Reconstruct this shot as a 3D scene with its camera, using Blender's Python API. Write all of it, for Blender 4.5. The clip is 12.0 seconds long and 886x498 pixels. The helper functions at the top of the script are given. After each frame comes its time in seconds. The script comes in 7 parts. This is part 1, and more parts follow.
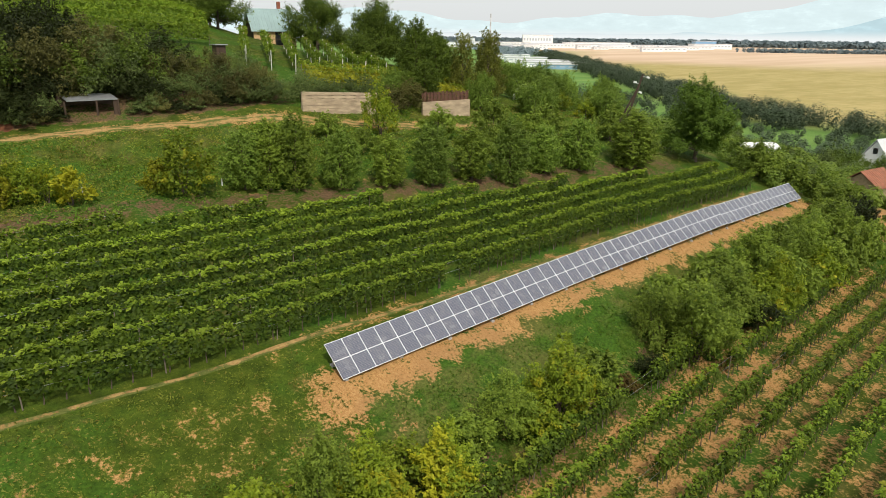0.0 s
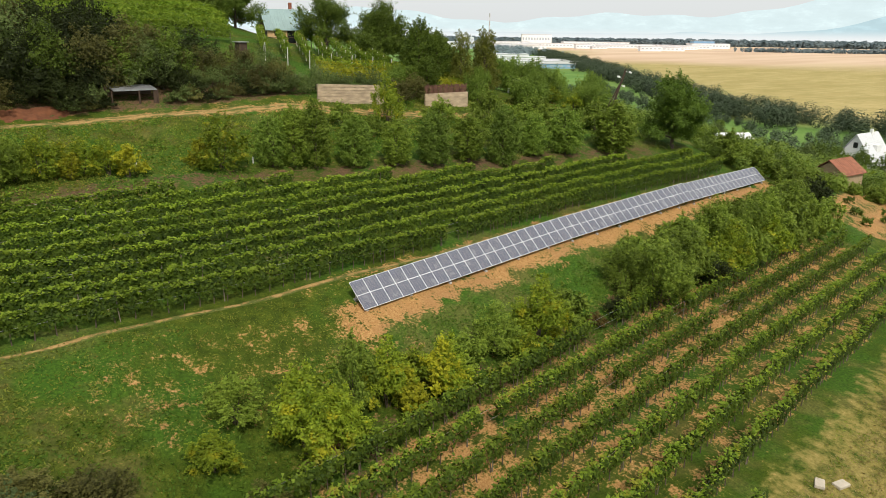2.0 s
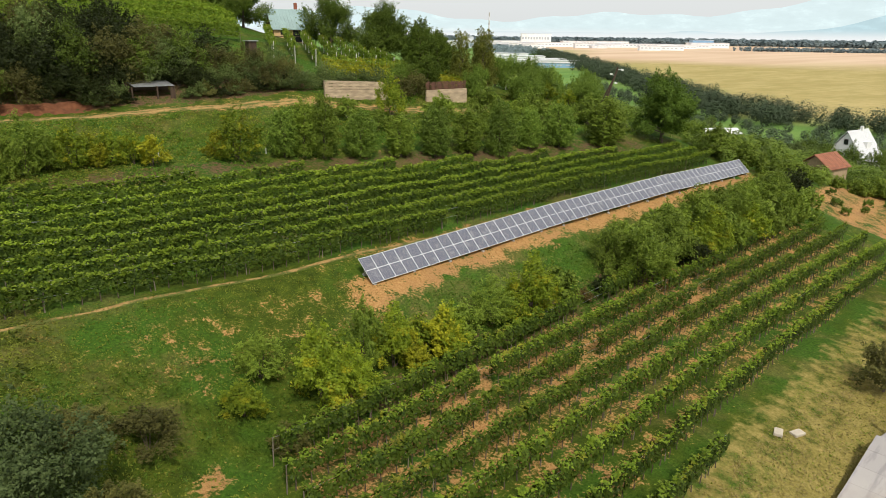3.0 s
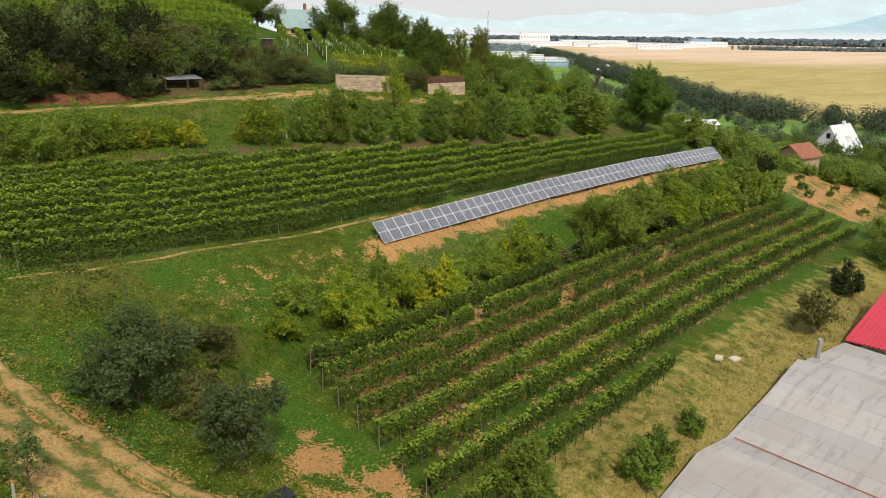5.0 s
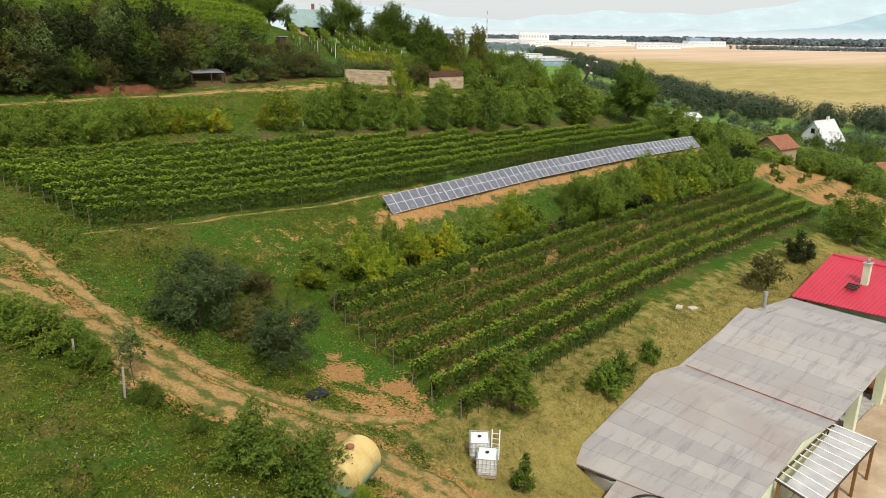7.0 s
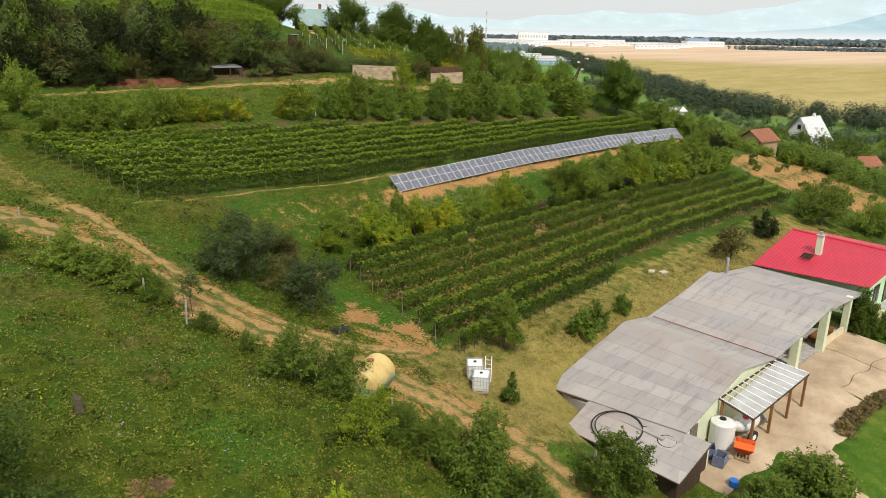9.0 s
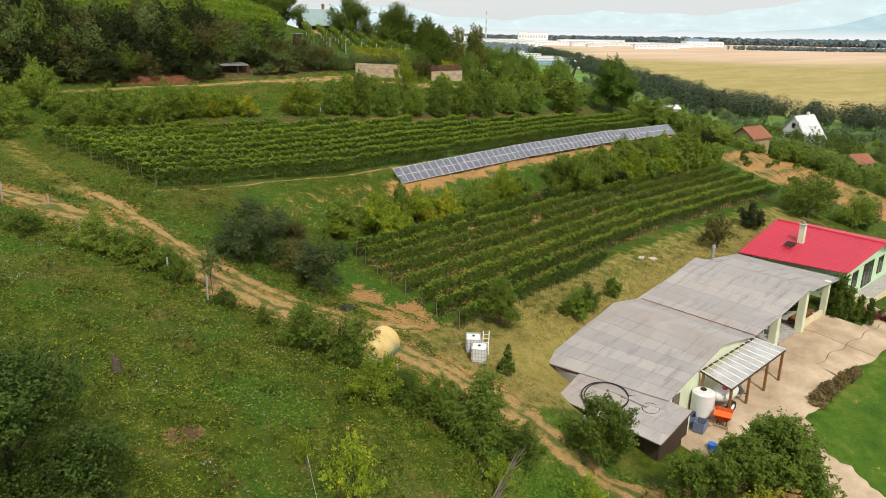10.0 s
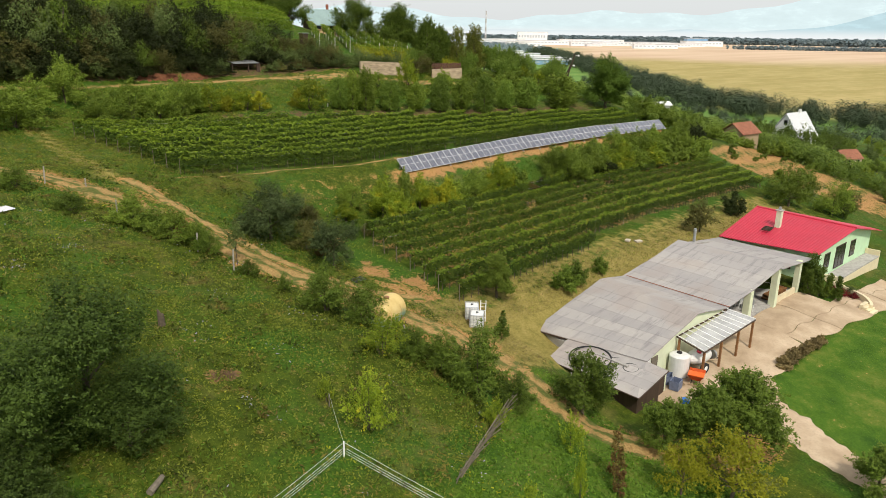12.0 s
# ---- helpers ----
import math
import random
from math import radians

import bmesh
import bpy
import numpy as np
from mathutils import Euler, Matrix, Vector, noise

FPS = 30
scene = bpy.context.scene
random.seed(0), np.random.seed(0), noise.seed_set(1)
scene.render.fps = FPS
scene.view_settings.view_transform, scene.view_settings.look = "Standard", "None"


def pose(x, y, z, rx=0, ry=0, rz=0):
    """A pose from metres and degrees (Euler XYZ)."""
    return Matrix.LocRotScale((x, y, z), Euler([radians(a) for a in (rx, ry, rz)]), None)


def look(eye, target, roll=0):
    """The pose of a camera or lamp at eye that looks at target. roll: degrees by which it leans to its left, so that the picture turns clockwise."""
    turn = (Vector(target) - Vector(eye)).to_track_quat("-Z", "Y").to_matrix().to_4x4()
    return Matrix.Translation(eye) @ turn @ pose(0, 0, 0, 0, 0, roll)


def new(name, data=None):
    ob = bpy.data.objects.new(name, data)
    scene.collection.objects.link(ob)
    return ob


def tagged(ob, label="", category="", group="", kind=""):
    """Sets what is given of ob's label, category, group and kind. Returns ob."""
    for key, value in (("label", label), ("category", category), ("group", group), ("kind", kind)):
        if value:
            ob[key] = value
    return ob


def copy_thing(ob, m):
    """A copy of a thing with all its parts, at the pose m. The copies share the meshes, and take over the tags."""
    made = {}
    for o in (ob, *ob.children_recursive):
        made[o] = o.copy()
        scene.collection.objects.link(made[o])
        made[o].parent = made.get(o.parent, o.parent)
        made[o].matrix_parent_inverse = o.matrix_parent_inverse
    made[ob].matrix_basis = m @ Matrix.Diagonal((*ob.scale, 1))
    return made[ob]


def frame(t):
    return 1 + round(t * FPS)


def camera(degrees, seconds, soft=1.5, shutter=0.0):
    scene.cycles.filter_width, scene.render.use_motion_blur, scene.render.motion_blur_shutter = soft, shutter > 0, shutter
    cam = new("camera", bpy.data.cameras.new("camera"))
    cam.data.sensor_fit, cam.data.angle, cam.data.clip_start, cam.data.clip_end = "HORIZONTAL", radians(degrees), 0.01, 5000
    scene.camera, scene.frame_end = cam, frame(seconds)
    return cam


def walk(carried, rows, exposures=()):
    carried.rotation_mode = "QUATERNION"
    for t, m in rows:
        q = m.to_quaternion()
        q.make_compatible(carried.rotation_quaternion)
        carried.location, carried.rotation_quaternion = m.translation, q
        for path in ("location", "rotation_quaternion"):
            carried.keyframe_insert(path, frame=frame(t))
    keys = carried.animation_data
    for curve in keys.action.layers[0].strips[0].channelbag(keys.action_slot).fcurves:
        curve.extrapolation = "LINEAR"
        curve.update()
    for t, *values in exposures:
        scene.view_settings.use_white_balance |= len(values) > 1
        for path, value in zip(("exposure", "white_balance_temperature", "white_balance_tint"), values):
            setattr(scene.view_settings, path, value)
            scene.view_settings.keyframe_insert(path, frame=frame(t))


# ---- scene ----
# ---- camera ----
cam = camera(64.0, 12.0, soft=0.85)
PATH = (
    (0.0, (-17.891, -28.240, 19.836), (-11.411, -21.203, 16.920), 0.63),
    (0.5, (-19.381, -29.790, 19.796), (-12.898, -22.757, 16.880), 0.65),
    (1.0, (-20.923, -31.404, 19.770), (-14.437, -24.374, 16.852), 0.67),
    (1.5, (-22.498, -33.060, 19.754), (-16.010, -26.033, 16.834), 0.68),
    (2.0, (-24.093, -34.742, 19.745), (-17.604, -27.718, 16.822), 0.68),
    (2.5, (-25.698, -36.436, 19.740), (-19.207, -29.414, 16.813), 0.68),
    (3.0, (-27.303, -38.133, 19.736), (-20.812, -31.114, 16.805), 0.67),
    (3.5, (-28.905, -39.825, 19.731), (-22.412, -32.808, 16.796), 0.67),
    (4.0, (-30.499, -41.507, 19.723), (-24.005, -34.493, 16.785), 0.67),
    (4.5, (-32.083, -43.176, 19.711), (-25.587, -36.164, 16.769), 0.67),
    (5.0, (-33.655, -44.829, 19.694), (-27.158, -37.821, 16.749), 0.67),
    (5.5, (-35.215, -46.467, 19.670), (-28.716, -39.460, 16.723), 0.67),
    (6.0, (-36.761, -48.086, 19.640), (-30.261, -41.083, 16.691), 0.68),
    (6.5, (-38.293, -49.687, 19.604), (-31.791, -42.686, 16.653), 0.69),
    (7.0, (-39.809, -51.267, 19.561), (-33.305, -44.269, 16.609), 0.71),
    (7.5, (-41.304, -52.823, 19.514), (-34.798, -45.827, 16.561), 0.73),
    (8.0, (-42.775, -54.351, 19.462), (-36.266, -47.357, 16.509), 0.75),
    (8.5, (-44.214, -55.843, 19.408), (-37.703, -48.851, 16.455), 0.77),
    (9.0, (-45.611, -57.290, 19.354), (-39.098, -50.300, 16.401), 0.79),
    (9.5, (-46.953, -58.680, 19.301), (-40.438, -51.692, 16.349), 0.80),
    (10.0, (-48.224, -59.997, 19.253), (-41.707, -53.009, 16.301), 0.82),
    (10.5, (-49.404, -61.219, 19.212), (-42.886, -54.233, 16.261), 0.82),
    (11.0, (-50.468, -62.323, 19.182), (-43.950, -55.337, 16.231), 0.82),
    (11.5, (-51.387, -63.279, 19.166), (-44.869, -56.293, 16.215), 0.80),
    (12.0, (-52.126, -64.052, 19.170), (-45.609, -57.066, 16.217), 0.76),
)
walk(cam, [(t, look(e, g, r)) for t, e, g, r in PATH])

# ---- world, sun, exposure ----
world = bpy.data.worlds.new("overcast_sky")
scene.world = world
world.use_nodes = True
wn, wl = world.node_tree.nodes, world.node_tree.links
wn.clear()
w_out, w_bg = wn.new("ShaderNodeOutputWorld"), wn.new("ShaderNodeBackground")
w_sky, w_mix = wn.new("ShaderNodeTexSky"), wn.new("ShaderNodeMix")
w_sky.sky_type, w_sky.sun_disc = "NISHITA", False
w_sky.sun_elevation, w_sky.sun_rotation = radians(52), radians(215)
w_sky.air_density, w_sky.dust_density, w_sky.altitude = 1.0, 4.0, 250
w_mix.data_type = "RGBA"
w_mix.inputs["Factor"].default_value = 0.72
w_mix.inputs["B"].default_value = (12.2, 12.6, 12.6, 1)
wl.new(w_sky.outputs["Color"], w_mix.inputs["A"])
wl.new(w_mix.outputs["Result"], w_bg.inputs["Color"])
w_bg.inputs["Strength"].default_value = 0.082
wl.new(w_bg.outputs["Background"], w_out.inputs["Surface"])

sun = new("sun", bpy.data.lights.new("sun", "SUN"))
sun.data.energy, sun.data.angle, sun.data.color = 3.15, radians(5), (1.0, 0.93, 0.82)
sun.matrix_world = look((-20, -45, 60), (0, 0, 0))


# ---- small tools ----
def part(name, bm, material, parent=None, label=""):
    """Links a bmesh, or a mesh that is made already, as one object under a thing."""
    if isinstance(bm, bpy.types.Mesh):
        me = bm
    else:
        me = bpy.data.meshes.new(name)
        bm.to_mesh(me)
        bm.free()
    if material is not None and not me.materials:
        me.materials.append(material)
    ob = new(name, me)
    ob.parent = parent
    if label:
        ob["label"] = label
    return ob


def thing(name, m, label, category, group="", kind=""):
    """An Empty at the base of a thing, which parents its parts."""
    ob = new(name)
    ob.empty_display_size = 0.3
    ob.matrix_world = m
    return tagged(ob, label, category, group, kind)


def raw_mesh(name, verts, faces, material=None, smooth=False):
    """A mesh from arrays: verts (n, 3), faces (m, 3 or 4)."""
    verts, faces = np.asarray(verts, np.float32), np.asarray(faces, np.int32)
    me = bpy.data.meshes.new(name)
    k = faces.shape[1]
    me.vertices.add(len(verts))
    me.vertices.foreach_set("co", verts.ravel())
    me.loops.add(faces.size)
    me.loops.foreach_set("vertex_index", faces.ravel())
    me.polygons.add(len(faces))
    me.polygons.foreach_set("loop_start", np.arange(0, faces.size, k, dtype=np.int32))
    me.polygons.foreach_set("use_smooth", np.full(len(faces), smooth))
    me.update(calc_edges=True)
    if material is not None:
        me.materials.append(material)
    return me


def box(bm, lo, hi, bevel=0.0):
    """A box between two corners, its edges rounded."""
    lo, hi = Vector(lo), Vector(hi)
    got = bmesh.ops.create_cube(bm, size=1.0, matrix=Matrix.LocRotScale((lo + hi) / 2, None, hi - lo))
    if bevel:
        edges = list({e for v in got["verts"] for e in v.link_edges})
        bmesh.ops.bevel(bm, geom=edges, offset=bevel, segments=2, affect="EDGES", profile=0.7)
    return bm


def rod(bm, a, b, r0, r1=None, sides=8):
    """A tapered round bar from a to b."""
    a, b = Vector(a), Vector(b)
    turn = (b - a).to_track_quat("Z", "Y").to_matrix().to_4x4()
    bmesh.ops.create_cone(bm, cap_ends=True, segments=sides, radius1=r0, radius2=r0 if r1 is None else r1,
                          depth=(b - a).length, matrix=Matrix.Translation((a + b) / 2) @ turn)
    return bm


def sheet(bm, grid, thick):
    """A slab over a grid of top points (rows of equal length), thick metres deep."""
    top = [[bm.verts.new(p) for p in row] for row in grid]
    low = [[bm.verts.new((p[0], p[1], p[2] - thick)) for p in row] for row in grid]
    n, m = len(grid), len(grid[0])
    for i in range(n - 1):
        for j in range(m - 1):
            bm.faces.new((top[i][j], top[i][j + 1], top[i + 1][j + 1], top[i + 1][j]))
            bm.faces.new((low[i][j], low[i + 1][j], low[i + 1][j + 1], low[i][j + 1]))
    for j in range(m - 1):
        bm.faces.new((top[0][j], low[0][j], low[0][j + 1], top[0][j + 1]))
        bm.faces.new((top[-1][j], top[-1][j + 1], low[-1][j + 1], low[-1][j]))
    for i in range(n - 1):
        bm.faces.new((top[i][0], top[i + 1][0], low[i + 1][0], low[i][0]))
        bm.faces.new((top[i][-1], low[i][-1], low[i + 1][-1], top[i + 1][-1]))
    bmesh.ops.recalc_face_normals(bm, faces=bm.faces[:])
    return bm


# ---- materials ----
class Shader:
    """A Principled material with a few helpers to wire noise into it."""

    def __init__(self, name, rough=0.8, metal=0.0, spec=0.3):
        self.mat = bpy.data.materials.new(name)
        self.mat.use_nodes = True
        self.n, self.l = self.mat.node_tree.nodes, self.mat.node_tree.links
        self.b = self.n["Principled BSDF"]
        self.b.inputs["Roughness"].default_value = rough
        self.b.inputs["Metallic"].default_value = metal
        self.b.inputs["Specular IOR Level"].default_value = spec
        self.geo = self.n.new("ShaderNodeNewGeometry")
        self.obj = self.n.new("ShaderNodeObjectInfo")
        self.tex = self.n.new("ShaderNodeTexCoord")

    def noise(self, scale, detail=4.0, rough=0.55, space="world", stretch=None, distort=0.0):
        node = self.n.new("ShaderNodeTexNoise")
        node.inputs["Scale"].default_value, node.inputs["Detail"].default_value = scale, detail
        node.inputs["Roughness"].default_value, node.inputs["Distortion"].default_value = rough, distort
        src = self.geo.outputs["Position"] if space == "world" else self.tex.outputs["Object"]
        if stretch:
            m = self.n.new("ShaderNodeMapping")
            m.inputs["Scale"].default_value = stretch
            self.l.new(src, m.inputs["Vector"])
            src = m.outputs["Vector"]
        self.l.new(src, node.inputs["Vector"])
        return node.outputs["Fac"]

    def ramp(self, fac, stops):
        node = self.n.new("ShaderNodeValToRGB")
        e = node.color_ramp.elements
        while len(e) < len(stops):
            e.new(0.5)
        for one, (at, colour) in zip(e, stops):
            one.position, one.color = at, (*colour, 1)
        self.l.new(fac, node.inputs["Fac"])
        return node.outputs["Color"]

    def step(self, fac, lo, hi):
        node = self.n.new("ShaderNodeMapRange")
        node.interpolation_type = "SMOOTHSTEP"
        node.inputs["From Min"].default_value, node.inputs["From Max"].default_value = lo, hi
        self.l.new(fac, node.inputs["Value"])
        return node.outputs["Result"]

    def math(self, op, a, b):
        node = self.n.new("ShaderNodeMath")
        node.operation = op
        for k, v in enumerate((a, b)):
            if isinstance(v, (int, float)):
                node.inputs[k].default_value = v
            else:
                self.l.new(v, node.inputs[k])
        return node.outputs["Value"]

    def mix(self, fac, a, b, blend="MIX"):
        node = self.n.new("ShaderNodeMix")
        node.data_type, node.blend_type = "RGBA", blend
        for key, v in (("Factor", fac), ("A", a), ("B", b)):
            if isinstance(v, tuple):
                node.inputs[key].default_value = (*v, 1)
            elif isinstance(v, (int, float)):
                node.inputs[key].default_value = v
            else:
                self.l.new(v, node.inputs[key])
        return node.outputs["Result"]

    def attr(self, name):
        node = self.n.new("ShaderNodeAttribute")
        node.attribute_name = name
        return node.outputs["Fac"]

    def colour(self, c):
        if isinstance(c, tuple):
            self.b.inputs["Base Color"].default_value = (*c, 1)
        else:
            self.l.new(c, self.b.inputs["Base Color"])
        return self

    def bump(self, height, strength=0.4, distance=0.05):
        node = self.n.new("ShaderNodeBump")
        node.inputs["Strength"].default_value, node.inputs["Distance"].default_value = strength, distance
        self.l.new(height, node.inputs["Height"])
        self.l.new(node.outputs["Normal"], self.b.inputs["Normal"])
        return self


def leaf_material(name, dark, mid, light, extra=None, through_light=0.34):
    """Foliage: colour varies leaf by leaf, in patches over the plant and from plant to plant."""
    s = Shader(name, rough=0.6, spec=0.2)
    dark = tuple(0.45 * d + 0.55 * m for d, m in zip(dark, mid))
    light = tuple(0.7 * v + 0.3 * m for v, m in zip(light, mid))
    leaf = s.ramp(s.geo.outputs["Random Per Island"], [(0.0, dark), (0.55, mid), (1.0, light)])
    patch = s.step(s.mix(0.45, s.noise(0.55, 3.0), s.noise(2.2, 3.0)), 0.40, 0.62)
    c = s.mix(s.math("MULTIPLY", patch, 0.55), leaf, light)
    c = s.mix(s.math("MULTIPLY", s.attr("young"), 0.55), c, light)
    if extra:
        spot = s.step(s.noise(0.9, 2.0, space="object"), 0.56, 0.66)
        c = s.mix(s.math("MULTIPLY", spot, 0.75), c, extra)
    tint = s.math("MULTIPLY_ADD", s.obj.outputs["Random"], 0.5)
    s.n[tint.node.name].inputs[2].default_value = 0.75
    c = s.mix(1.0, c, tint, "MULTIPLY")
    s.colour(c)
    glow = s.n.new("ShaderNodeBsdfTranslucent")
    s.l.new(c, glow.inputs["Color"])
    both = s.n.new("ShaderNodeMixShader")
    both.inputs[0].default_value = through_light
    s.l.new(s.b.outputs["BSDF"], both.inputs[1])
    s.l.new(glow.outputs["BSDF"], both.inputs[2])
    s.l.new(both.outputs["Shader"], s.n["Material Output"].inputs["Surface"])
    return s.mat


def plain(name, colour, rough=0.7, metal=0.0, vary=0.25, scale=3.0, relief=0.15, spec=0.3, stretch=None, fine=28.0):
    """A painted, wooden or mineral surface with blotches and grain."""
    s = Shader(name, rough, metal, spec)
    lo, hi = tuple(v * (1 - vary) for v in colour), tuple(min(1.0, v * (1 + vary)) for v in colour)
    c = s.ramp(s.noise(scale, 5.0, space="object", stretch=stretch), [(0.3, lo), (0.7, hi)])
    grain = s.noise(fine, 3.0, space="object", stretch=stretch)
    c = s.mix(s.math("MULTIPLY", grain, 0.35), c, lo)
    s.colour(c).bump(grain, relief, 0.02)
    return s.mat


# Row-top shoots far paler than the leaf wall: top light put into the colour.
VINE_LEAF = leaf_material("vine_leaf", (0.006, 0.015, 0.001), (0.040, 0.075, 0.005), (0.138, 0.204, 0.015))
VINE_LIT_SHOOT = leaf_material("vine_lit_shoot", (0.077, 0.141, 0.009), (0.178, 0.271, 0.019), (0.330, 0.411, 0.036))
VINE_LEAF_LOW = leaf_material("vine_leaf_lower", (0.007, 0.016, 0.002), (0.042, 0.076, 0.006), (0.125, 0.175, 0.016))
VINE_LIT_SHOOT_LOW = leaf_material("vine_lit_shoot_lower", (0.06, 0.11, 0.008), (0.13, 0.205, 0.015), (0.24, 0.31, 0.026), (0.28, 0.26, 0.026))
TREE_LEAF = leaf_material("tree_leaf", (0.013, 0.026, 0.003), (0.073, 0.120, 0.012), (0.200, 0.271, 0.036))
MID_LEAF = leaf_material("mid_leaf", (0.042, 0.072, 0.008), (0.130, 0.192, 0.021), (0.267, 0.345, 0.043))
ORCHARD_LEAF = leaf_material("orchard_leaf", (0.048, 0.083, 0.012), (0.135, 0.212, 0.027), (0.271, 0.379, 0.053))
WALNUT_LEAF = leaf_material("walnut_leaf", (0.029, 0.062, 0.008), (0.102, 0.183, 0.019), (0.233, 0.349, 0.044))
OLIVE_LEAF = leaf_material("olive_leaf", (0.060, 0.072, 0.011), (0.156, 0.174, 0.026), (0.288, 0.300, 0.048))
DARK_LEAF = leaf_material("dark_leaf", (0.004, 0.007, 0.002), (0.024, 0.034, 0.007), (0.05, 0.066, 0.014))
GREY_LEAF = leaf_material("grey_leaf", (0.034, 0.055, 0.013), (0.096, 0.135, 0.035), (0.195, 0.247, 0.072))
LIME_LEAF = leaf_material("lime_leaf", (0.051, 0.094, 0.008), (0.157, 0.227, 0.015), (0.315, 0.378, 0.025), (0.453, 0.415, 0.023))
PERGOLA_LEAF = leaf_material("pergola_vine_leaf", (0.05, 0.10, 0.008), (0.14, 0.23, 0.016), (0.27, 0.37, 0.03))
YELLOW_LEAF = leaf_material("yellow_leaf", (0.096, 0.126, 0.008), (0.252, 0.270, 0.014), (0.456, 0.432, 0.024))
BROWN_LEAF = leaf_material("brown_leaf", (0.035, 0.040, 0.010), (0.094, 0.094, 0.023), (0.187, 0.176, 0.046))
RED_LEAF = leaf_material("red_leaf", (0.09, 0.04, 0.02), (0.17, 0.08, 0.03), (0.20, 0.20, 0.04))
APPLE_LEAF = leaf_material("dusty_apple_leaf", (0.016, 0.030, 0.008), (0.055, 0.085, 0.026), (0.13, 0.17, 0.055))
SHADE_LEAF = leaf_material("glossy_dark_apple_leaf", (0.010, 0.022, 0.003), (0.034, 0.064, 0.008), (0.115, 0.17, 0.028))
CRIMSON_LEAF = leaf_material("crimson_leaf", (0.09, 0.012, 0.014), (0.18, 0.022, 0.026), (0.28, 0.05, 0.04))
BARK = plain("bark", (0.11, 0.085, 0.06), 0.9, vary=0.4, scale=6, relief=0.6)
WOOD_POST = plain("grey_wood", (0.19, 0.16, 0.12), 0.85, vary=0.3, scale=5, relief=0.4)
STEEL = plain("galvanised_steel", (0.45, 0.46, 0.47), 0.45, 0.7, vary=0.15)

# ---- the lie of the land: cross sections from west to east, then the drop to the plain ----
PLAIN_Z = -34.0
SECTIONS = (
    (-75, ((-90, -2), (-60, 1), (-35, 7), (-15, 12.5), (0, 14), (20, 14.5), (36, 16), (60, 25), (85, 36), (110, 40))),
    (-46, ((-90, -5), (-60, -2.5), (-40, 0.8), (-28, 3.4), (-16, 6.4), (-5, 8.2), (4, 8.7), (10, 8.9), (26, 10), (35, 12), (38, 12.2), (50, 17.5), (85, 33), (110, 38))),
    (-30, ((-90, -8), (-55, -4.4), (-40, -1.6), (-32, 0.5), (-20, 2.1), (-13, 3.5), (-4, 5.2), (0, 5.9), (4, 6.4), (14, 7.3), (21, 7.9), (28, 9.2), (34, 11.5), (37.5, 11.7), (48, 16.5), (85, 31), (110, 36))),
    (-17, ((-90, -9), (-55, -7.0), (-41, -5.6), (-36, -3.4), (-30, -2.0), (-25, -1.5), (-19, -0.7), (-11, 0.3), (-4, 3.2), (-1, 4.4), (2, 5.0), (21, 7.2), (23, 7.8), (29, 8.8), (33.5, 11.4), (37.5, 11.6), (48, 16), (85, 29.5), (110, 35))),
    (-10, ((-90, -9.3), (-55, -7.4), (-42, -6.7), (-36, -6.2), (-31.5, -4.6), (-30.2, -3.5), (-28, -2.3), (-24, -1.6), (-10, 0.1), (-3, 2.5), (0, 4.2), (4, 4.8), (19.5, 7.0), (24, 8.4), (29, 9.3), (33, 11.4), (37.5, 11.6), (48, 15.8), (85, 27.5), (110, 33))),
    (-4, ((-90, -9.5), (-55, -7.4), (-45, -6.6), (-41, -6.1), (-30.8, -6.0), (-30.0, -2.9), (-26, -1.7), (-10, 0.0), (-3.4, 2.3), (-1.6, 3.0), (0, 3.6), (4, 4.5), (18, 6.8), (23, 8.4), (29, 9.3), (33, 11.4), (37.5, 11.6), (48, 15.8), (85, 27.5), (110, 33))),
    (20, ((-90, -11), (-55, -8.2), (-45, -6.2), (-41, -5.6), (-30.6, -5.6), (-29.6, -2.6), (-25, -1.7), (-11, -0.4), (-3.2, 2.6), (-1.6, 3.3), (0, 3.7), (4, 4.3), (14.6, 5.9), (17.6, 7.4), (23, 8.8), (29, 10.4), (33, 11.3), (36, 12.6), (48, 15.7), (85, 25.6), (110, 30))),
    (40, ((-90, -14), (-55, -10), (-36, -6.6), (-30, -4.4), (-24, -2.6), (-11, -1.0), (-2.6, 2.5), (-0.8, 3.3), (0.6, 3.7), (4, 4.1), (11.4, 5.2), (14.4, 6.9), (21, 8.5), (30, 10.5), (40, 13.0), (62, 16.7), (80, 18.5), (110, 22))),
    (62, ((-90, -20), (-45, -11), (-24, -5.2), (-14, -2.4), (-4, 0.9), (0, 2.6), (2, 3.1), (5, 3.6), (9.6, 4.7), (12.8, 6.0), (19, 7.6), (30, 9.4), (48, 11.4), (62, 14.0), (110, 13))),
    (100, ((-90, -27), (-45, -18), (-15, -9.0), (0, -5.0), (15, -1.5), (40, 2), (110, 1))),
    (200, ((-90, -33), (-30, -25), (25, -18.5), (80, -14), (110, -14))),
)


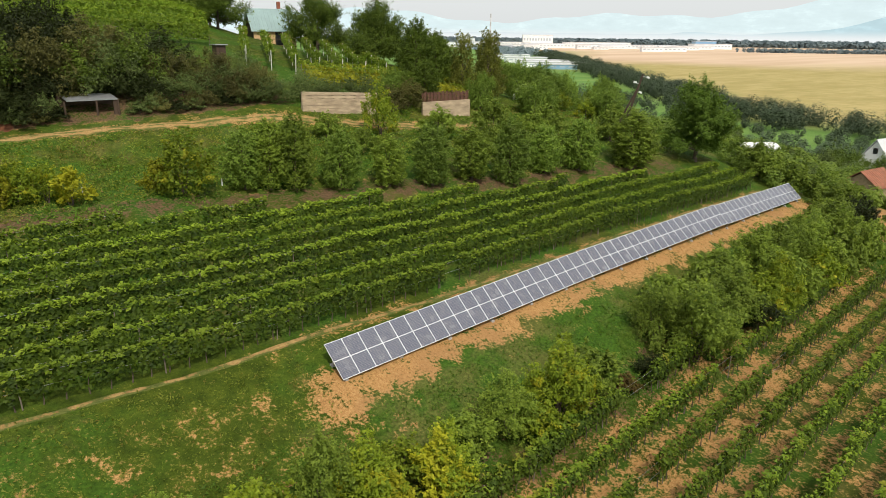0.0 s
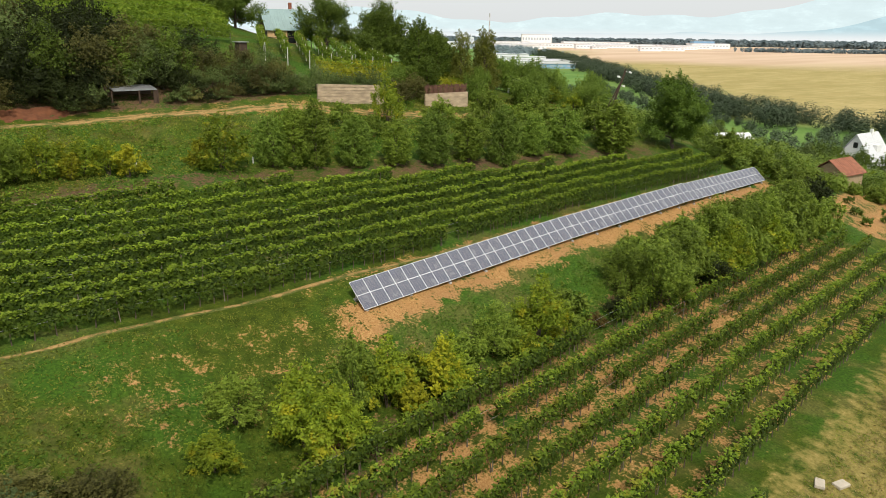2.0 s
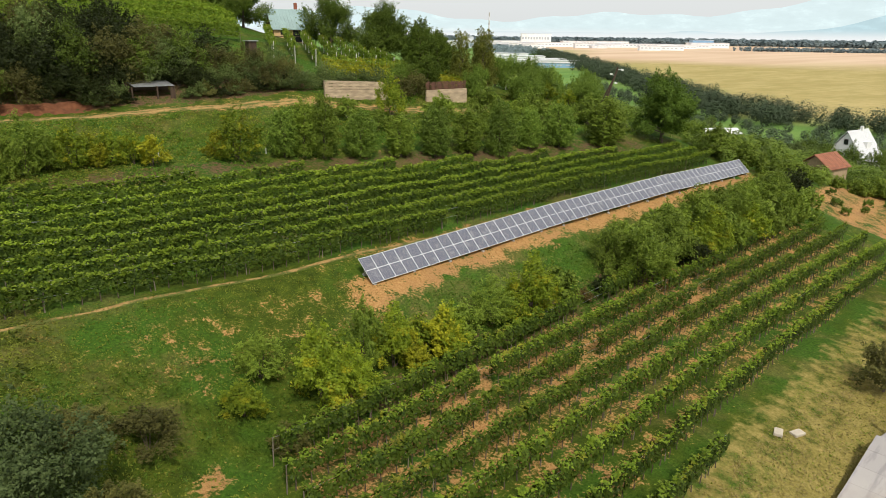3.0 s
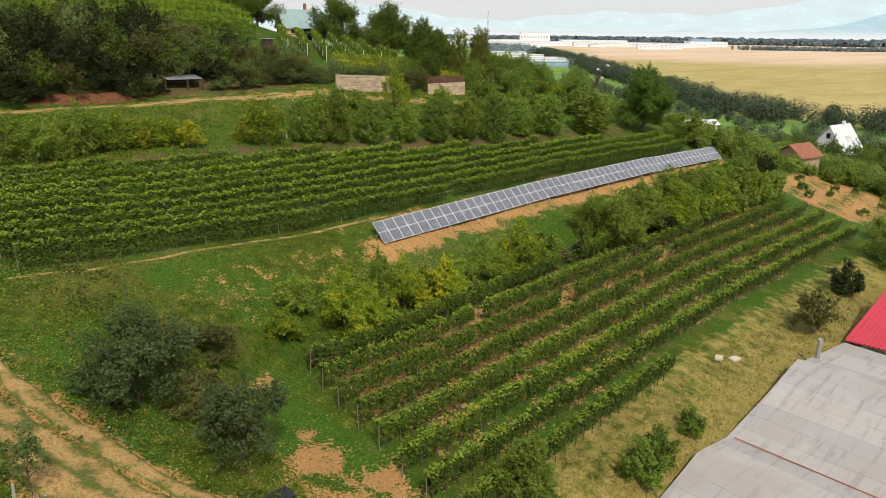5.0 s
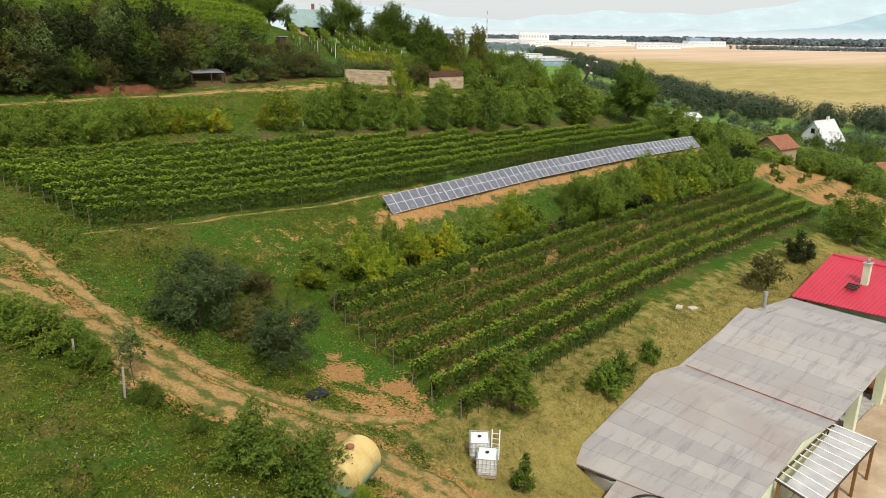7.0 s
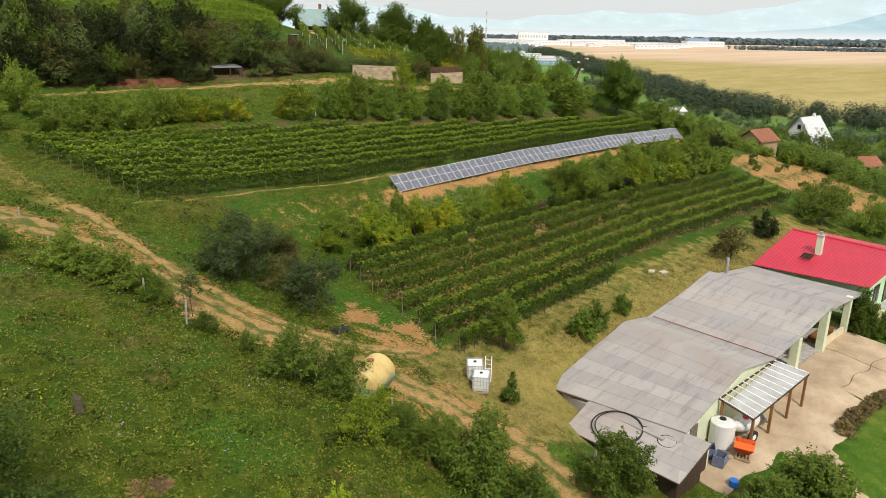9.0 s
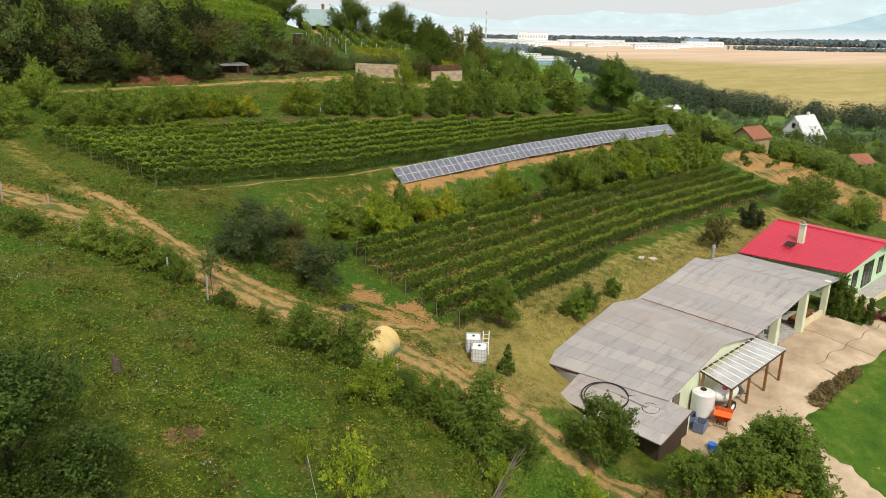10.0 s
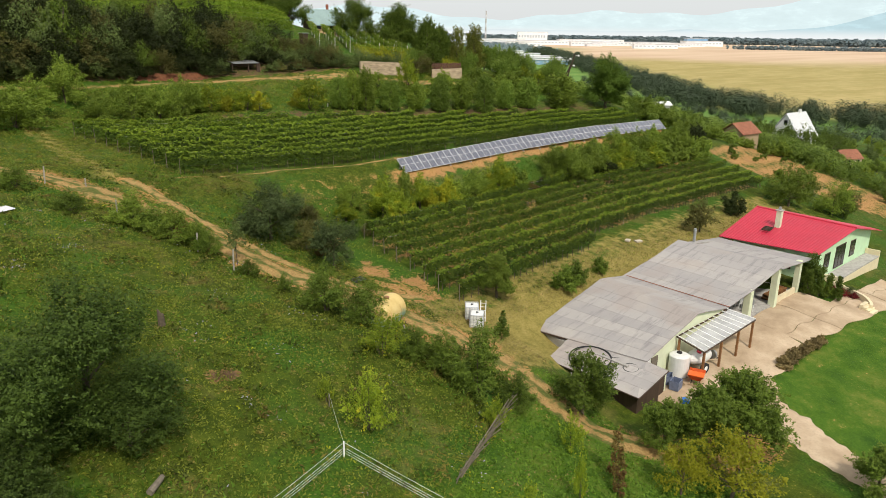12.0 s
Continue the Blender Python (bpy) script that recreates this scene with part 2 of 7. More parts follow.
def land(x, y):
    """Height of the ground; takes arrays."""
    x, y = np.asarray(x, float), np.asarray(y, float)
    total = np.zeros(np.broadcast(x, y).shape)
    for dx, dy, part_of in ((0, 0, 0.4), (1.6, 0.5, 0.15), (-1.6, -0.5, 0.15), (0.4, 0.8, 0.15), (-0.4, -0.8, 0.15)):
        xs, ys = x + dx, y + dy
        stations = np.array([s for s, _ in SECTIONS], float)
        levels = [np.interp(ys, [p[0] for p in line], [p[1] for p in line]) for _, line in SECTIONS]
        z = levels[0].copy()
        for a in range(len(stations) - 1):
            f = np.clip((xs - stations[a]) / (stations[a + 1] - stations[a]), 0, 1)
            z = np.where(xs >= stations[a], levels[a] * (1 - f) + levels[a + 1] * f, z)
        total = total + part_of * z
    # the hill ends in the plain to the north and east
    along = np.maximum((x * 0.68 + y * 0.735 - 115) / 210, (-y - 110) / 260)
    f = np.clip(along, 0, 1)
    f = f * f * (3 - 2 * f)
    far = np.clip((np.hypot(x, y) - 260) / 160, 0, 1)
    f = np.maximum(f, far)
    rough = 0.06 * np.sin(x * 1.3 + 1.7 * np.sin(y * 0.7)) * np.sin(y * 1.1 + 0.9) + 0.12 * np.sin(x * 0.31 + 2) * np.sin(y * 0.37 + x * 0.11)
    return total * (1 - f) + PLAIN_Z * f + rough * (1 - f)


def z_at(x, y):
    return float(land(x, y))


def near_line(x, y, line):
    """Distance from points to a polyline."""
    best = np.full(np.shape(x), 1e9)
    for (ax, ay), (bx, by) in zip(line[:-1], line[1:]):
        dx, dy = bx - ax, by - ay
        f = np.clip(((x - ax) * dx + (y - ay) * dy) / (dx * dx + dy * dy), 0, 1)
        best = np.minimum(best, np.hypot(x - ax - f * dx, y - ay - f * dy))
    return best


def soft_step(v, lo, hi):
    f = np.clip((v - lo) / (hi - lo), 0, 1)
    return f * f * (3 - 2 * f)


UPPER_ROAD = ((-75, 41), (-46, 37.5), (-30, 36.2), (-14, 35.6), (4, 35.2), (16, 34.4), (24, 31.8), (34, 28.6), (44, 26))
FARM_TRACK = ((-62, 20), (-45, 6.5), (-36, 0.0), (-31.5, -8), (-28.5, -15), (-25.5, -21), (-22, -26.5), (-20, -31), (-18.6, -36), (-17.5, -42), (-14, -46), (-9, -48))
ORCHARD_PATH = ((-30.6, 0.6), (-29.6, -1.8), (-29.3, -4.4), (-28.4, -8.2), (-27.6, -11.2), (-26.0, -15.0), (-24.2, -19.2), (-21.0, -23.4), (-17, -24.5))
GRASS_LANE = ((-32.5, 22), (-32.3, 14), (-32, 6), (-31.4, 1), (-30.2, -1.2))
BACK_EDGE = ((-40, 21.6), (-10, 19.9), (1, 18.1), (14, 15.8), (30, 12.9), (50, 10.2), (62, 9.4))
TOP_PATH = ((-26, 0.9), (-20, 1.1), (-13, 1.6), (-6, 2.0), (0, 2.3), (8, 2.45), (16, 2.4), (26, 2.8), (40, 3.6), (50, 4.2), (59, 4.3))


def axis(lo, hi, fine, reach, steps):
    """Grid lines: even between lo and hi, then wider and wider out to reach."""
    mid = np.arange(lo, hi + fine / 2, fine)
    grow = (np.geomspace(1, 1 + reach, steps + 1) - 1)[1:]
    return np.r_[(lo - grow)[::-1], mid, hi + grow]


def build_ground():
    xs, ys = axis(-62, 70, 0.56, 4300, 44), axis(-68, 58, 0.56, 4300, 44)
    gx, gy = np.meshgrid(xs, ys, indexing="ij")
    gz = land(gx, gy)
    n, m = gx.shape
    ids = np.arange(n * m).reshape(n, m)
    faces = np.stack([ids[:-1, :-1], ids[1:, :-1], ids[1:, 1:], ids[:-1, 1:]], -1).reshape(-1, 4)
    me = raw_mesh("ground", np.stack([gx, gy, gz], -1).reshape(-1, 3), faces, smooth=True)
    wob = 0.9 * np.sin(gx * 0.9 + 2.1 * np.sin(gy * 0.5)) * np.sin(gy * 0.8 + 1.3) + 0.5 * np.sin(gx * 2.3 + gy * 1.9)
    # bare earth: benches below the panels, vine rows, banks, path fringes
    dirt = 0.74 * (1 - soft_step(np.abs(gy + 1.8 - 0.03 * gx) + 0.5 * wob, 0.4, 2.0)) * soft_step(gx, -4, 0) * (1 - soft_step(gx, 60, 66))
    dirt = np.maximum(dirt, 0.5 * (1 - soft_step(near_line(gx, gy, TOP_PATH) + 0.3 * wob, 0.1, 0.9)) * soft_step(gx, -8, 4))
    tilted = gy - 0.07 * (gx + 14)
    low = soft_step(tilted, -24.2, -23.5) * (1 - soft_step(tilted, -11.6, -10.8)) * soft_step(gx, -15, -11) * (1 - soft_step(gx, 52, 58))
    lanes = 0.5 - 0.5 * np.cos((tilted + 11.5) / 2.05 * 2 * math.pi)
    dirt = np.maximum(dirt, low * (0.27 + 0.18 * lanes + 0.15 * soft_step(tilted, -21.5, -15.5) + 0.10 * wob))
    # brown loam: the cut bank above the upper vines, the verge below the thicket, the bank under the shrubs
    toe = gy - np.interp(gx, [p[0] for p in BACK_EDGE], [p[1] for p in BACK_EDGE]) - 2.6
    loam = 0.62 * (1 - soft_step(np.abs(toe) + 0.7 * wob, 0.8, 2.4)) * soft_step(gx, -34, -27) * (1 - soft_step(gx, 52, 60)) * (0.8 + 0.25 * wob)
    loam = np.maximum(loam, 0.6 * soft_step(gy + 0.05 * gx + 0.5 * wob, 37.2, 38.0) * (1 - soft_step(gy, 42, 46)) * (1 - soft_step(gx, 18, 24)))
    loam = np.maximum(loam, 1.1 * (1 - soft_step(np.hypot(gx + 37.6, (gy + 31.3) * 1.2) + 0.12 * wob, 0.5, 1.15)))
    loam = np.maximum(loam, 0.42 * (1 - soft_step(np.abs(gy + 9.4 - 0.06 * gx) + 0.6 * wob, 0.5, 1.8)) * soft_step(gx, -12, -8) * (1 - soft_step(gx, 56, 62)))
    dirt = np.maximum(dirt, 0.72 * (1 - soft_step(near_line(gx, gy, FARM_TRACK) + 0.5 * wob, 1.5, 2.9)))
    dirt = np.maximum(dirt, 0.7 * (1 - soft_step(near_line(gx, gy, ORCHARD_PATH) + 0.35 * wob, 0.5, 1.4)))
    dirt = np.maximum(dirt, 0.40 * (1 - soft_step(near_line(gx, gy, UPPER_ROAD) + 0.4 * wob, 1.0, 2.0)))
    dirt = np.maximum(dirt, 0.6 * (1 - soft_step(np.hypot(gx + 17, (gy + 22.5) * 1.1) + 0.9 * wob, 2.0, 4.2)))
    for px, py, pr in ((-16.6, -11.5, 1.1), (-16.8, -16.2, 0.7), (-17.4, -18.6, 1.7), (-15.4, -21.6, 1.3), (-13.3, -23.2, 0.8), (-7.4, -9.1, 0.9), (6.2, -13.1, 1.2), (23.7, -12.2, 1.3), (-0.4, -2.6, 1.6)):
        dirt = np.maximum(dirt, 0.78 * (1 - soft_step(np.hypot(gx - px, (gy - py) * 1.15) + 0.45 * wob, 0.5 * pr, 1.5 * pr)))
    # the ploughed strip on the eastern slope
    strip_up = np.interp(gx, (62, 75, 90, 100, 112), (-6, -2, 2, 4, 2))
    strip_low = np.interp(gx, (62, 66, 74, 80, 112), (-11, -15, -23, -29, -42))
    east = soft_step(gx, 62, 65) * (1 - soft_step(gx, 107, 111)) * soft_step(strip_up - gy, -0.5, 1.5) * soft_step(gy - strip_low, -0.5, 2.0)
    dirt = np.maximum(dirt, east * (0.62 + 0.18 * np.sin((gy - 0.2 * gx) * 1.3) + 0.1 * wob))
    patch = soft_step(wob + 0.7 * np.sin(gx * 1.7) * np.sin(gy * 2.1 + 1), 0.55, 1.1)
    meadow = soft_step(gx, -22, -14) * (1 - soft_step(gx, 1, 5)) * soft_step(gy, -8, -5) * (1 - soft_step(gy, -0.8, 0.2))
    dirt = np.maximum(dirt, 0.36 * meadow * (0.6 + 0.4 * patch))
    dirt = np.maximum(dirt, loam)
    # dry straw-coloured grass: the slope behind the barn
    dry = soft_step(gy, -38, -33) * (1 - 0.32 * soft_step(gy - 0.055 * np.maximum(gx + 10, 0), -28.8, -27.2) - 0.68 * soft_step(gy - 0.055 * np.maximum(gx + 10, 0), -25.6, -23.0)) * soft_step(gx, -22, -17) * (1 - soft_step(gx, 44, 60)) * 0.95
    dry = np.maximum(dry, 0.62 * (1 - soft_step(near_line(gx, gy, GRASS_LANE) + 0.3 * wob, 0.7, 2.0)))
    # mown lawn below the yard
    lawn = soft_step(-45.0 - 0.03 * (gx - 5) - gy, -0.1, 0.4) * soft_step(gx - np.interp(gy, (-70, -57, -53.3, -50.3, -48.4, -46.6, -45), (-6.6, -5.0, -4.3, -3.4, -2.9, -1.6, 0.6)) + 0.25 * wob, -0.3, 0.5) * (1 - soft_step(gx, 50, 60)) * soft_step(gy, -75, -70)
    lush = soft_step(-38.2 + 0.52 * (gx + 21.9) - gy + 0.3 * wob, -0.5, 0.8) * (1 - soft_step(gx, -17, -14)) * soft_step(gx, -40, -30) * soft_step(gy, -62, -54)
    lawn = np.maximum(lawn, 0.8 * lush)
    dirt, dry = np.clip(dirt * (1 - lawn), 0, 1), dry * (1 - lawn)
    # far fields beyond the tree belt, and the stubble behind them
    flat = soft_step(np.hypot(gx, gy), 300, 360)
    edge_x = np.interp(gy, (-4000, -60, 85, 139, 184, 280, 454, 671, 1013, 1266, 4200), (640, 470, 445, 452, 470, 562, 738, 965, 1306, 1565, 4600))
    crop = flat * soft_step(gx - edge_x, 0, 25)
    stubble = crop * soft_step(np.hypot(gx, gy) + 0.12 * gy, 1480, 1680)
    for key, values in (("dirt", dirt), ("loam", soft_step(loam, 0.1, 0.3)), ("dry", dry), ("lawn", lawn), ("crop", crop), ("stubble", stubble), ("meadow", flat)):
        a = me.attributes.new(key, "FLOAT", "POINT")
        a.data.foreach_set("value", values.astype(np.float32).ravel())
    s = Shader("ground_cover", rough=0.95, spec=0.12)
    big, mid, fine, tiny = s.noise(0.16, 4), s.noise(1.1, 5, 0.6), s.noise(6.0, 5, 0.65), s.noise(24, 3)
    grass = s.ramp(s.mix(0.55, mid, s.mix(0.5, fine, tiny)), [(0.32, (0.012, 0.027, 0.003)), (0.5, (0.056, 0.082, 0.007)), (0.68, (0.14, 0.165, 0.018))])
    grass = s.mix(s.step(big, 0.42, 0.62), grass, s.ramp(fine, [(0.3, (0.018, 0.05, 0.005)), (0.7, (0.075, 0.155, 0.014))]))
    straw = s.math("MULTIPLY", s.step(s.mix(0.5, s.noise(0.45, 5, 0.65), s.noise(0.12, 3)), 0.5, 0.62), 0.5)
    grass = s.mix(straw, grass, s.ramp(fine, [(0.3, (0.09, 0.075, 0.022)), (0.7, (0.21, 0.175, 0.055))]))
    lawn_c = s.ramp(s.mix(0.5, s.noise(0.3, 4), s.mix(0.5, mid, fine)), [(0.36, (0.03, 0.08, 0.008)), (0.5, (0.07, 0.14, 0.013)), (0.64, (0.17, 0.19, 0.035))])
    c = s.mix(s.attr("lawn"), grass, lawn_c)
    hay = s.ramp(s.mix(0.45, fine, mid), [(0.32, (0.12, 0.105, 0.025)), (0.5, (0.25, 0.205, 0.055)), (0.68, (0.36, 0.285, 0.10))])
    dry_edge = s.step(s.math("ADD", s.math("MULTIPLY", s.attr("dry"), 0.75), s.math("MULTIPLY", s.math("SUBTRACT", mid, 0.5), 1.1)), 0.22, 0.62)
    c = s.mix(dry_edge, c, hay)
    soil = s.ramp(s.mix(0.5, fine, tiny), [(0.3, (0.17, 0.082, 0.032)), (0.5, (0.40, 0.215, 0.078)), (0.72, (0.58, 0.37, 0.15))])
    soil = s.mix(s.math("MULTIPLY", s.step(big, 0.5, 0.6), 0.4), soil, (0.29, 0.155, 0.068))
    edge = s.step(s.math("ADD", s.attr("dirt"), s.math("MULTIPLY", s.math("ADD", s.math("SUBTRACT", fine, 0.5), s.math("SUBTRACT", mid, 0.5)), 1.7)), 0.33, 0.66)
    soil = s.mix(s.attr("loam"), soil, s.ramp(fine, [(0.3, (0.05, 0.034, 0.018)), (0.6, (0.15, 0.092, 0.05)), (0.8, (0.24, 0.145, 0.08))]))
    c = s.mix(edge, c, soil)
    field = s.ramp(s.noise(0.012, 3, stretch=(1, 3, 1)), [(0.35, (0.34, 0.268, 0.098)), (0.6, (0.43, 0.335, 0.142))])
    field = s.mix(s.math("MULTIPLY", s.step(s.noise(0.11, 6, 0.8, stretch=(1, 0.45, 1)), 0.46, 0.58), 0.5), field, (0.25, 0.225, 0.07))
    tram = s.noise(0.35, 2, stretch=(1.0, 0.05, 1))
    field = s.mix(s.math("MULTIPLY", s.step(tram, 0.48, 0.62), 0.4), field, (0.29, 0.26, 0.085))
    c = s.mix(s.attr("meadow"), c, s.ramp(s.noise(0.02, 3), [(0.35, (0.10, 0.20, 0.04)), (0.65, (0.16, 0.26, 0.06))]))
    c = s.mix(s.attr("crop"), c, field)
    c = s.mix(s.attr("stubble"), c, s.ramp(s.noise(0.004, 2, stretch=(0.3, 2, 1)), [(0.4, (0.52, 0.37, 0.25)), (0.6, (0.60, 0.45, 0.31))]))
    s.colour(c)
    s.bump(s.mix(0.45, fine, tiny), 0.7, 0.14)
    me.materials.append(s.mat)
    return tagged(new("ground", me), "hillside of uneven grass, weeds and bare ochre earth", "ground", kind="structure")


build_ground()


def ribbon(name, line, width, lift, material, ruts=True, seed=1, fade=1.0):
    """A worn track laid over the land: wheel ruts, ragged edges."""
    rng = np.random.default_rng(seed)
    pts = np.array(line, float)
    d = np.r_[0, np.cumsum(np.hypot(*np.diff(pts, axis=0).T))]
    s = np.arange(0, d[-1], 0.5)
    cx, cy = np.interp(s, d, pts[:, 0]), np.interp(s, d, pts[:, 1])
    for _ in range(12):
        cx[1:-1], cy[1:-1] = (cx[:-2] + cx[1:-1] + cx[2:]) / 3, (cy[:-2] + cy[1:-1] + cy[2:]) / 3
    tx, ty = np.gradient(cx), np.gradient(cy)
    nx, ny = -ty / np.hypot(tx, ty), tx / np.hypot(tx, ty)
    across = np.linspace(-1, 1, 13)
    ragged = 1 + 0.22 * np.sin(s * 0.9) * np.sin(s * 0.37 + 1) + rng.normal(0, 0.07, len(s))
    w = width / 2 * ragged
    vx, vy = cx[:, None] + nx[:, None] * w[:, None] * across, cy[:, None] + ny[:, None] * w[:, None] * across
    grassy = np.exp(-(across / 0.19) ** 2) * (1.0 if ruts else 0.0) + 1.5 * np.abs(across) ** 3 + 3 * (fade - 1)
    rut = -0.05 * (np.exp(-((np.abs(across) - 0.5) / 0.16) ** 2)) if ruts else np.zeros(13)
    vz = land(vx, vy) + lift * (1 - across**6 * 1.9) + rut + rng.normal(0, 0.012, vx.shape)
    n, m = vx.shape
    ids = np.arange(n * m).reshape(n, m)
    faces = np.stack([ids[:-1, :-1], ids[:-1, 1:], ids[1:, 1:], ids[1:, :-1]], -1).reshape(-1, 4)
    me = raw_mesh(name, np.stack([vx, vy, vz], -1).reshape(-1, 3), faces[:, ::-1], material, smooth=True)
    a = me.attributes.new("grassy", "FLOAT", "POINT")
    a.data.foreach_set("value", np.broadcast_to(grassy, vx.shape).astype(np.float32).ravel())
    return new(name, me)


def earth_material():
    s = Shader("packed_earth", rough=0.95, spec=0.1)
    mid, fine = s.noise(0.9, 5, 0.6), s.noise(7, 5, 0.65)
    c = s.ramp(fine, [(0.28, (0.17, 0.10, 0.04)), (0.5, (0.33, 0.21, 0.08)), (0.75, (0.48, 0.335, 0.14))])
    green = s.math("ADD", s.math("ADD", mid, s.math("MULTIPLY", s.attr("grassy"), 0.22)), s.math("MULTIPLY", s.math("SUBTRACT", fine, 0.5), 0.6))
    c = s.mix(s.step(green, 0.55, 0.68), c, s.ramp(fine, [(0.3, (0.05, 0.075, 0.014)), (0.7, (0.14, 0.145, 0.04))]))
    s.colour(c).bump(fine, 0.6, 0.08)
    return s.mat


EARTH = earth_material()
tagged(ribbon("road", UPPER_ROAD, 1.6, 0.10, EARTH, seed=2), "ochre dirt road along the upper hillside", "dirt road", kind="structure")
tagged(ribbon("track", FARM_TRACK, 3.2, 0.11, EARTH, seed=3), "rutted ochre farm track with a grassy middle", "farm track", kind="structure")
tagged(ribbon("path", ORCHARD_PATH, 1.2, 0.09, EARTH, ruts=False, seed=4, fade=1.06), "worn earth path beside the track", "path", kind="structure")

tagged(ribbon("path", TOP_PATH, 0.40, 0.05, EARTH, ruts=False, seed=5, fade=1.13), "thin worn earth path along the foot of the vines", "path", kind="structure")

# ---- solar panels ----
def solar_cell_material():
    s = Shader("solar_cells", rough=0.16, spec=0.5)
    wave = s.n.new("ShaderNodeTexBrick")
    wave.inputs["Scale"].default_value = 1.0
    wave.offset, wave.squash = 0.0, 1.0
    wave.inputs["Color1"].default_value = (0.10, 0.105, 0.138, 1)
    wave.inputs["Color2"].default_value = (0.115, 0.12, 0.155, 1)
    wave.inputs["Mortar"].default_value = (0.24, 0.24, 0.26, 1)
    wave.inputs["Mortar Size"].default_value = 0.006
    wave.inputs["Brick Width"].default_value, wave.inputs["Row Height"].default_value = 0.166, 0.084
    s.l.new(s.tex.outputs["Object"], wave.inputs["Vector"])
    # pale patches: dust, and reflected sky painted into the colour
    dust_sheen = s.noise(1.4, 4)
    c = s.mix(s.math("MULTIPLY", s.step(dust_sheen, 0.4, 0.75), 0.16), wave.outputs["Color"], (0.30, 0.28, 0.26))
    s.colour(c)
    s.l.new(s.step(dust_sheen, 0.1, 1.6), s.b.inputs["Roughness"])
    s.b.inputs["Coat Weight"].default_value = 0.0
    return s.mat


CELLS = solar_cell_material()
WHITE_BACK = plain("white_back_sheet", (0.74, 0.75, 0.76), 0.4, vary=0.04)
ALU = plain("aluminium_frame", (0.70, 0.71, 0.72), 0.35, 0.3, vary=0.05)
CONCRETE = plain("concrete", (0.42, 0.40, 0.37), 0.9, vary=0.25, scale=2.5, relief=0.4)
PANEL_W, PANEL_L, PITCH = 1.042, 2.09, 1.055
# corners of the three tables along the top edge
TABLES = (((0.0, 0.0, 4.68), (21.1, 0.35, 5.28), 20), ((21.14, 0.36, 5.28), (42.2, 1.15, 5.28), 20), ((42.26, 1.12, 5.22), (61.2, 2.25, 4.62), 18))


def solar_panel_parts(parent):
    """One module lying in its own x-y plane: width along x, length down -y."""
    bm = bmesh.new()
    f = 0.02
    box(bm, (0, -PANEL_L, -0.035), (PANEL_W, -PANEL_L + f, 0.004))
    box(bm, (0, -f, -0.035), (PANEL_W, 0, 0.004))
    box(bm, (0, -PANEL_L + f, -0.035), (f, -f, 0.004))
    box(bm, (PANEL_W - f, -PANEL_L + f, -0.035), (PANEL_W, -f, 0.004))
    part("frame", bm, ALU, parent, "pale aluminium frame")
    bm = bmesh.new()
    box(bm, (f, -PANEL_L + f, -0.02), (PANEL_W - f, -f, -0.008))
    part("back_sheet", bm, WHITE_BACK, parent, "white backing sheet")
    half = PANEL_L / 2
    for y0, y1 in ((-half + 0.02, -0.034), (-PANEL_L + 0.034, -half - 0.02)):
        bm = bmesh.new()
        box(bm, (0.027, y0, -0.0075), (PANEL_W - 0.027, y1, -0.003))
        part("cell_field", bm, CELLS, parent, "dark grey cells under glass")


first_panel = None
for a, b, count in TABLES:
    a, b = Vector(a), Vector(b)
    run = (b - a).normalized()
    down = Vector((0.02, -0.735, -0.678))
    down = (down - run * down.dot(run)).normalized()
    up = run.cross(-down).normalized()
    turn = Matrix((run, -down, up)).transposed().to_4x4()
    for k in range(count):
        m = Matrix.Translation(a + (b - a) * (k / count)) @ turn
        if first_panel is None:
            first_panel = thing("solar_panel", m, "grey solar panel in a pale frame, tilted towards the valley", "solar panel", "row of solar panels")
            solar_panel_parts(first_panel)
        else:
            copy_thing(first_panel, m)
    # the rack that carries this table
    length = (b - a).length
    base = a + run * (length / 2)
    rack = thing("panel_rack", Matrix.Translation((base.x, base.y, z_at(base.x, base.y))), "galvanised steel rack on concrete footings under the solar panels", "panel rack", "racks of the solar row")
    inv = rack.matrix_world.inverted()
    for d in (0.35, 1.05, 1.75):
        bm = bmesh.new()
        p = a + down * d - up * 0.075
        rod(bm, inv @ p, inv @ (p + run * length), 0.035, sides=6)
        part("rail", bm, STEEL, rack)
    for k in range(int(length / 3.6) + 1):
        at = a + run * min(length - 0.3, 0.3 + 3.6 * k)
        for d in (0.45, 1.90):
            p = at + down * d - up * 0.10
            foot = Vector((p.x, p.y, z_at(p.x, p.y)))
            bm = bmesh.new()
            rod(bm, inv @ foot, inv @ p, 0.04, sides=6)
            part("leg", bm, STEEL, rack)
            bm = bmesh.new()
            box(bm, inv @ (foot - Vector((0.11, 0.11, 0.3))), inv @ (foot + Vector((0.11, 0.11, 0.1))), 0.02)
            part("footing", bm, CONCRETE, rack, "pale concrete footing")

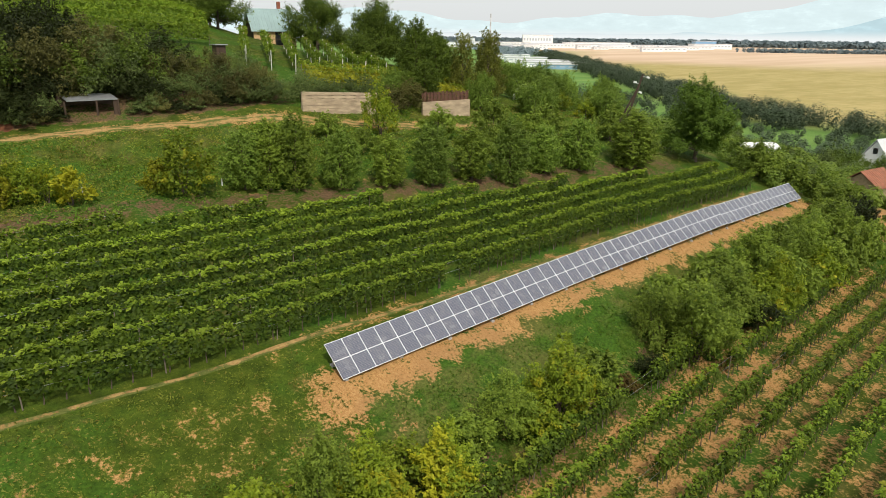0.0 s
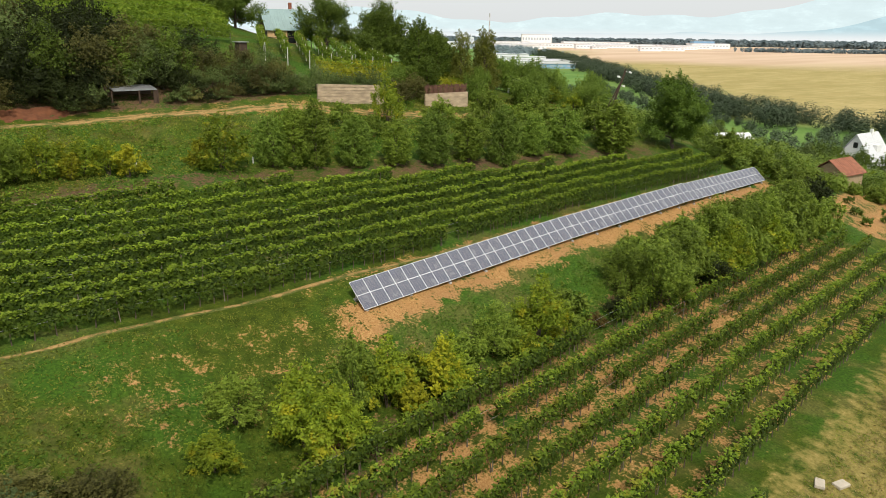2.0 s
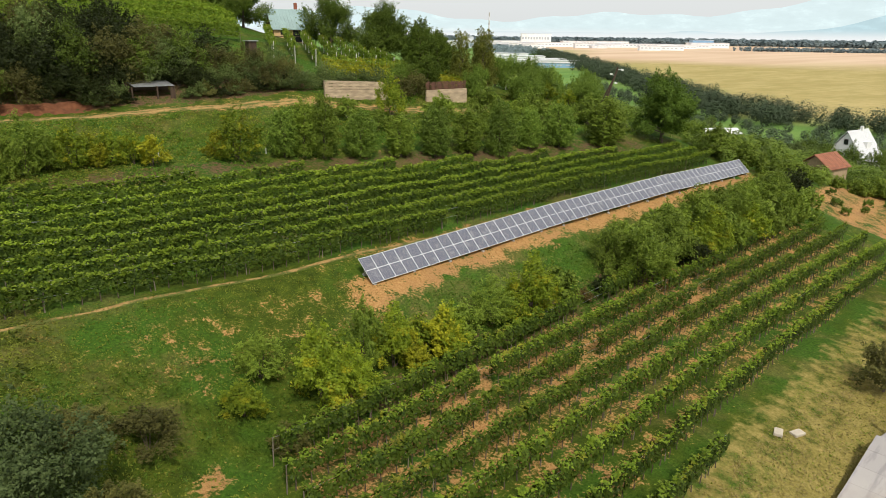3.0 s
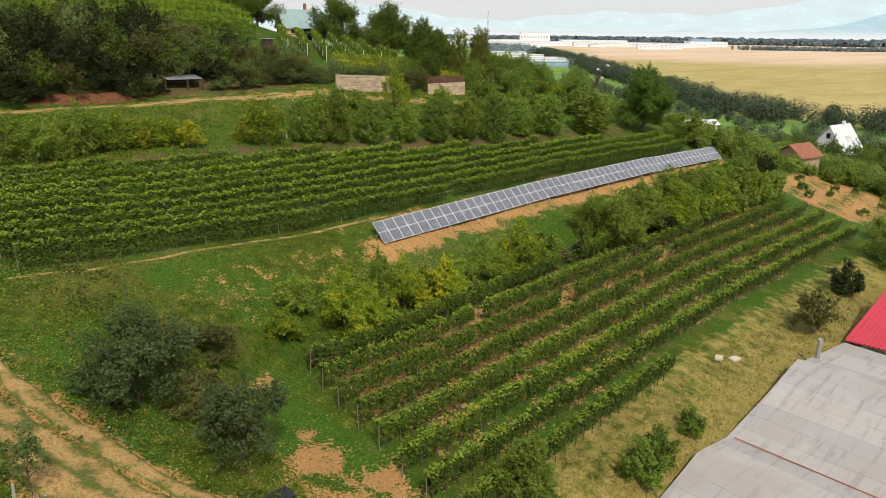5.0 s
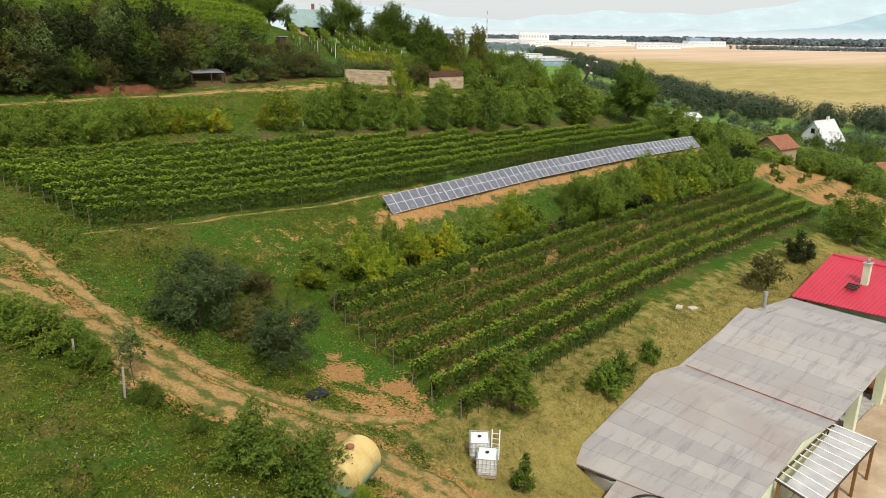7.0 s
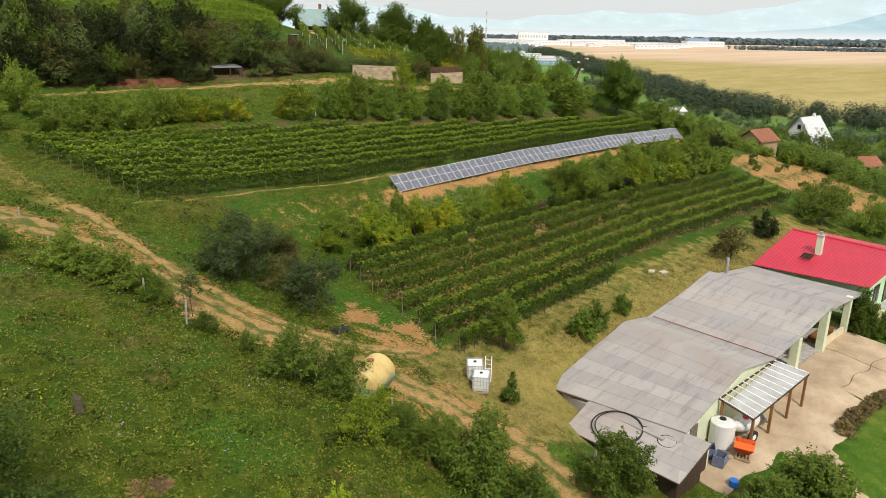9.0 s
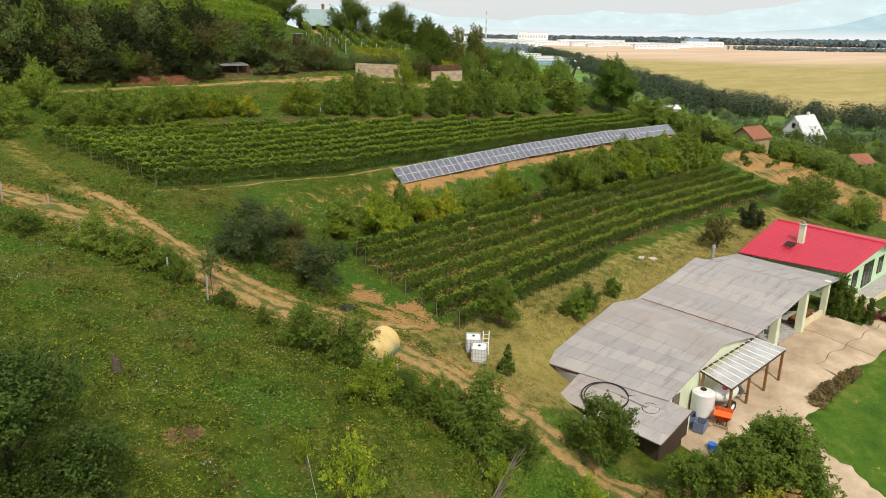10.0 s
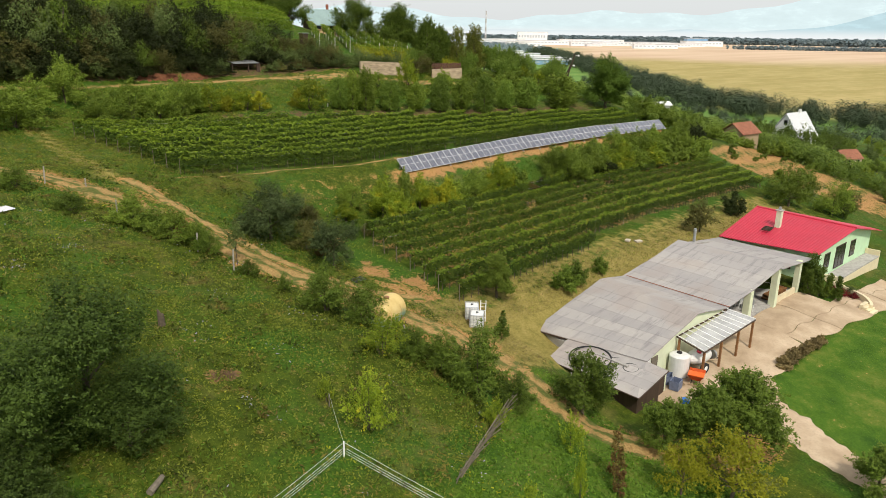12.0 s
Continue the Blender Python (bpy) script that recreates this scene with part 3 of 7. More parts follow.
# ---- plants ----
def leaf_blades(centres, normals, sizes, rng, fold=0.25, length=1.25):
    """Small pointed leaves round given centres. Returns verts and faces."""
    n = len(centres)
    normals = normals / np.maximum(np.linalg.norm(normals, axis=1, keepdims=True), 1e-6)
    ref = rng.normal(size=(n, 3))
    a = np.cross(normals, ref)
    a /= np.maximum(np.linalg.norm(a, axis=1, keepdims=True), 1e-6)
    b = np.cross(normals, a)
    h = sizes[:, None] / 2
    tip = centres + a * h * length - normals * h * fold
    p1, p2 = centres - a * h * length - b * h, centres - a * h * length + b * h
    verts = np.stack([p1, p2, tip], 1).reshape(-1, 3)
    return verts, np.arange(3 * n).reshape(n, 3)


def crown_points(rng, blobs, count, shell=0.55):
    """Random places in a cloud of ellipsoids, most of them near the skins."""
    vol = np.array([b[3] * b[4] * b[5] for b in blobs]) ** 0.72
    pick = rng.choice(len(blobs), count, p=vol / vol.sum())
    d = rng.normal(size=(count, 3))
    d /= np.linalg.norm(d, axis=1, keepdims=True)
    r = shell + (1 - shell) * rng.random(count) ** 0.6
    lump = 1 + 0.22 * np.sin(d[:, 0] * 5 + pick) * np.sin(d[:, 1] * 6 + 2 * pick) + 0.14 * np.sin(d[:, 2] * 9 + d[:, 0] * 7)
    b = np.array(blobs)[pick]
    pts = b[:, :3] + d * b[:, 3:] * (r * lump)[:, None]
    n = d + rng.normal(0, 0.42, d.shape) + np.array((0, 0, 0.6))
    return pts, n


def make_plant(name, label, category, group, seed, height, spread, trunk, leaves, leaf, material, shape="round", bark=None):
    """A tree or shrub: tapered trunk, limbs, and a crown of many leaves with gaps."""
    rng = np.random.default_rng(seed)
    bark = bark or BARK
    leaves, leaf = int(leaves * 1.7), leaf * 0.74
    tree = thing(name, Matrix(), label, category, group)
    blobs, limbs = [], []
    top = height - trunk
    k = 26 if shape == "egg" else 22 if shape != "shrub" else 17
    for i in range(k):
        f = (i + 0.5) / k
        turn = i * 2.4 + rng.uniform(-0.4, 0.4)
        if shape == "tall":
            z, out, r = trunk + top * (0.08 + 0.86 * f), spread * (0.52 * (1 - f) ** 0.45 + 0.12) * rng.uniform(0.6, 1.2), spread * (0.40 - 0.13 * f)
            size = (r, r, r * 1.25)
        elif shape == "egg":
            bulge = math.sin(math.pi * min(1.0, 0.16 + 0.80 * f)) ** 0.8
            z, out, r = trunk + top * (0.06 + 0.84 * f), spread * 0.62 * bulge * rng.uniform(0.75, 1.1), spread * (0.20 + 0.24 * bulge)
            size = (r, r, r * 1.35)
        elif shape == "shrub":
            z, out, r = trunk + top * (0.12 + 0.72 * rng.random() * (1 - 0.45 * f)), spread * 0.78 * math.sqrt(f), spread * rng.uniform(0.2, 0.38)
            size = (r, r, top * rng.uniform(0.13, 0.27))
        else:
            z, out, r = trunk + top * (0.12 + 0.76 * rng.random() * (1 - 0.35 * f)), spread * 0.76 * math.sqrt(f), spread * rng.uniform(0.2, 0.36)
            size = (r, r, r * 0.85)
        c = (out * math.cos(turn), out * math.sin(turn), z)
        blobs.append((*c, *size))
        limbs.append(c)
    if shape in ("round", "shrub"):
        blobs.append((0, 0, trunk + top * 0.72, spread * 0.42, spread * 0.42, top * 0.34))
    # a thin skin of inner leaves, then shoots that grow outwards and up from it and break the outline
    pts, nrm = crown_points(rng, blobs, int(leaves * 0.42))
    per = 26
    n = max(12, int(leaves * 0.78 / per))
    roots, away = crown_points(rng, [(*b[:3], b[3] * 0.82, b[4] * 0.82, b[5] * 0.82) for b in blobs], n, 0.5)
    mid = np.array((0.0, 0.0, trunk + top * 0.35))
    way = (roots - mid) / np.array((spread, spread, max(0.6, top * 0.6)))
    way = 0.7 * way / np.maximum(np.linalg.norm(way, axis=1, keepdims=True), 0.05) + np.array((0, 0, 0.42)) + rng.normal(0, 0.36, way.shape)
    way /= np.linalg.norm(way, axis=1, keepdims=True)
    reach = spread * rng.uniform(0.16, 0.46, n) * (1.0 if shape != "tall" else 0.8)
    along = rng.random((n, per)) ** 0.85
    spray = roots[:, None, :] + way[:, None, :] * (reach[:, None] * along)[:, :, None]
    spray += rng.normal(0, 1, spray.shape) * (leaf * 0.35 + (0.10 * reach)[:, None] * (1.15 - along))[:, :, None]
    spray[:, :, 2] -= (0.16 * reach)[:, None] * along**2
    tip = np.r_[np.zeros(len(pts)), (along**2).ravel()]
    pts = np.r_[pts, spray.reshape(-1, 3)]
    nrm = np.r_[nrm, (way[:, None, :] * 0.35 + rng.normal(0, 0.55, spray.shape) + np.array((0, 0, 0.75))).reshape(-1, 3)]
    pts[:, 2] = np.maximum(pts[:, 2], 0.12 + 0.3 * rng.random(len(pts)))
    v, f = leaf_blades(pts, nrm, rng.uniform(0.7, 1.3, len(pts)) * leaf, rng, 0.3, 1.45)
    me = raw_mesh("crown", v, f, material)
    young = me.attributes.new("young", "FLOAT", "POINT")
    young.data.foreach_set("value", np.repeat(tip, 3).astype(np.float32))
    tagged(part("crown", me, None, tree), kind="stuff")
    bm = bmesh.new()
    base = max(0.05, height * 0.022) if spread > 1.0 else 0.022
    if shape == "shrub":
        for c in limbs[:5]:
            rod(bm, (c[0] * 0.12, c[1] * 0.12, -0.15), (c[0] * 0.8, c[1] * 0.8, c[2]), base * 0.6, base * 0.2, 5)
    else:
        lean = Vector((rng.uniform(-0.15, 0.15), rng.uniform(-0.15, 0.15), trunk + top * 0.45))
        rod(bm, (0, 0, -0.25), lean, base * 1.5, base * 0.6, 7)
        for c in limbs[::3]:
            start = Vector((lean.x * 0.5, lean.y * 0.5, min(c[2] * 0.62, lean.z)))
            rod(bm, start, c, base * 0.55, base * 0.15, 5)
    part("trunk", bm, bark, tree)
    return tree


def put(ob, x, y, turn=0.0, size=1.0, tall=1.0, sink=0.06):
    """Stands a plant on the land."""
    ob.matrix_world = Matrix.LocRotScale((x, y, z_at(x, y) - sink), Euler((0, 0, radians(turn))), (size, size, size * tall))
    return ob


def again(ob, x, y, turn=0.0, size=1.0, tall=1.0, label=""):
    made = copy_thing(ob, Matrix())
    put(made, x, y, turn, size, tall)
    if label:
        made["label"] = label
    return made


# ---- vine rows ----
POST_MESH = bmesh.new()
rod(POST_MESH, (0, 0, -0.3), (0, 0, 1.5), 0.034, 0.03, 6)
POST_ME = bpy.data.meshes.new("post")
POST_MESH.to_mesh(POST_ME)
POST_MESH.free()
POST_ME.materials.append(WOOD_POST)
PALE_POST = plain("pale_concrete_post", (0.62, 0.60, 0.54), 0.9, vary=0.15)
POST_MESH = bmesh.new()
rod(POST_MESH, (0, 0, -0.3), (0, 0, 2.3), 0.06, 0.055, 6)
PALE_POST_ME = bpy.data.meshes.new("post")
POST_MESH.to_mesh(PALE_POST_ME)
POST_MESH.free()
PALE_POST_ME.materials.append(PALE_POST)
STEM_MESH = bmesh.new()
rod(STEM_MESH, (0, 0, -0.15), (0.05, 0.02, 0.45), 0.035, 0.028, 5)
rod(STEM_MESH, (0.05, 0.02, 0.45), (-0.03, -0.02, 1.0), 0.028, 0.016, 5)
STEM_ME = bpy.data.meshes.new("stem")
STEM_MESH.to_mesh(STEM_ME)
STEM_MESH.free()
STEM_ME.materials.append(BARK)


def vine_row(seed, x0, x1, y0, y1, label, group, leaf_mat, shoot_mat, dense=190, gaps=(), tall=1.62, wide=0.20, leaf=0.165, foot=0.35, posts=6.0, shoots=90, stems=True, post_me=POST_ME):
    """A trellised row from (x0, y0) to (x1, y1): leaf wall, young shoots coloured as lit on top, stems, posts and
    wires.
    """
    rng = np.random.default_rng(seed)
    length = math.hypot(x1 - x0, y1 - y0)
    ux, uy = (x1 - x0) / length, (y1 - y0) / length
    oz = z_at(x0, y0)
    row = thing("vine_row", pose(x0, y0, oz), label, "vine row", group)

    def ragged(s):
        plant = np.sin(s * 2 * math.pi / 0.95 + seed) * 0.5 + 0.5
        vigour = 0.5 + 0.5 * np.sin(s * 0.37 + seed * 1.7) * np.sin(s * 0.83 + seed) + 0.35 * np.sin(s * 2.1 + seed * 0.6)
        return plant, vigour, tall * (0.87 + 0.09 * vigour + 0.09 * plant)

    def lay(s, off, h, nrm, size):
        px, py = x0 + ux * s - uy * off, y0 + uy * s + ux * off
        pz = land(x0 + ux * s, y0 + uy * s) + h
        return leaf_blades(np.stack([px - x0, py - y0, pz - oz], 1), nrm, size, rng)

    def open_places(s):
        keep = np.ones(len(s), bool)
        for a, b in gaps:
            keep &= ~((s > a) & (s < b) & (rng.random(len(s)) < 0.95))
        return keep

    s = rng.random(int(length * dense)) * length
    plant, vigour, head = ragged(s)
    keep = open_places(s) & (rng.random(len(s)) < 0.42 + 0.5 * plant + 0.2 * vigour)
    s, vigour, plant, head = s[keep], vigour[keep], plant[keep], head[keep]
    n = len(s)
    up = rng.random(n) ** 0.7
    h = foot + (head - foot) * up
    side = np.where(rng.random(n) < 0.5, -1.0, 1.0)
    belly = 0.62 + 0.38 * np.sin(np.clip(up, 0, 1) * math.pi * 0.9)
    off = side * wide * (0.55 + 0.45 * rng.random(n)) * belly * (0.72 + 0.22 * vigour + 0.26 * plant)
    nrm = np.stack([-uy * side, ux * side, 0.35 + 0.8 * np.clip(up - 0.6, 0, 1)], 1) + rng.normal(0, 0.33, (n, 3))
    v, f = lay(s, off, h, nrm, leaf * rng.uniform(0.7, 1.3, n))
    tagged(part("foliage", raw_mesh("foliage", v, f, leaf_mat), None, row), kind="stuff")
    # shoots: small young leaves in tufts over the top wire, paled as if lit from above
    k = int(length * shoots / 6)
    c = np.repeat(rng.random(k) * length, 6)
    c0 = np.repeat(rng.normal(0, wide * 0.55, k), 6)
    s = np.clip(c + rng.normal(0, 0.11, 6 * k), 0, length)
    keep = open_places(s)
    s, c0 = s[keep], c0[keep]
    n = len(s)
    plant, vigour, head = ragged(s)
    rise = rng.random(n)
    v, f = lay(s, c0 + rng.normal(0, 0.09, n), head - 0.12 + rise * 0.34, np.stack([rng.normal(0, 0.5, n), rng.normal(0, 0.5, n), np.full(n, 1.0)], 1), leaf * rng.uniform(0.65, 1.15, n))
    tagged(part("young_growth", raw_mesh("young_growth", v, f, shoot_mat), None, row), "young shoots, coloured paler to look lit from above", kind="stuff")
    for hh in (0.85, 1.5):
        bm = bmesh.new()
        t = 0.0
        while t < length - 0.1:
            t2 = min(length, t + posts)
            xa, ya, xb, yb = x0 + ux * t, y0 + uy * t, x0 + ux * t2, y0 + uy * t2
            rod(bm, (xa - x0, ya - y0, z_at(xa, ya) - oz + hh), (xb - x0, yb - y0, z_at(xb, yb) - oz + hh), 0.006, sides=3)
            t = t2
        part("wire", bm, STEEL, row)
    t = 0.0
    while t < length + 0.1:
        x, y = x0 + ux * min(t, length), y0 + uy * min(t, length)
        p = part("post", post_me, None, row)
        p.matrix_local = Matrix.LocRotScale((x - x0, y - y0, z_at(x, y) - oz), Euler((rng.normal(0, 0.04), rng.normal(0, 0.04), 0)), (1, 1, 1))
        t += posts
    t = 0.45
    while stems and t < length:
        if not any(a < t < b for a, b in gaps):
            x, y = x0 + ux * t, y0 + uy * t
            p = part("stem", STEM_ME, None, row)
            p.matrix_local = Matrix.LocRotScale((x - x0, y - y0, z_at(x, y) - oz), Euler((0, 0, rng.uniform(0, 6.28))), (1, 1, rng.uniform(0.8, 1.15)))
        t += 0.95 + rng.uniform(-0.1, 0.1)
    return row


# the upper block narrows to the east, where the bank cuts the back rows short


def upper_row_ends(k):
    """Start and end of a row of the upper block; rows run parallel, 1.95 m apart."""
    xs = np.arange(-24.0, 58.8, 0.25)
    ys = 3.4 + 0.039 * (xs - 12.2) + 1.95 * k
    inside = xs[ys < np.interp(xs, [p[0] for p in BACK_EDGE], [p[1] for p in BACK_EDGE])]
    x0, x1 = -25.0 - 0.45 * k, float(inside[-1]) - 0.2 * k
    return x0, x1, 3.4 + 0.039 * (x0 - 12.2) + 1.95 * k, 3.4 + 0.039 * (x1 - 12.2) + 1.95 * k


for k in range(10):
    x0, x1, y0, y1 = upper_row_ends(k)
    vine_row(100 + k, x0, x1, y0, y1, "tall dense green vine row on the upper terrace", "upper vineyard rows", VINE_LEAF, VINE_LIT_SHOOT, gaps=((36.4, 37.6),) if k == 0 else (), stems=k < 1)
LOW_X0 = (-13.4, -13.9, -14.2, -14.4, -14.6, -14.8, -15.0, -14.6)
LOW_X1 = (34.0, 48.0, 55.5, 57.0, 57.5, 57.5, 57.0, 5.5)
LOW_GAPS = (((0.0, 0.5), (26, 29)), ((13, 14.2), (34, 36)), ((21, 23.2), (37.5, 40)), ((30, 30.8),), (), ((44, 45),), (), ())
for k in range(8):
    y = -11.5 - 2.05 * k
    vine_row(200 + k, LOW_X0[k], LOW_X1[k], y, y + 0.07 * (LOW_X1[k] - LOW_X0[k]), "green vine row with yellowing tips above bare earth" if k < 7 else "short vine row at the edge of the grass", "lower vineyard rows", VINE_LEAF_LOW, VINE_LIT_SHOOT_LOW, dense=250, gaps=LOW_GAPS[k], shoots=60, tall=1.7, wide=0.25, foot=0.62, leaf=0.15)

# ---- building materials ----
def roof_sheet_material():
    """Weathered fibre-cement: tone differs from sheet row to sheet row, streaks run down the slope."""
    s = Shader("weathered_roof_sheet", rough=0.75, spec=0.3)
    tone = s.ramp(s.obj.outputs["Random"], [(0.0, (0.315, 0.295, 0.285)), (0.5, (0.355, 0.33, 0.315)), (1.0, (0.41, 0.38, 0.355))])
    streak = s.noise(0.8, 6, 0.7, stretch=(0.3, 2.4, 1))
    blotch, tint = s.noise(0.35, 5, 0.6), s.noise(0.16, 3)
    c = s.mix(s.math("MULTIPLY", s.step(streak, 0.5, 0.66), 0.5), tone, (0.16, 0.15, 0.155))
    c = s.mix(s.math("MULTIPLY", s.step(blotch, 0.5, 0.72), 0.5), c, (0.46, 0.42, 0.375))
    c = s.mix(s.math("MULTIPLY", s.step(tint, 0.48, 0.62), 0.4), c, (0.33, 0.26, 0.215))
    fine = s.noise(14, 3)
    c = s.mix(s.math("MULTIPLY", fine, 0.2), c, (0.2, 0.19, 0.18))
    s.colour(c).bump(fine, 0.2, 0.02)
    return s.mat


ROOF_GREY = roof_sheet_material()
LIME_WALL = plain("pale_green_plaster", (0.66, 0.70, 0.50), 0.9, vary=0.08, scale=1.5)
GREEN_WALL = plain("mint_green_plaster", (0.52, 0.72, 0.47), 0.9, vary=0.06, scale=1.2)
CREAM_WALL = plain("cream_plaster", (0.70, 0.60, 0.40), 0.9, vary=0.1, scale=1.2)
GREY_WALL = plain("grey_render", (0.34, 0.32, 0.29), 0.9, vary=0.25, scale=1.2, relief=0.3)
DARK_WOOD = plain("dark_stained_wood", (0.07, 0.045, 0.03), 0.7, vary=0.3, stretch=(1, 1, 0.2))
ORANGE_WOOD = plain("honey_stained_wood", (0.24, 0.115, 0.045), 0.65, vary=0.25, stretch=(1, 1, 0.2))
RED_TIN = plain("red_tin", (0.50, 0.030, 0.060), 0.42, 0.0, vary=0.10, scale=0.6, spec=0.5, relief=0.05)
DARK_GLASS = plain("dark_window_glass", (0.02, 0.022, 0.025), 0.08, vary=0.2, spec=0.6)
WHITE_PAINT = plain("white_paint", (0.78, 0.78, 0.76), 0.6, vary=0.06)
RUST = plain("rusty_tin", (0.30, 0.12, 0.07), 0.75, vary=0.35, scale=2)
BLACK_PIPE = plain("black_hose", (0.02, 0.02, 0.022), 0.45, vary=0.2)
WHITE_PLASTIC = plain("white_plastic", (0.70, 0.70, 0.67), 0.45, vary=0.06)
BLUE_PLASTIC = plain("blue_plastic", (0.03, 0.16, 0.55), 0.4, vary=0.1)
ORANGE_PAINT = plain("orange_paint", (0.80, 0.14, 0.025), 0.4, vary=0.1)
RUBBER = plain("tyre_rubber", (0.025, 0.025, 0.025), 0.8, vary=0.2)
PALLET_WOOD = plain("pallet_wood", (0.38, 0.28, 0.17), 0.85, vary=0.25)


def concrete_yard_material():
    s = Shader("worn_yard_concrete", rough=0.9, spec=0.2)
    big, fine = s.noise(0.35, 5, 0.6), s.noise(5, 5, 0.65)
    c = s.ramp(big, [(0.3, (0.31, 0.222, 0.14)), (0.5, (0.45, 0.338, 0.225)), (0.72, (0.58, 0.455, 0.32))])
    c = s.mix(s.math("MULTIPLY", s.step(fine, 0.45, 0.75), 0.4), c, (0.30, 0.23, 0.16))
    s.colour(c).bump(fine, 0.35, 0.03)
    return s.mat


YARD = concrete_yard_material()
HAY_TUFT = leaf_material("dry_tuft", (0.10, 0.07, 0.025), (0.20, 0.15, 0.06), (0.32, 0.25, 0.11))
FLOOR_Z = -5.55


# ---- the yard: slabs with open joints ----
def drape(name, poly_x, near_y, far_y, material, lift, parent=None, step=0.4):
    """A thin slab over the land between two edges y(x)."""
    xs = np.arange(poly_x[0], poly_x[1] + step / 2, step)
    f = np.linspace(0, 1, 9)
    grid = []
    for x in xs:
        y0, y1 = near_y(x), far_y(x)
        ys = y0 + (y1 - y0) * f
        grid.append([(x, y, float(land(x, y)) + lift) for y in ys])
    return part(name, sheet(bmesh.new(), grid, 0.25), material, parent)


yard = tagged(new("yard"), "worn pale concrete yard with open cracks in front of the barn", "yard", kind="structure")
cuts = (-9.0, -3.0, 3.0, 8.9, 15.0, 21.0, 28.0, 36.0)
for a, b in zip(cuts[:-1], cuts[1:]):
    drape("slab", (a + 0.03, b - 0.03), lambda x: -42.6 - 0.6 * soft_step(x, -8, -4) - 1.6 * soft_step(x, -3.0, 1.5) * (1 - soft_step(x, 8.85, 8.95)) - 0.045 * max(0, x - 8) + 0.15 * math.sin(x * 1.7) + 0.6 * soft_step(x, 8.85, 8.95), lambda x: -39.25 if x < 20 else -42.4, YARD, 0.06, yard)
for a, b in zip(cuts[3:-1], cuts[4:]):
    drape("slab", (a + 0.03, b - 0.03), lambda x: -44.6 - 0.10 * max(0, x - 9) - 0.2 * math.sin(x), lambda x: -42.66 - 0.045 * max(0, x - 8) + 0.15 * math.sin(x * 1.7), YARD, 0.055, yard)
tagged(ribbon("drive", ((5.0, -43.2), (0.5, -43.6), (-2.2, -45.0), (-3.6, -47.0), (-4.6, -49.0), (-5.7, -52.6), (-6.6, -56), (-7.6, -60), (-9, -66)), 3.6, 0.10, YARD, ruts=False, seed=9), "pale gravel drive curving past the lawn", "driveway", kind="structure")

# ---- barn ----
barn = thing("barn", pose(3.5, -34.6, FLOOR_Z), "long low barn with grey sheet roofs and pale green walls", "barn")
B_INV = barn.matrix_world.inverted()


def sheet_rows(a0, a1, b0, b1, rows, parent, thick=0.05, sag=0.0, wave=0.0):
    """Rows of corrugated sheets from edge a (back a0, front a1) up to edge b; ridges run down the slope."""
    a0, a1, b0, b1 = (Vector(p) for p in (a0, a1, b0, b1))
    for k in range(rows):
        lines = []
        for f in (k / rows, min(1.0, (k + 1) / rows + 0.012)):
            line = []
            for j in range(141):
                g = j / 140
                p = (a0.lerp(b0, f)).lerp(a1.lerp(b1, f), g)
                p.z += -sag * 4 * f * (1 - f) + wave * math.sin(g * 58 * 2 * math.pi) * 1.0 + (0.014 if f == k / rows and k else 0.0) + 0.03 * math.sin(p.x * 1.1 + p.y * 0.6)
                line.append(parent.matrix_world.inverted() @ p)
            lines.append(line)
        part("roof_sheet", sheet(bmesh.new(), lines, thick), ROOF_GREY, parent)


R_W0, R_W1 = (-10.5, -30.3, -3.92), (-8.6, -39.65, -3.95)
R_10, R_11 = (-0.6, -29.65, -2.1), (-1.4, -39.6, -2.15)
R_V0, R_V1 = (3.0, -29.6, -2.62), (3.9, -39.6, -3.02)
R_20, R_21 = (13.7, -29.15, -1.22), (14.3, -39.7, -1.5)
sheet_rows(R_W0, R_W1, R_10, R_11, 7, barn)
sheet_rows(R_V0, R_V1, R_10, R_11, 3, barn)
sheet_rows(R_V0, R_V1, R_20, R_21, 7, barn, sag=0.16)
sheet_rows((22.3, -29.35, -2.58), (22.5, -39.45, -2.66), (13.2, -29.1, -1.62), (14.0, -39.8, -1.75), 3, barn)


def in_barn(name, lo, hi, material, bevel=0.0, label=""):
    return part(name, box(bmesh.new(), B_INV @ Vector(lo), B_INV @ Vector(hi), bevel), material, barn, label)


def gable(name, y0, y1, profile, base, material, label=""):
    """A wall in the x-z plane under a line of roof points."""
    bm = bmesh.new()
    rings = []
    for y in (y0, y1):
        low = [bm.verts.new(B_INV @ Vector((x, y, base))) for x, _ in profile]
        top = [bm.verts.new(B_INV @ Vector((x, y, z))) for x, z in profile]
        rings.append((low, top))
    n = len(profile)
    for (la, ta), (lb, tb) in ((rings[0], rings[1]),):
        for i in range(n - 1):
            bm.faces.new((la[i], la[i + 1], ta[i + 1], ta[i]))
            bm.faces.new((lb[i + 1], lb[i], tb[i], tb[i + 1]))
            bm.faces.new((ta[i], ta[i + 1], tb[i + 1], tb[i]))
            bm.faces.new((la[i + 1], la[i], lb[i], lb[i + 1]))
        bm.faces.new((la[0], ta[0], tb[0], lb[0]))
        bm.faces.new((la[-1], lb[-1], tb[-1], ta[-1]))
    bmesh.ops.recalc_face_normals(bm, faces=bm.faces[:])
    return part(name, bm, material, barn, label)


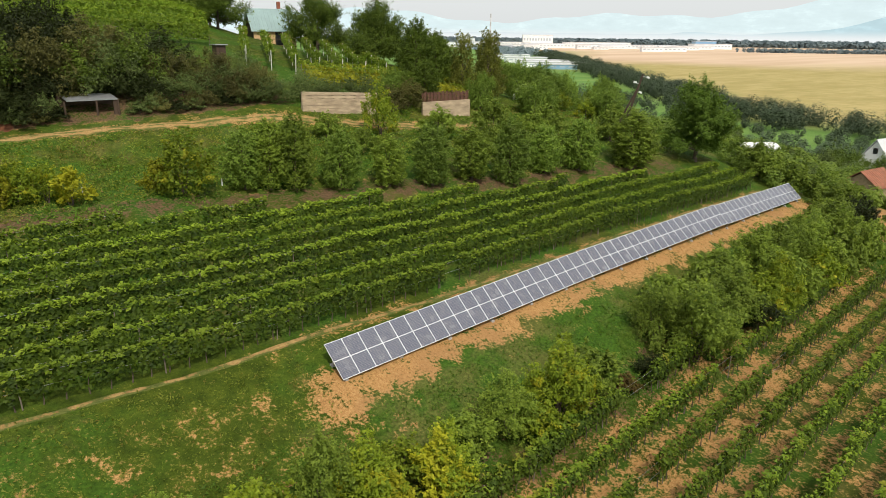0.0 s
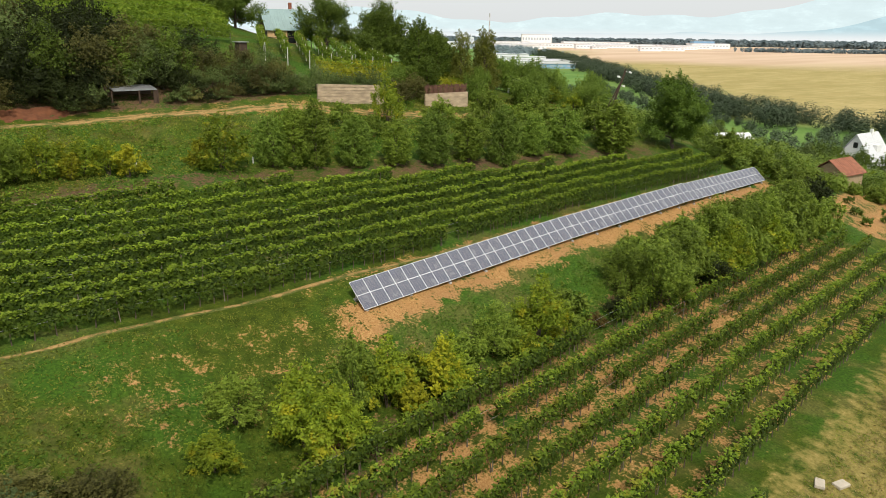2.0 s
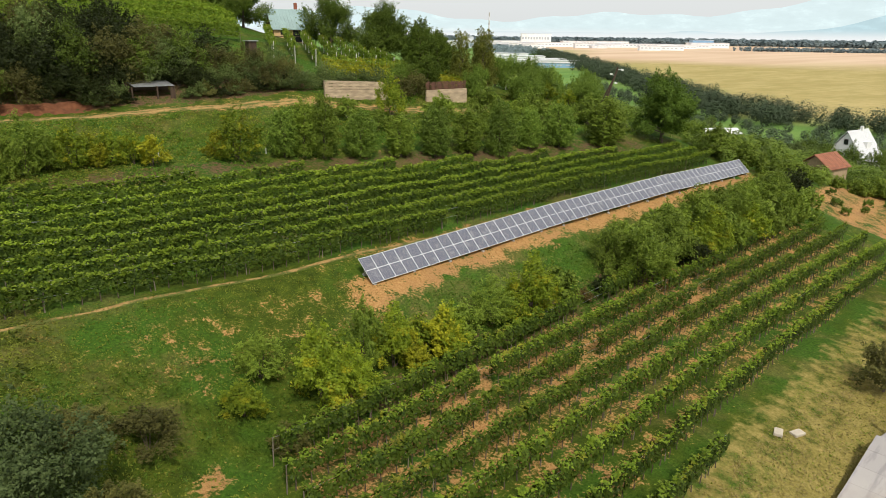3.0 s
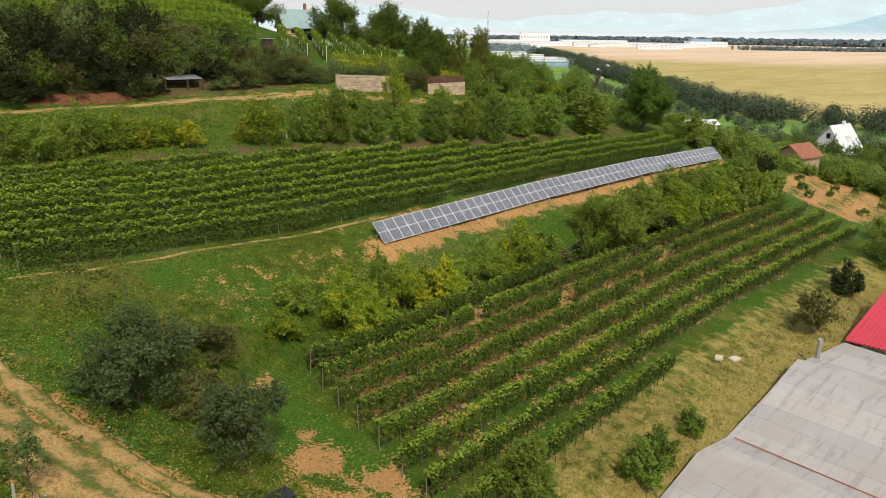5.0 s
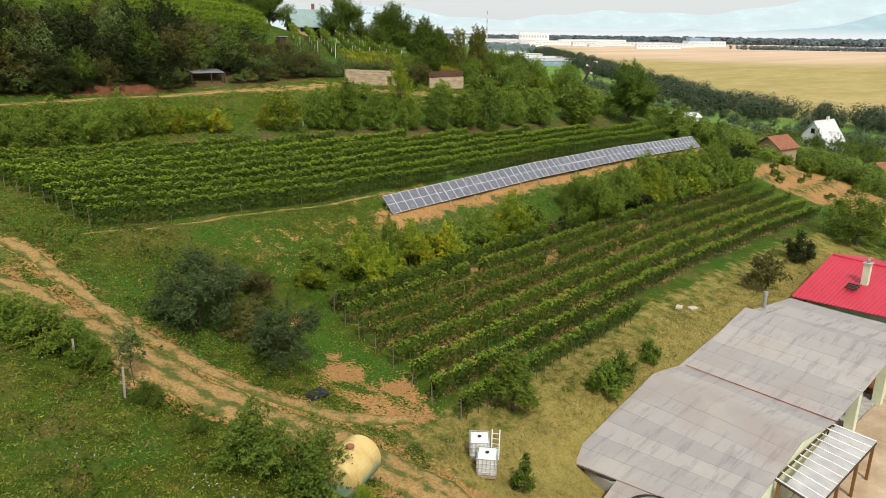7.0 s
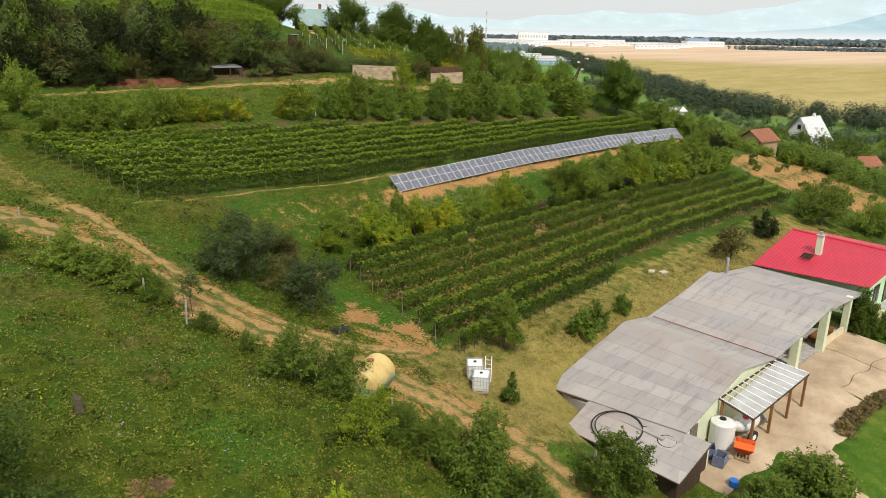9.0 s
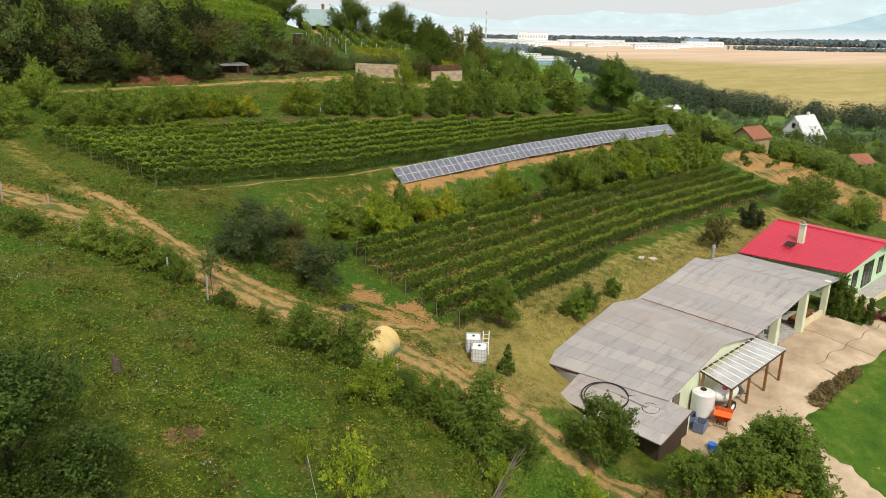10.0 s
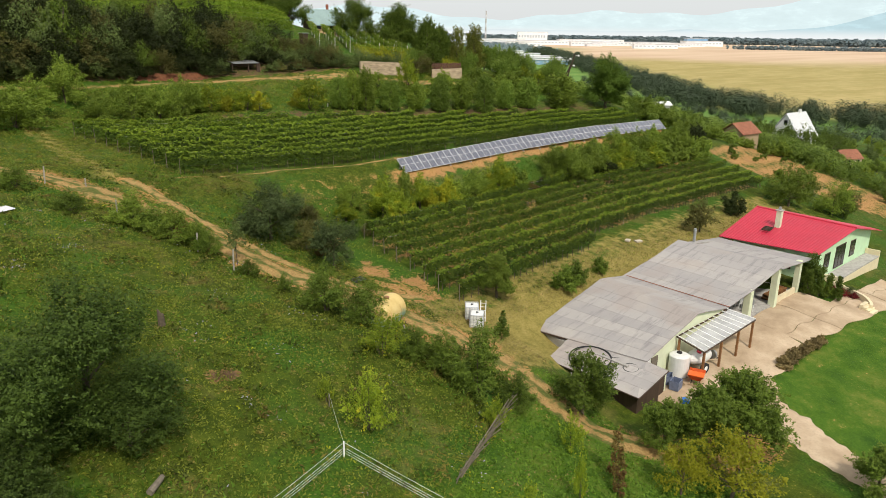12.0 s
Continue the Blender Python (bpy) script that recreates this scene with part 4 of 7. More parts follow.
gable("wall", -39.35, -39.05, [(-8.3, -4.06), (-1.5, -2.3), (3.6, -3.12)], FLOOR_Z - 1.0, LIME_WALL)
gable("wall", -30.3, -30.0, [(-10.0, -4.0), (-0.8, -2.28), (3.0, -2.8), (13.6, -1.48), (20.0, -2.35)], FLOOR_Z - 0.6, GREY_WALL)
in_barn("wall", (-10.1, -38.9, FLOOR_Z - 1.0), (-9.8, -30.4, -4.15), GREY_WALL)
in_barn("wall", (3.3, -39.0, FLOOR_Z - 0.4), (3.6, -30.4, -3.2), LIME_WALL)
in_barn("floor_slab", (3.7, -39.2, FLOOR_Z - 0.4), (20.2, -30.4, FLOOR_Z + 0.02), CONCRETE)
in_barn("pillar", (8.35, -39.5, FLOOR_Z - 0.3), (8.95, -38.9, -2.52), LIME_WALL, 0.02)
in_barn("pillar", (13.9, -39.5, FLOOR_Z - 0.3), (14.5, -38.9, -1.8), LIME_WALL, 0.02)
in_barn("pillar", (19.4, -39.4, FLOOR_Z - 0.3), (19.9, -38.9, -2.3), LIME_WALL, 0.02)
in_barn("low_wall", (14.6, -39.3, FLOOR_Z - 0.2), (19.3, -39.05, FLOOR_Z + 0.5), CREAM_WALL)
for x in (6.0, 11.3, 17.0):
    in_barn("beam", (x - 0.1, -39.3, -3.25 if x < 8 else (-2.55 if x < 14 else -2.55)), (x + 0.1, -30.3, -3.02 if x < 8 else (-2.33 if x < 14 else -2.36)), DARK_WOOD)
in_barn("door", (-7.6, -39.42, FLOOR_Z - 0.4), (-6.7, -39.36, -4.15), WOOD_POST, 0.01, "grey plank door")
in_barn("window", (-8.15, -39.42, -4.9), (-7.75, -39.36, -4.25), WHITE_PAINT, 0.01, "white window panel")
part("valley_gutter", rod(bmesh.new(), B_INV @ Vector((3.15, -30.0, -2.52)), B_INV @ Vector((3.95, -39.7, -2.97)), 0.035, sides=8), RUST, barn, "brown valley gutter")
part("fascia", rod(bmesh.new(), B_INV @ Vector((-10.55, -30.3, -3.98)), B_INV @ Vector((-9.95, -33.2, -3.99)), 0.06, sides=6), DARK_WOOD, barn, "dark eaves board")

annex = thing("annex", pose(-10, -38, -6.6), "low lean-to annex with a flat grey sheet roof", "shed")
A_INV = annex.matrix_world.inverted()
sheet_rows((-13.05, -33.8, -4.5), (-12.4, -41.3, -4.9), (-9.85, -33.3, -4.0), (-8.5, -39.5, -4.02), 4, annex)
sheet_rows((-12.4, -41.3, -4.9), (-12.38, -41.42, -4.91), (-8.5, -39.5, -4.02), (-7.25, -40.7, -4.78), 4, annex)
for name, lo, hi, mat, lab in (("wall", (-12.0, -41.1, -7.0), (-11.7, -34.3, -4.85), DARK_WOOD, ""), ("wall", (-11.7, -41.0, -7.0), (-8.95, -40.78, -4.96), DARK_WOOD, "dark plank wall"), ("door", (-8.9, -40.72, -6.8), (-7.75, -40.6, -4.98), DARK_WOOD, "dark wooden door"), ("corner_post", (-7.7, -40.68, -6.9), (-7.48, -40.45, -4.92), LIME_WALL, "pale green corner post"), ("wall", (-11.7, -34.4, -6.6), (-9.6, -34.15, -4.6), GREY_WALL, "")):
    part(name, box(bmesh.new(), A_INV @ Vector(lo), A_INV @ Vector(hi), 0.015), mat, annex, lab)
bm = bmesh.new()
for p, q in (((-13.05, -33.8, -4.53), (-12.38, -41.42, -4.95)), ((-12.38, -41.42, -4.95), (-7.25, -40.7, -4.83))):
    rod(bm, A_INV @ Vector(p), A_INV @ Vector(q), 0.05, sides=6)
part("edge_trim", bm, DARK_WOOD, annex, "dark roof edge")


def ring(bm, centre, r, thick, tilt=None, squash=1.0, sides=40):
    pts = []
    for k in range(sides + 1):
        a = 2 * math.pi * k / sides
        p = Vector((r * math.cos(a), r * squash * math.sin(a), 0))
        pts.append(Vector(centre) + (tilt @ p if tilt else p))
    for p, q in zip(pts[:-1], pts[1:]):
        rod(bm, p, q, thick, sides=6)
    return bm


hose = thing("hose_coil", pose(-10.9, -36.2, -4.30), "coil of thick black hose lying on the annex roof", "hose")
tilt = Matrix.Rotation(radians(4.5), 3, "X") @ Matrix.Rotation(radians(-8.5), 3, "Y")
bm = ring(bmesh.new(), (0.0, 0.0, 0.08), 1.55, 0.045, tilt)
ring(bm, (0.12, -0.06, 0.10), 1.48, 0.035, tilt, 0.97)
rod(bm, (1.15, -1.0, 0.12), (2.1, -2.4, 0.16), 0.04, sides=6)
part("coil", bm, BLACK_PIPE, hose)
part("loose_end", ring(bmesh.new(), (1.0, -2.9, 0.02), 0.55, 0.03, tilt), BLACK_PIPE, hose)

flue = thing("flue_pipe", pose(16.4, -29.5, -2.6), "shiny steel flue pipe behind the barn roof", "flue")
part("pipe", rod(bmesh.new(), (0, 0, -0.8), (0, 0, 1.9), 0.15, sides=14), STEEL, flue)
part("cap", rod(bmesh.new(), (0, 0, 1.92), (0, 0, 2.12), 0.2, 0.16, 14), STEEL, flue)

# ---- glazed lean-to in front of the barn ----
leanto = thing("lean_to", pose(0, -40.6, -6.0), "timber lean-to with a white ribbed translucent roof", "lean-to")
L_INV = leanto.matrix_world.inverted()
poly = Shader("ribbed_polycarbonate", rough=0.35, spec=0.5)
poly.colour(poly.ramp(poly.noise(1.2, 4), [(0.3, (0.42, 0.42, 0.41)), (0.7, (0.58, 0.58, 0.57))]))
poly.b.inputs["Alpha"].default_value = 0.68
TL, TR, BR, BL = Vector((-4.2, -39.45, -3.28)), Vector((3.7, -39.5, -3.12)), Vector((4.2, -41.85, -3.45)), Vector((-3.9, -41.65, -3.95))
part("roof_pane", sheet(bmesh.new(), [[L_INV @ TL.lerp(BL, 0.24), L_INV @ BL], [L_INV @ TR.lerp(BR, 0.08), L_INV @ BR]], 0.02), poly.mat, leanto, "cloudy translucent roof")
for k in range(11):
    f = k / 10
    bm = bmesh.new()
    p, q = TL.lerp(TR, f), BL.lerp(BR, f)
    rod(bm, L_INV @ (p + Vector((0, 0, 0.035))), L_INV @ (q + Vector((0, 0, 0.035))), 0.04, sides=6)
    part("rib", bm, WHITE_PAINT, leanto, "white rib")
for p, q in ((BL, BR), (TL, TR), (TL, BL), (TR, BR)):
    part("beam", rod(bmesh.new(), L_INV @ (p - Vector((0, 0, 0.1))), L_INV @ (q - Vector((0, 0, 0.1))), 0.06, sides=6), DARK_WOOD, leanto)
for x, y, zt in ((-3.75, -41.6, -4.0), (-1.2, -41.68, -3.85), (1.6, -41.72, -3.7), (4.0, -41.78, -3.55), (-4.1, -39.65, -3.42)):
    part("post", box(bmesh.new(), L_INV @ Vector((x - 0.08, y - 0.08, z_at(x, y) - 0.1)), L_INV @ Vector((x + 0.08, y + 0.08, zt)), 0.012), ORANGE_WOOD, leanto)


# ---- farm things in the yard ----
def yard_pose(x, y, turn=0.0, up=0.06):
    return pose(x, y, z_at(x, y) + up, 0, 0, turn)


tank = thing("water_tank", yard_pose(-4.75, -40.15), "upright off-white plastic water tank beside the barn wall", "tank")
bm = bmesh.new()
rod(bm, (0, 0, 0.02), (0, 0, 1.62), 0.78, 0.78, 28)
rod(bm, (0, 0, 1.62), (0, 0, 1.74), 0.78, 0.55, 28)
part("body", bm, WHITE_PLASTIC, tank)
part("lid", rod(bmesh.new(), (0.1, 0.1, 1.74), (0.1, 0.1, 1.82), 0.22, 0.2, 16), BLACK_PIPE, tank, "black lid")

sprayer = thing("sprayer_trailer", yard_pose(-2.7, -40.7, -8), "white trailer sprayer with a round tank and black wheels", "sprayer")
bm = bmesh.new()
bmesh.ops.create_uvsphere(bm, u_segments=24, v_segments=14, radius=1.0, matrix=Matrix.LocRotScale((0, 0, 1.05), None, (1.35, 0.68, 0.62)))
part("tank", bm, WHITE_PLASTIC, sprayer)
for x in (-0.45, 0.15):
    part("cap", rod(bmesh.new(), (x, -0.25, 1.58), (x, -0.28, 1.68), 0.2, 0.18, 14), RED_TIN, sprayer, "dark red cap")
part("axle", rod(bmesh.new(), (-0.3, -0.8, 0.4), (-0.3, 0.8, 0.4), 0.05), STEEL, sprayer)
part("drawbar", rod(bmesh.new(), (0.9, 0, 0.6), (2.3, -0.25, 0.35), 0.05), BLACK_PIPE, sprayer)
for y in (-0.82, 0.82):
    w = part("wheel", rod(bmesh.new(), (-0.3, y - 0.12, 0.4), (-0.3, y + 0.12, 0.4), 0.42, 0.42, 24), RUBBER, sprayer, "black tyre")
    part("rim", rod(bmesh.new(), (-0.3, y - 0.135, 0.4), (-0.3, y + 0.135, 0.4), 0.2, 0.2, 18), WHITE_PAINT, w, "white rim")
bm = bmesh.new()
rod(bm, (1.5, -0.2, 0.85), (1.65, -0.22, 0.85), 0.36, 0.36, 20)
part("fan", bm, STEEL, sprayer, "grey fan housing")


def pallet(m, label, group="pallets"):
    p = thing("pallet", m, label, "pallet", group)
    for y in (-0.4, -0.2, 0.0, 0.2, 0.4):
        part("board", box(bmesh.new(), (-0.6, y - 0.05, 0.12), (0.6, y + 0.05, 0.145)), PALLET_WOOD, p)
    for x in (-0.52, 0, 0.52):
        part("runner", box(bmesh.new(), (x - 0.05, -0.45, 0.0), (x + 0.05, 0.45, 0.118)), PALLET_WOOD, p)
    return p


pallet(yard_pose(-4.9, -41.75, 20), "pale wooden pallet under the orange spreader")
pallet(yard_pose(-5.9, -40.7, 55), "weathered wooden pallet beside the water tank")
spreader = thing("spreader", yard_pose(-4.9, -41.75, 20, 0.21), "bright orange hopper spreader on a pallet", "spreader")
bm = bmesh.new()
for z0, z1, a, b in ((0.25, 0.75, 0.28, 0.58),):
    v = [bm.verts.new((sx * w * 1.25, sy * w, z)) for z, w in ((z0, a), (z1, b)) for sx, sy in ((-1, -1), (1, -1), (1, 1), (-1, 1))]
    for i in range(4):
        bm.faces.new((v[i], v[(i + 1) % 4], v[4 + (i + 1) % 4], v[4 + i]))
    bm.faces.new(v[:4][::-1])
    bmesh.ops.solidify(bm, geom=bm.faces[:], thickness=0.03)
part("hopper", bm, ORANGE_PAINT, spreader)
part("cover", box(bmesh.new(), (-0.72, -0.58, 0.74), (0.1, 0.58, 0.80), 0.02), ORANGE_PAINT, spreader)
for x, y in ((-0.35, -0.3), (0.35, -0.3), (-0.35, 0.3), (0.35, 0.3)):
    part("leg", rod(bmesh.new(), (x, y, 0), (x * 0.9, y * 0.9, 0.4), 0.03), BLACK_PIPE, spreader)

bin_ = thing("crate", yard_pose(-6.7, -41.1, 10), "grey-blue plastic crate beside the annex door", "crate", "crates by the annex")
bm = bmesh.new()
for lo, hi in (((-0.45, -0.35, 0), (0.45, 0.35, 0.05)), ((-0.45, -0.35, 0.05), (-0.41, 0.35, 0.7)), ((0.41, -0.35, 0.05), (0.45, 0.35, 0.7)), ((-0.41, -0.35, 0.05), (0.41, -0.31, 0.7)), ((-0.41, 0.31, 0.05), (0.41, 0.35, 0.7))):
    box(bm, lo, hi)
part("shell", bm, plain("grey_blue_plastic", (0.16, 0.19, 0.28), 0.5), bin_)
copy_thing(bin_, yard_pose(-6.4, -40.2, 30))
for x, y, tint, label in ((-7.9, -42.6, BLUE_PLASTIC, "bright blue plastic barrel lying by the annex"), (-9.2, -43.4, BLUE_PLASTIC, "blue plastic lid on the ground")):
    b = thing("barrel", yard_pose(x, y), label, "barrel")
    part("body", rod(bmesh.new(), (0, 0, 0), (0, 0, 0.42 if x > -8 else 0.16), 0.26, 0.28, 16), tint, b)
board = thing("white_box", yard_pose(-8.6, -44.2, 25), "white plastic box standing in the grass", "box")
part("body", box(bmesh.new(), (-0.5, -0.35, 0), (0.5, 0.35, 0.35), 0.04), WHITE_PLASTIC, board)

# garden furniture and machines under the open barn roof
seat_set = thing("garden_table", pose(11.3, -38.3, FLOOR_Z + 0.02, 0, 0, 20), "small grey garden table with white legs in the open barn", "table")
part("tabletop", box(bmesh.new(), (-0.6, -0.4, 0.7), (0.6, 0.4, 0.74), 0.015), STEEL, seat_set)
for x, y in ((-0.52, -0.33), (0.52, -0.33), (0.52, 0.33), (-0.52, 0.33)):
    part("leg", rod(bmesh.new(), (x, y, 0), (x, y, 0.7), 0.03), WHITE_PAINT, seat_set)
chair = thing("garden_chair", pose(10.3, -38.5, FLOOR_Z + 0.02, 0, 0, 60), "white plastic garden chair in the open barn", "chair", "garden chairs")
part("seat", box(bmesh.new(), (-0.24, -0.24, 0.42), (0.24, 0.24, 0.46), 0.015), WHITE_PLASTIC, chair)
part("backrest", box(bmesh.new(), (-0.24, 0.2, 0.46), (0.24, 0.24, 0.92), 0.015), WHITE_PLASTIC, chair)
for x, y in ((-0.21, -0.21), (0.21, -0.21), (0.21, 0.21), (-0.21, 0.21)):
    part("leg", rod(bmesh.new(), (x, y, 0), (x * 0.95, y * 0.95, 0.42), 0.025), WHITE_PLASTIC, chair)
copy_thing(chair, pose(12.3, -37.9, FLOOR_Z + 0.02, 0, 0, -40))
copy_thing(chair, pose(11.0, -37.4, FLOOR_Z + 0.02, 0, 0, 170))
tiller = thing("garden_tractor", pose(6.6, -37.8, FLOOR_Z + 0.02, 0, 0, 30), "dark red small tractor parked in the open barn", "tractor")
part("bonnet", box(bmesh.new(), (0.1, -0.35, 0.5), (1.1, 0.35, 0.95), 0.06), RED_TIN, tiller)
part("seat", box(bmesh.new(), (-0.7, -0.25, 0.7), (-0.3, 0.25, 0.95), 0.05), RUBBER, tiller)
part("chassis", box(bmesh.new(), (-0.8, -0.2, 0.35), (1.0, 0.2, 0.5), 0.03), RUBBER, tiller)
for x, r in ((-0.5, 0.45), (0.75, 0.3)):
    for y in (-0.5, 0.5):
        part("wheel", rod(bmesh.new(), (x, y - 0.1, r), (x, y + 0.1, r), r, r, 18), RUBBER, tiller)
logs = thing("log_pile", pose(16.8, -38.3, FLOOR_Z + 0.02), "stacked split firewood behind the low wall", "firewood")
rng_l = np.random.default_rng(5)
for k in range(26):
    x, z = -1.9 + 0.3 * (k % 13) + 0.15 * (k // 13), 0.14 + 0.25 * (k // 13)
    part("log", rod(bmesh.new(), (x, -0.4, z), (x + rng_l.uniform(-0.04, 0.04), 0.4, z), 0.13, 0.12, 7), ORANGE_WOOD, logs)

# ---- the red-roofed house ----
house = thing("house", pose(32, -34, FLOOR_Z), "mint-green house with a bright red tin roof", "house")
H_INV = house.matrix_world.inverted()


def in_house(name, lo, hi, material, bevel=0.0, label="", parent=None):
    return part(name, box(bmesh.new(), H_INV @ Vector(lo), H_INV @ Vector(hi), bevel), material, parent or house, label)


def tin_slope(a0, a1, b0, b1, count):
    """Standing-seam sheets side by side, seams running from edge a up to edge b."""
    a0, a1, b0, b1 = (Vector(p) for p in (a0, a1, b0, b1))
    for k in range(count):
        f, g = k / count, (k + 1) / count
        bm = bmesh.new()
        p, q, r, s = a0.lerp(a1, f), a0.lerp(a1, g), b0.lerp(b1, g), b0.lerp(b1, f)
        sheet(bm, [[H_INV @ p, H_INV @ s], [H_INV @ q, H_INV @ r]], 0.05)
        up = Vector((0, 0, 0.05))
        rod(bm, H_INV @ (p + up * 0.8), H_INV @ (s + up * 0.8), 0.05, sides=4)
        part("roof_sheet", bm, RED_TIN, house)


EW0, EW1, RG0, RG1, EE0, EE1 = (22.6, -29.3, -2.5), (24.4, -39.3, -2.62), (31.6, -29.2, -0.55), (33.6, -39.7, -1.35), (40.6, -29.4, -2.6), (42.6, -39.9, -3.2)
tin_slope(EW0, EW1, RG0, RG1, 32)
tin_slope(EE0, EE1, RG0, RG1, 26)
part("ridge_cap", rod(bmesh.new(), H_INV @ (Vector(RG0) + Vector((0, 0, 0.06))), H_INV @ (Vector(RG1) + Vector((0, 0, 0.06))), 0.11, sides=8), RED_TIN, house)
bm = bmesh.new()
prof = ((25.2, -2.62), (33.4, -1.55), (41.6, -3.1))
rows_ = [[bm.verts.new(H_INV @ Vector((x, y, z))) for x, z in prof] for y in (-39.0, -38.7)]
lows = [[bm.verts.new(H_INV @ Vector((x, y, -7.6))) for x, _ in prof] for y in (-39.0, -38.7)]
for i in range(2):
    bm.faces.new((lows[0][i], lows[0][i + 1], rows_[0][i + 1], rows_[0][i]))
    bm.faces.new((lows[1][i + 1], lows[1][i], rows_[1][i], rows_[1][i + 1]))
    bm.faces.new((rows_[0][i], rows_[0][i + 1], rows_[1][i + 1], rows_[1][i]))
for i in (0, 2):
    bm.faces.new((lows[0][i], rows_[0][i], rows_[1][i], lows[1][i]))
bmesh.ops.recalc_face_normals(bm, faces=bm.faces[:])
part("wall", bm, GREEN_WALL, house)
in_house("wall", (25.2, -38.7, -7.4), (25.5, -29.8, -2.75), GREEN_WALL)
in_house("wall", (41.3, -38.7, -8), (41.6, -29.8, -3.2), GREEN_WALL)
in_house("wall", (25.5, -30.1, -7.0), (41.3, -29.8, -2.7), GREEN_WALL)
for x0, x1, z0, z1 in ((27.0, 28.6, -5.0, -3.2), (30.2, 33.2, -5.6, -3.0), (34.8, 36.4, -5.1, -3.2)):
    win = in_house("window", (x0, -39.06, z0), (x1, -39.02, z1), DARK_WOOD, 0.01, "dark brown window frame")
    for k in range(2 if x1 - x0 < 2 else 3):
        w = (x1 - x0) / (2 if x1 - x0 < 2 else 3)
        in_house("pane", (x0 + k * w + 0.09, -39.085, z0 + 0.09), (x0 + (k + 1) * w - 0.09, -39.062, z1 - 0.09), DARK_GLASS, 0, "dark glass", win)
in_house("balcony_floor", (28.0, -40.6, -6.0), (40.5, -39.05, -5.8), CONCRETE, 0.02, "grey balcony slab")
in_house("balcony_wall", (28.0, -40.6, -7.6), (40.5, -40.3, -5.95), CREAM_WALL, 0.02, "cream parapet")
in_house("balcony_wall", (27.7, -40.6, -7.2), (28.0, -39.05, -5.6), CREAM_WALL, 0.02, "cream parapet")
in_house("balcony_wall", (40.5, -40.6, -8.2), (40.8, -39.05, -5.2), CREAM_WALL, 0.02, "cream parapet")
chim = in_house("chimney", (28.0, -33.5, -2.4), (28.55, -32.95, 0.3), LIME_WALL, 0.02, "pale plastered chimney")
in_house("chimney_cap", (27.9, -33.6, 0.3), (28.65, -32.85, 0.38), CONCRETE, 0.01, "", chim)
part("chimney_pot", rod(bmesh.new(), H_INV @ Vector((28.27, -33.22, 0.38)), H_INV @ Vector((28.27, -33.22, 0.7)), 0.16, 0.16, 12), STEEL, chim, "steel pot")
for k in range(4):
    in_house("roof_step", (26.1 + 0.28 * k, -33.3, -1.72 + 0.062 * k), (26.25 + 0.28 * k, -32.3, -1.62 + 0.062 * k), DARK_WOOD, 0, "dark roof step")

# steps, curved wall and red bed beside the house
bed = thing("garden_wall", pose(23.5, -43.2, -6.8), "curved low garden wall of cream stone beside the steps", "wall")
G_INV = bed.matrix_world.inverted()
pts = [Vector((22.2 + 3.2 * math.sin(a), -45.4 + 5.0 * (1 - math.cos(a)) * 0.9, 0)) for a in np.linspace(0.1, 1.6, 9)]
for p, q in zip(pts[:-1], pts[1:]):
    bm = bmesh.new()
    zp, zq = z_at(p.x, p.y), z_at(q.x, q.y)
    d = (q - p).normalized().cross(Vector((0, 0, 1))) * 0.14
    sheet(bm, [[G_INV @ (p + d + Vector((0, 0, zp + 0.65))), G_INV @ (p - d + Vector((0, 0, zp + 0.65)))], [G_INV @ (q + d + Vector((0, 0, zq + 0.7))), G_INV @ (q - d + Vector((0, 0, zq + 0.7)))]], 1.0)
    part("stone", bm, CREAM_WALL, bed)
steps = thing("garden_steps", pose(21.6, -45.2, -6.6), "pale stone garden steps at the end of the wall", "steps")
for k in range(4):
    part("step", box(bmesh.new(), (0.0 + 0.1 * k, -0.7 + 0.34 * k, -0.6), (1.4 + 0.1 * k, -0.34 + 0.34 * k, 0.16 * (k + 1)), 0.02), CREAM_WALL, steps)

# dry clipped hedge along the lawn
for k, (x, y) in enumerate(((3.4, -44.9), (4.6, -44.85), (5.8, -44.85), (7.0, -44.9), (8.1, -44.95), (9.2, -45.05), (10.2, -45.1))):
    if k == 0:
        tuft = make_plant("ornamental_grass", "rounded tuft of dry ornamental grass along the lawn", "grass tuft", "tufts along the lawn", 90, 0.95, 0.72, 0.05, 1300, 0.12, HAY_TUFT, "shrub")
        put(tuft, x, y)
    else:
        again(tuft, x, y, 40 * k, 0.85 + 0.05 * (k % 3))

# ---- trees and shrubs, each standing on the land ----
def stand(proto, spots, label="", base=(1.0, 1.0)):
    """Copies of a plant: rows of x, y, height, half width. The first row moves the plant itself."""
    rng = np.random.default_rng(int(abs(spots[0][0]) * 10) + len(spots))
    h0, r0 = base
    for n, (x, y, h, r) in enumerate(spots):
        ob = proto if n == 0 and not proto.get("placed") else copy_thing(proto, Matrix())
        proto["placed"] = 1
        put(ob, x, y, rng.uniform(0, 360), 1.0 * r / r0, (1.03 * h / h0) / (1.0 * r / r0))
        if label:
            ob["label"] = label


def plant(kind, label, group, seed, leaves, leaf, material, spots, shape="round", trunk=0.2, category="tree"):
    h, r = spots[0][2], spots[0][3]
    ob = make_plant(kind, label, category, group, seed, h, r * 0.92, h * trunk, leaves, leaf, material, shape)
    stand(ob, spots, base=(h, r))
    return ob


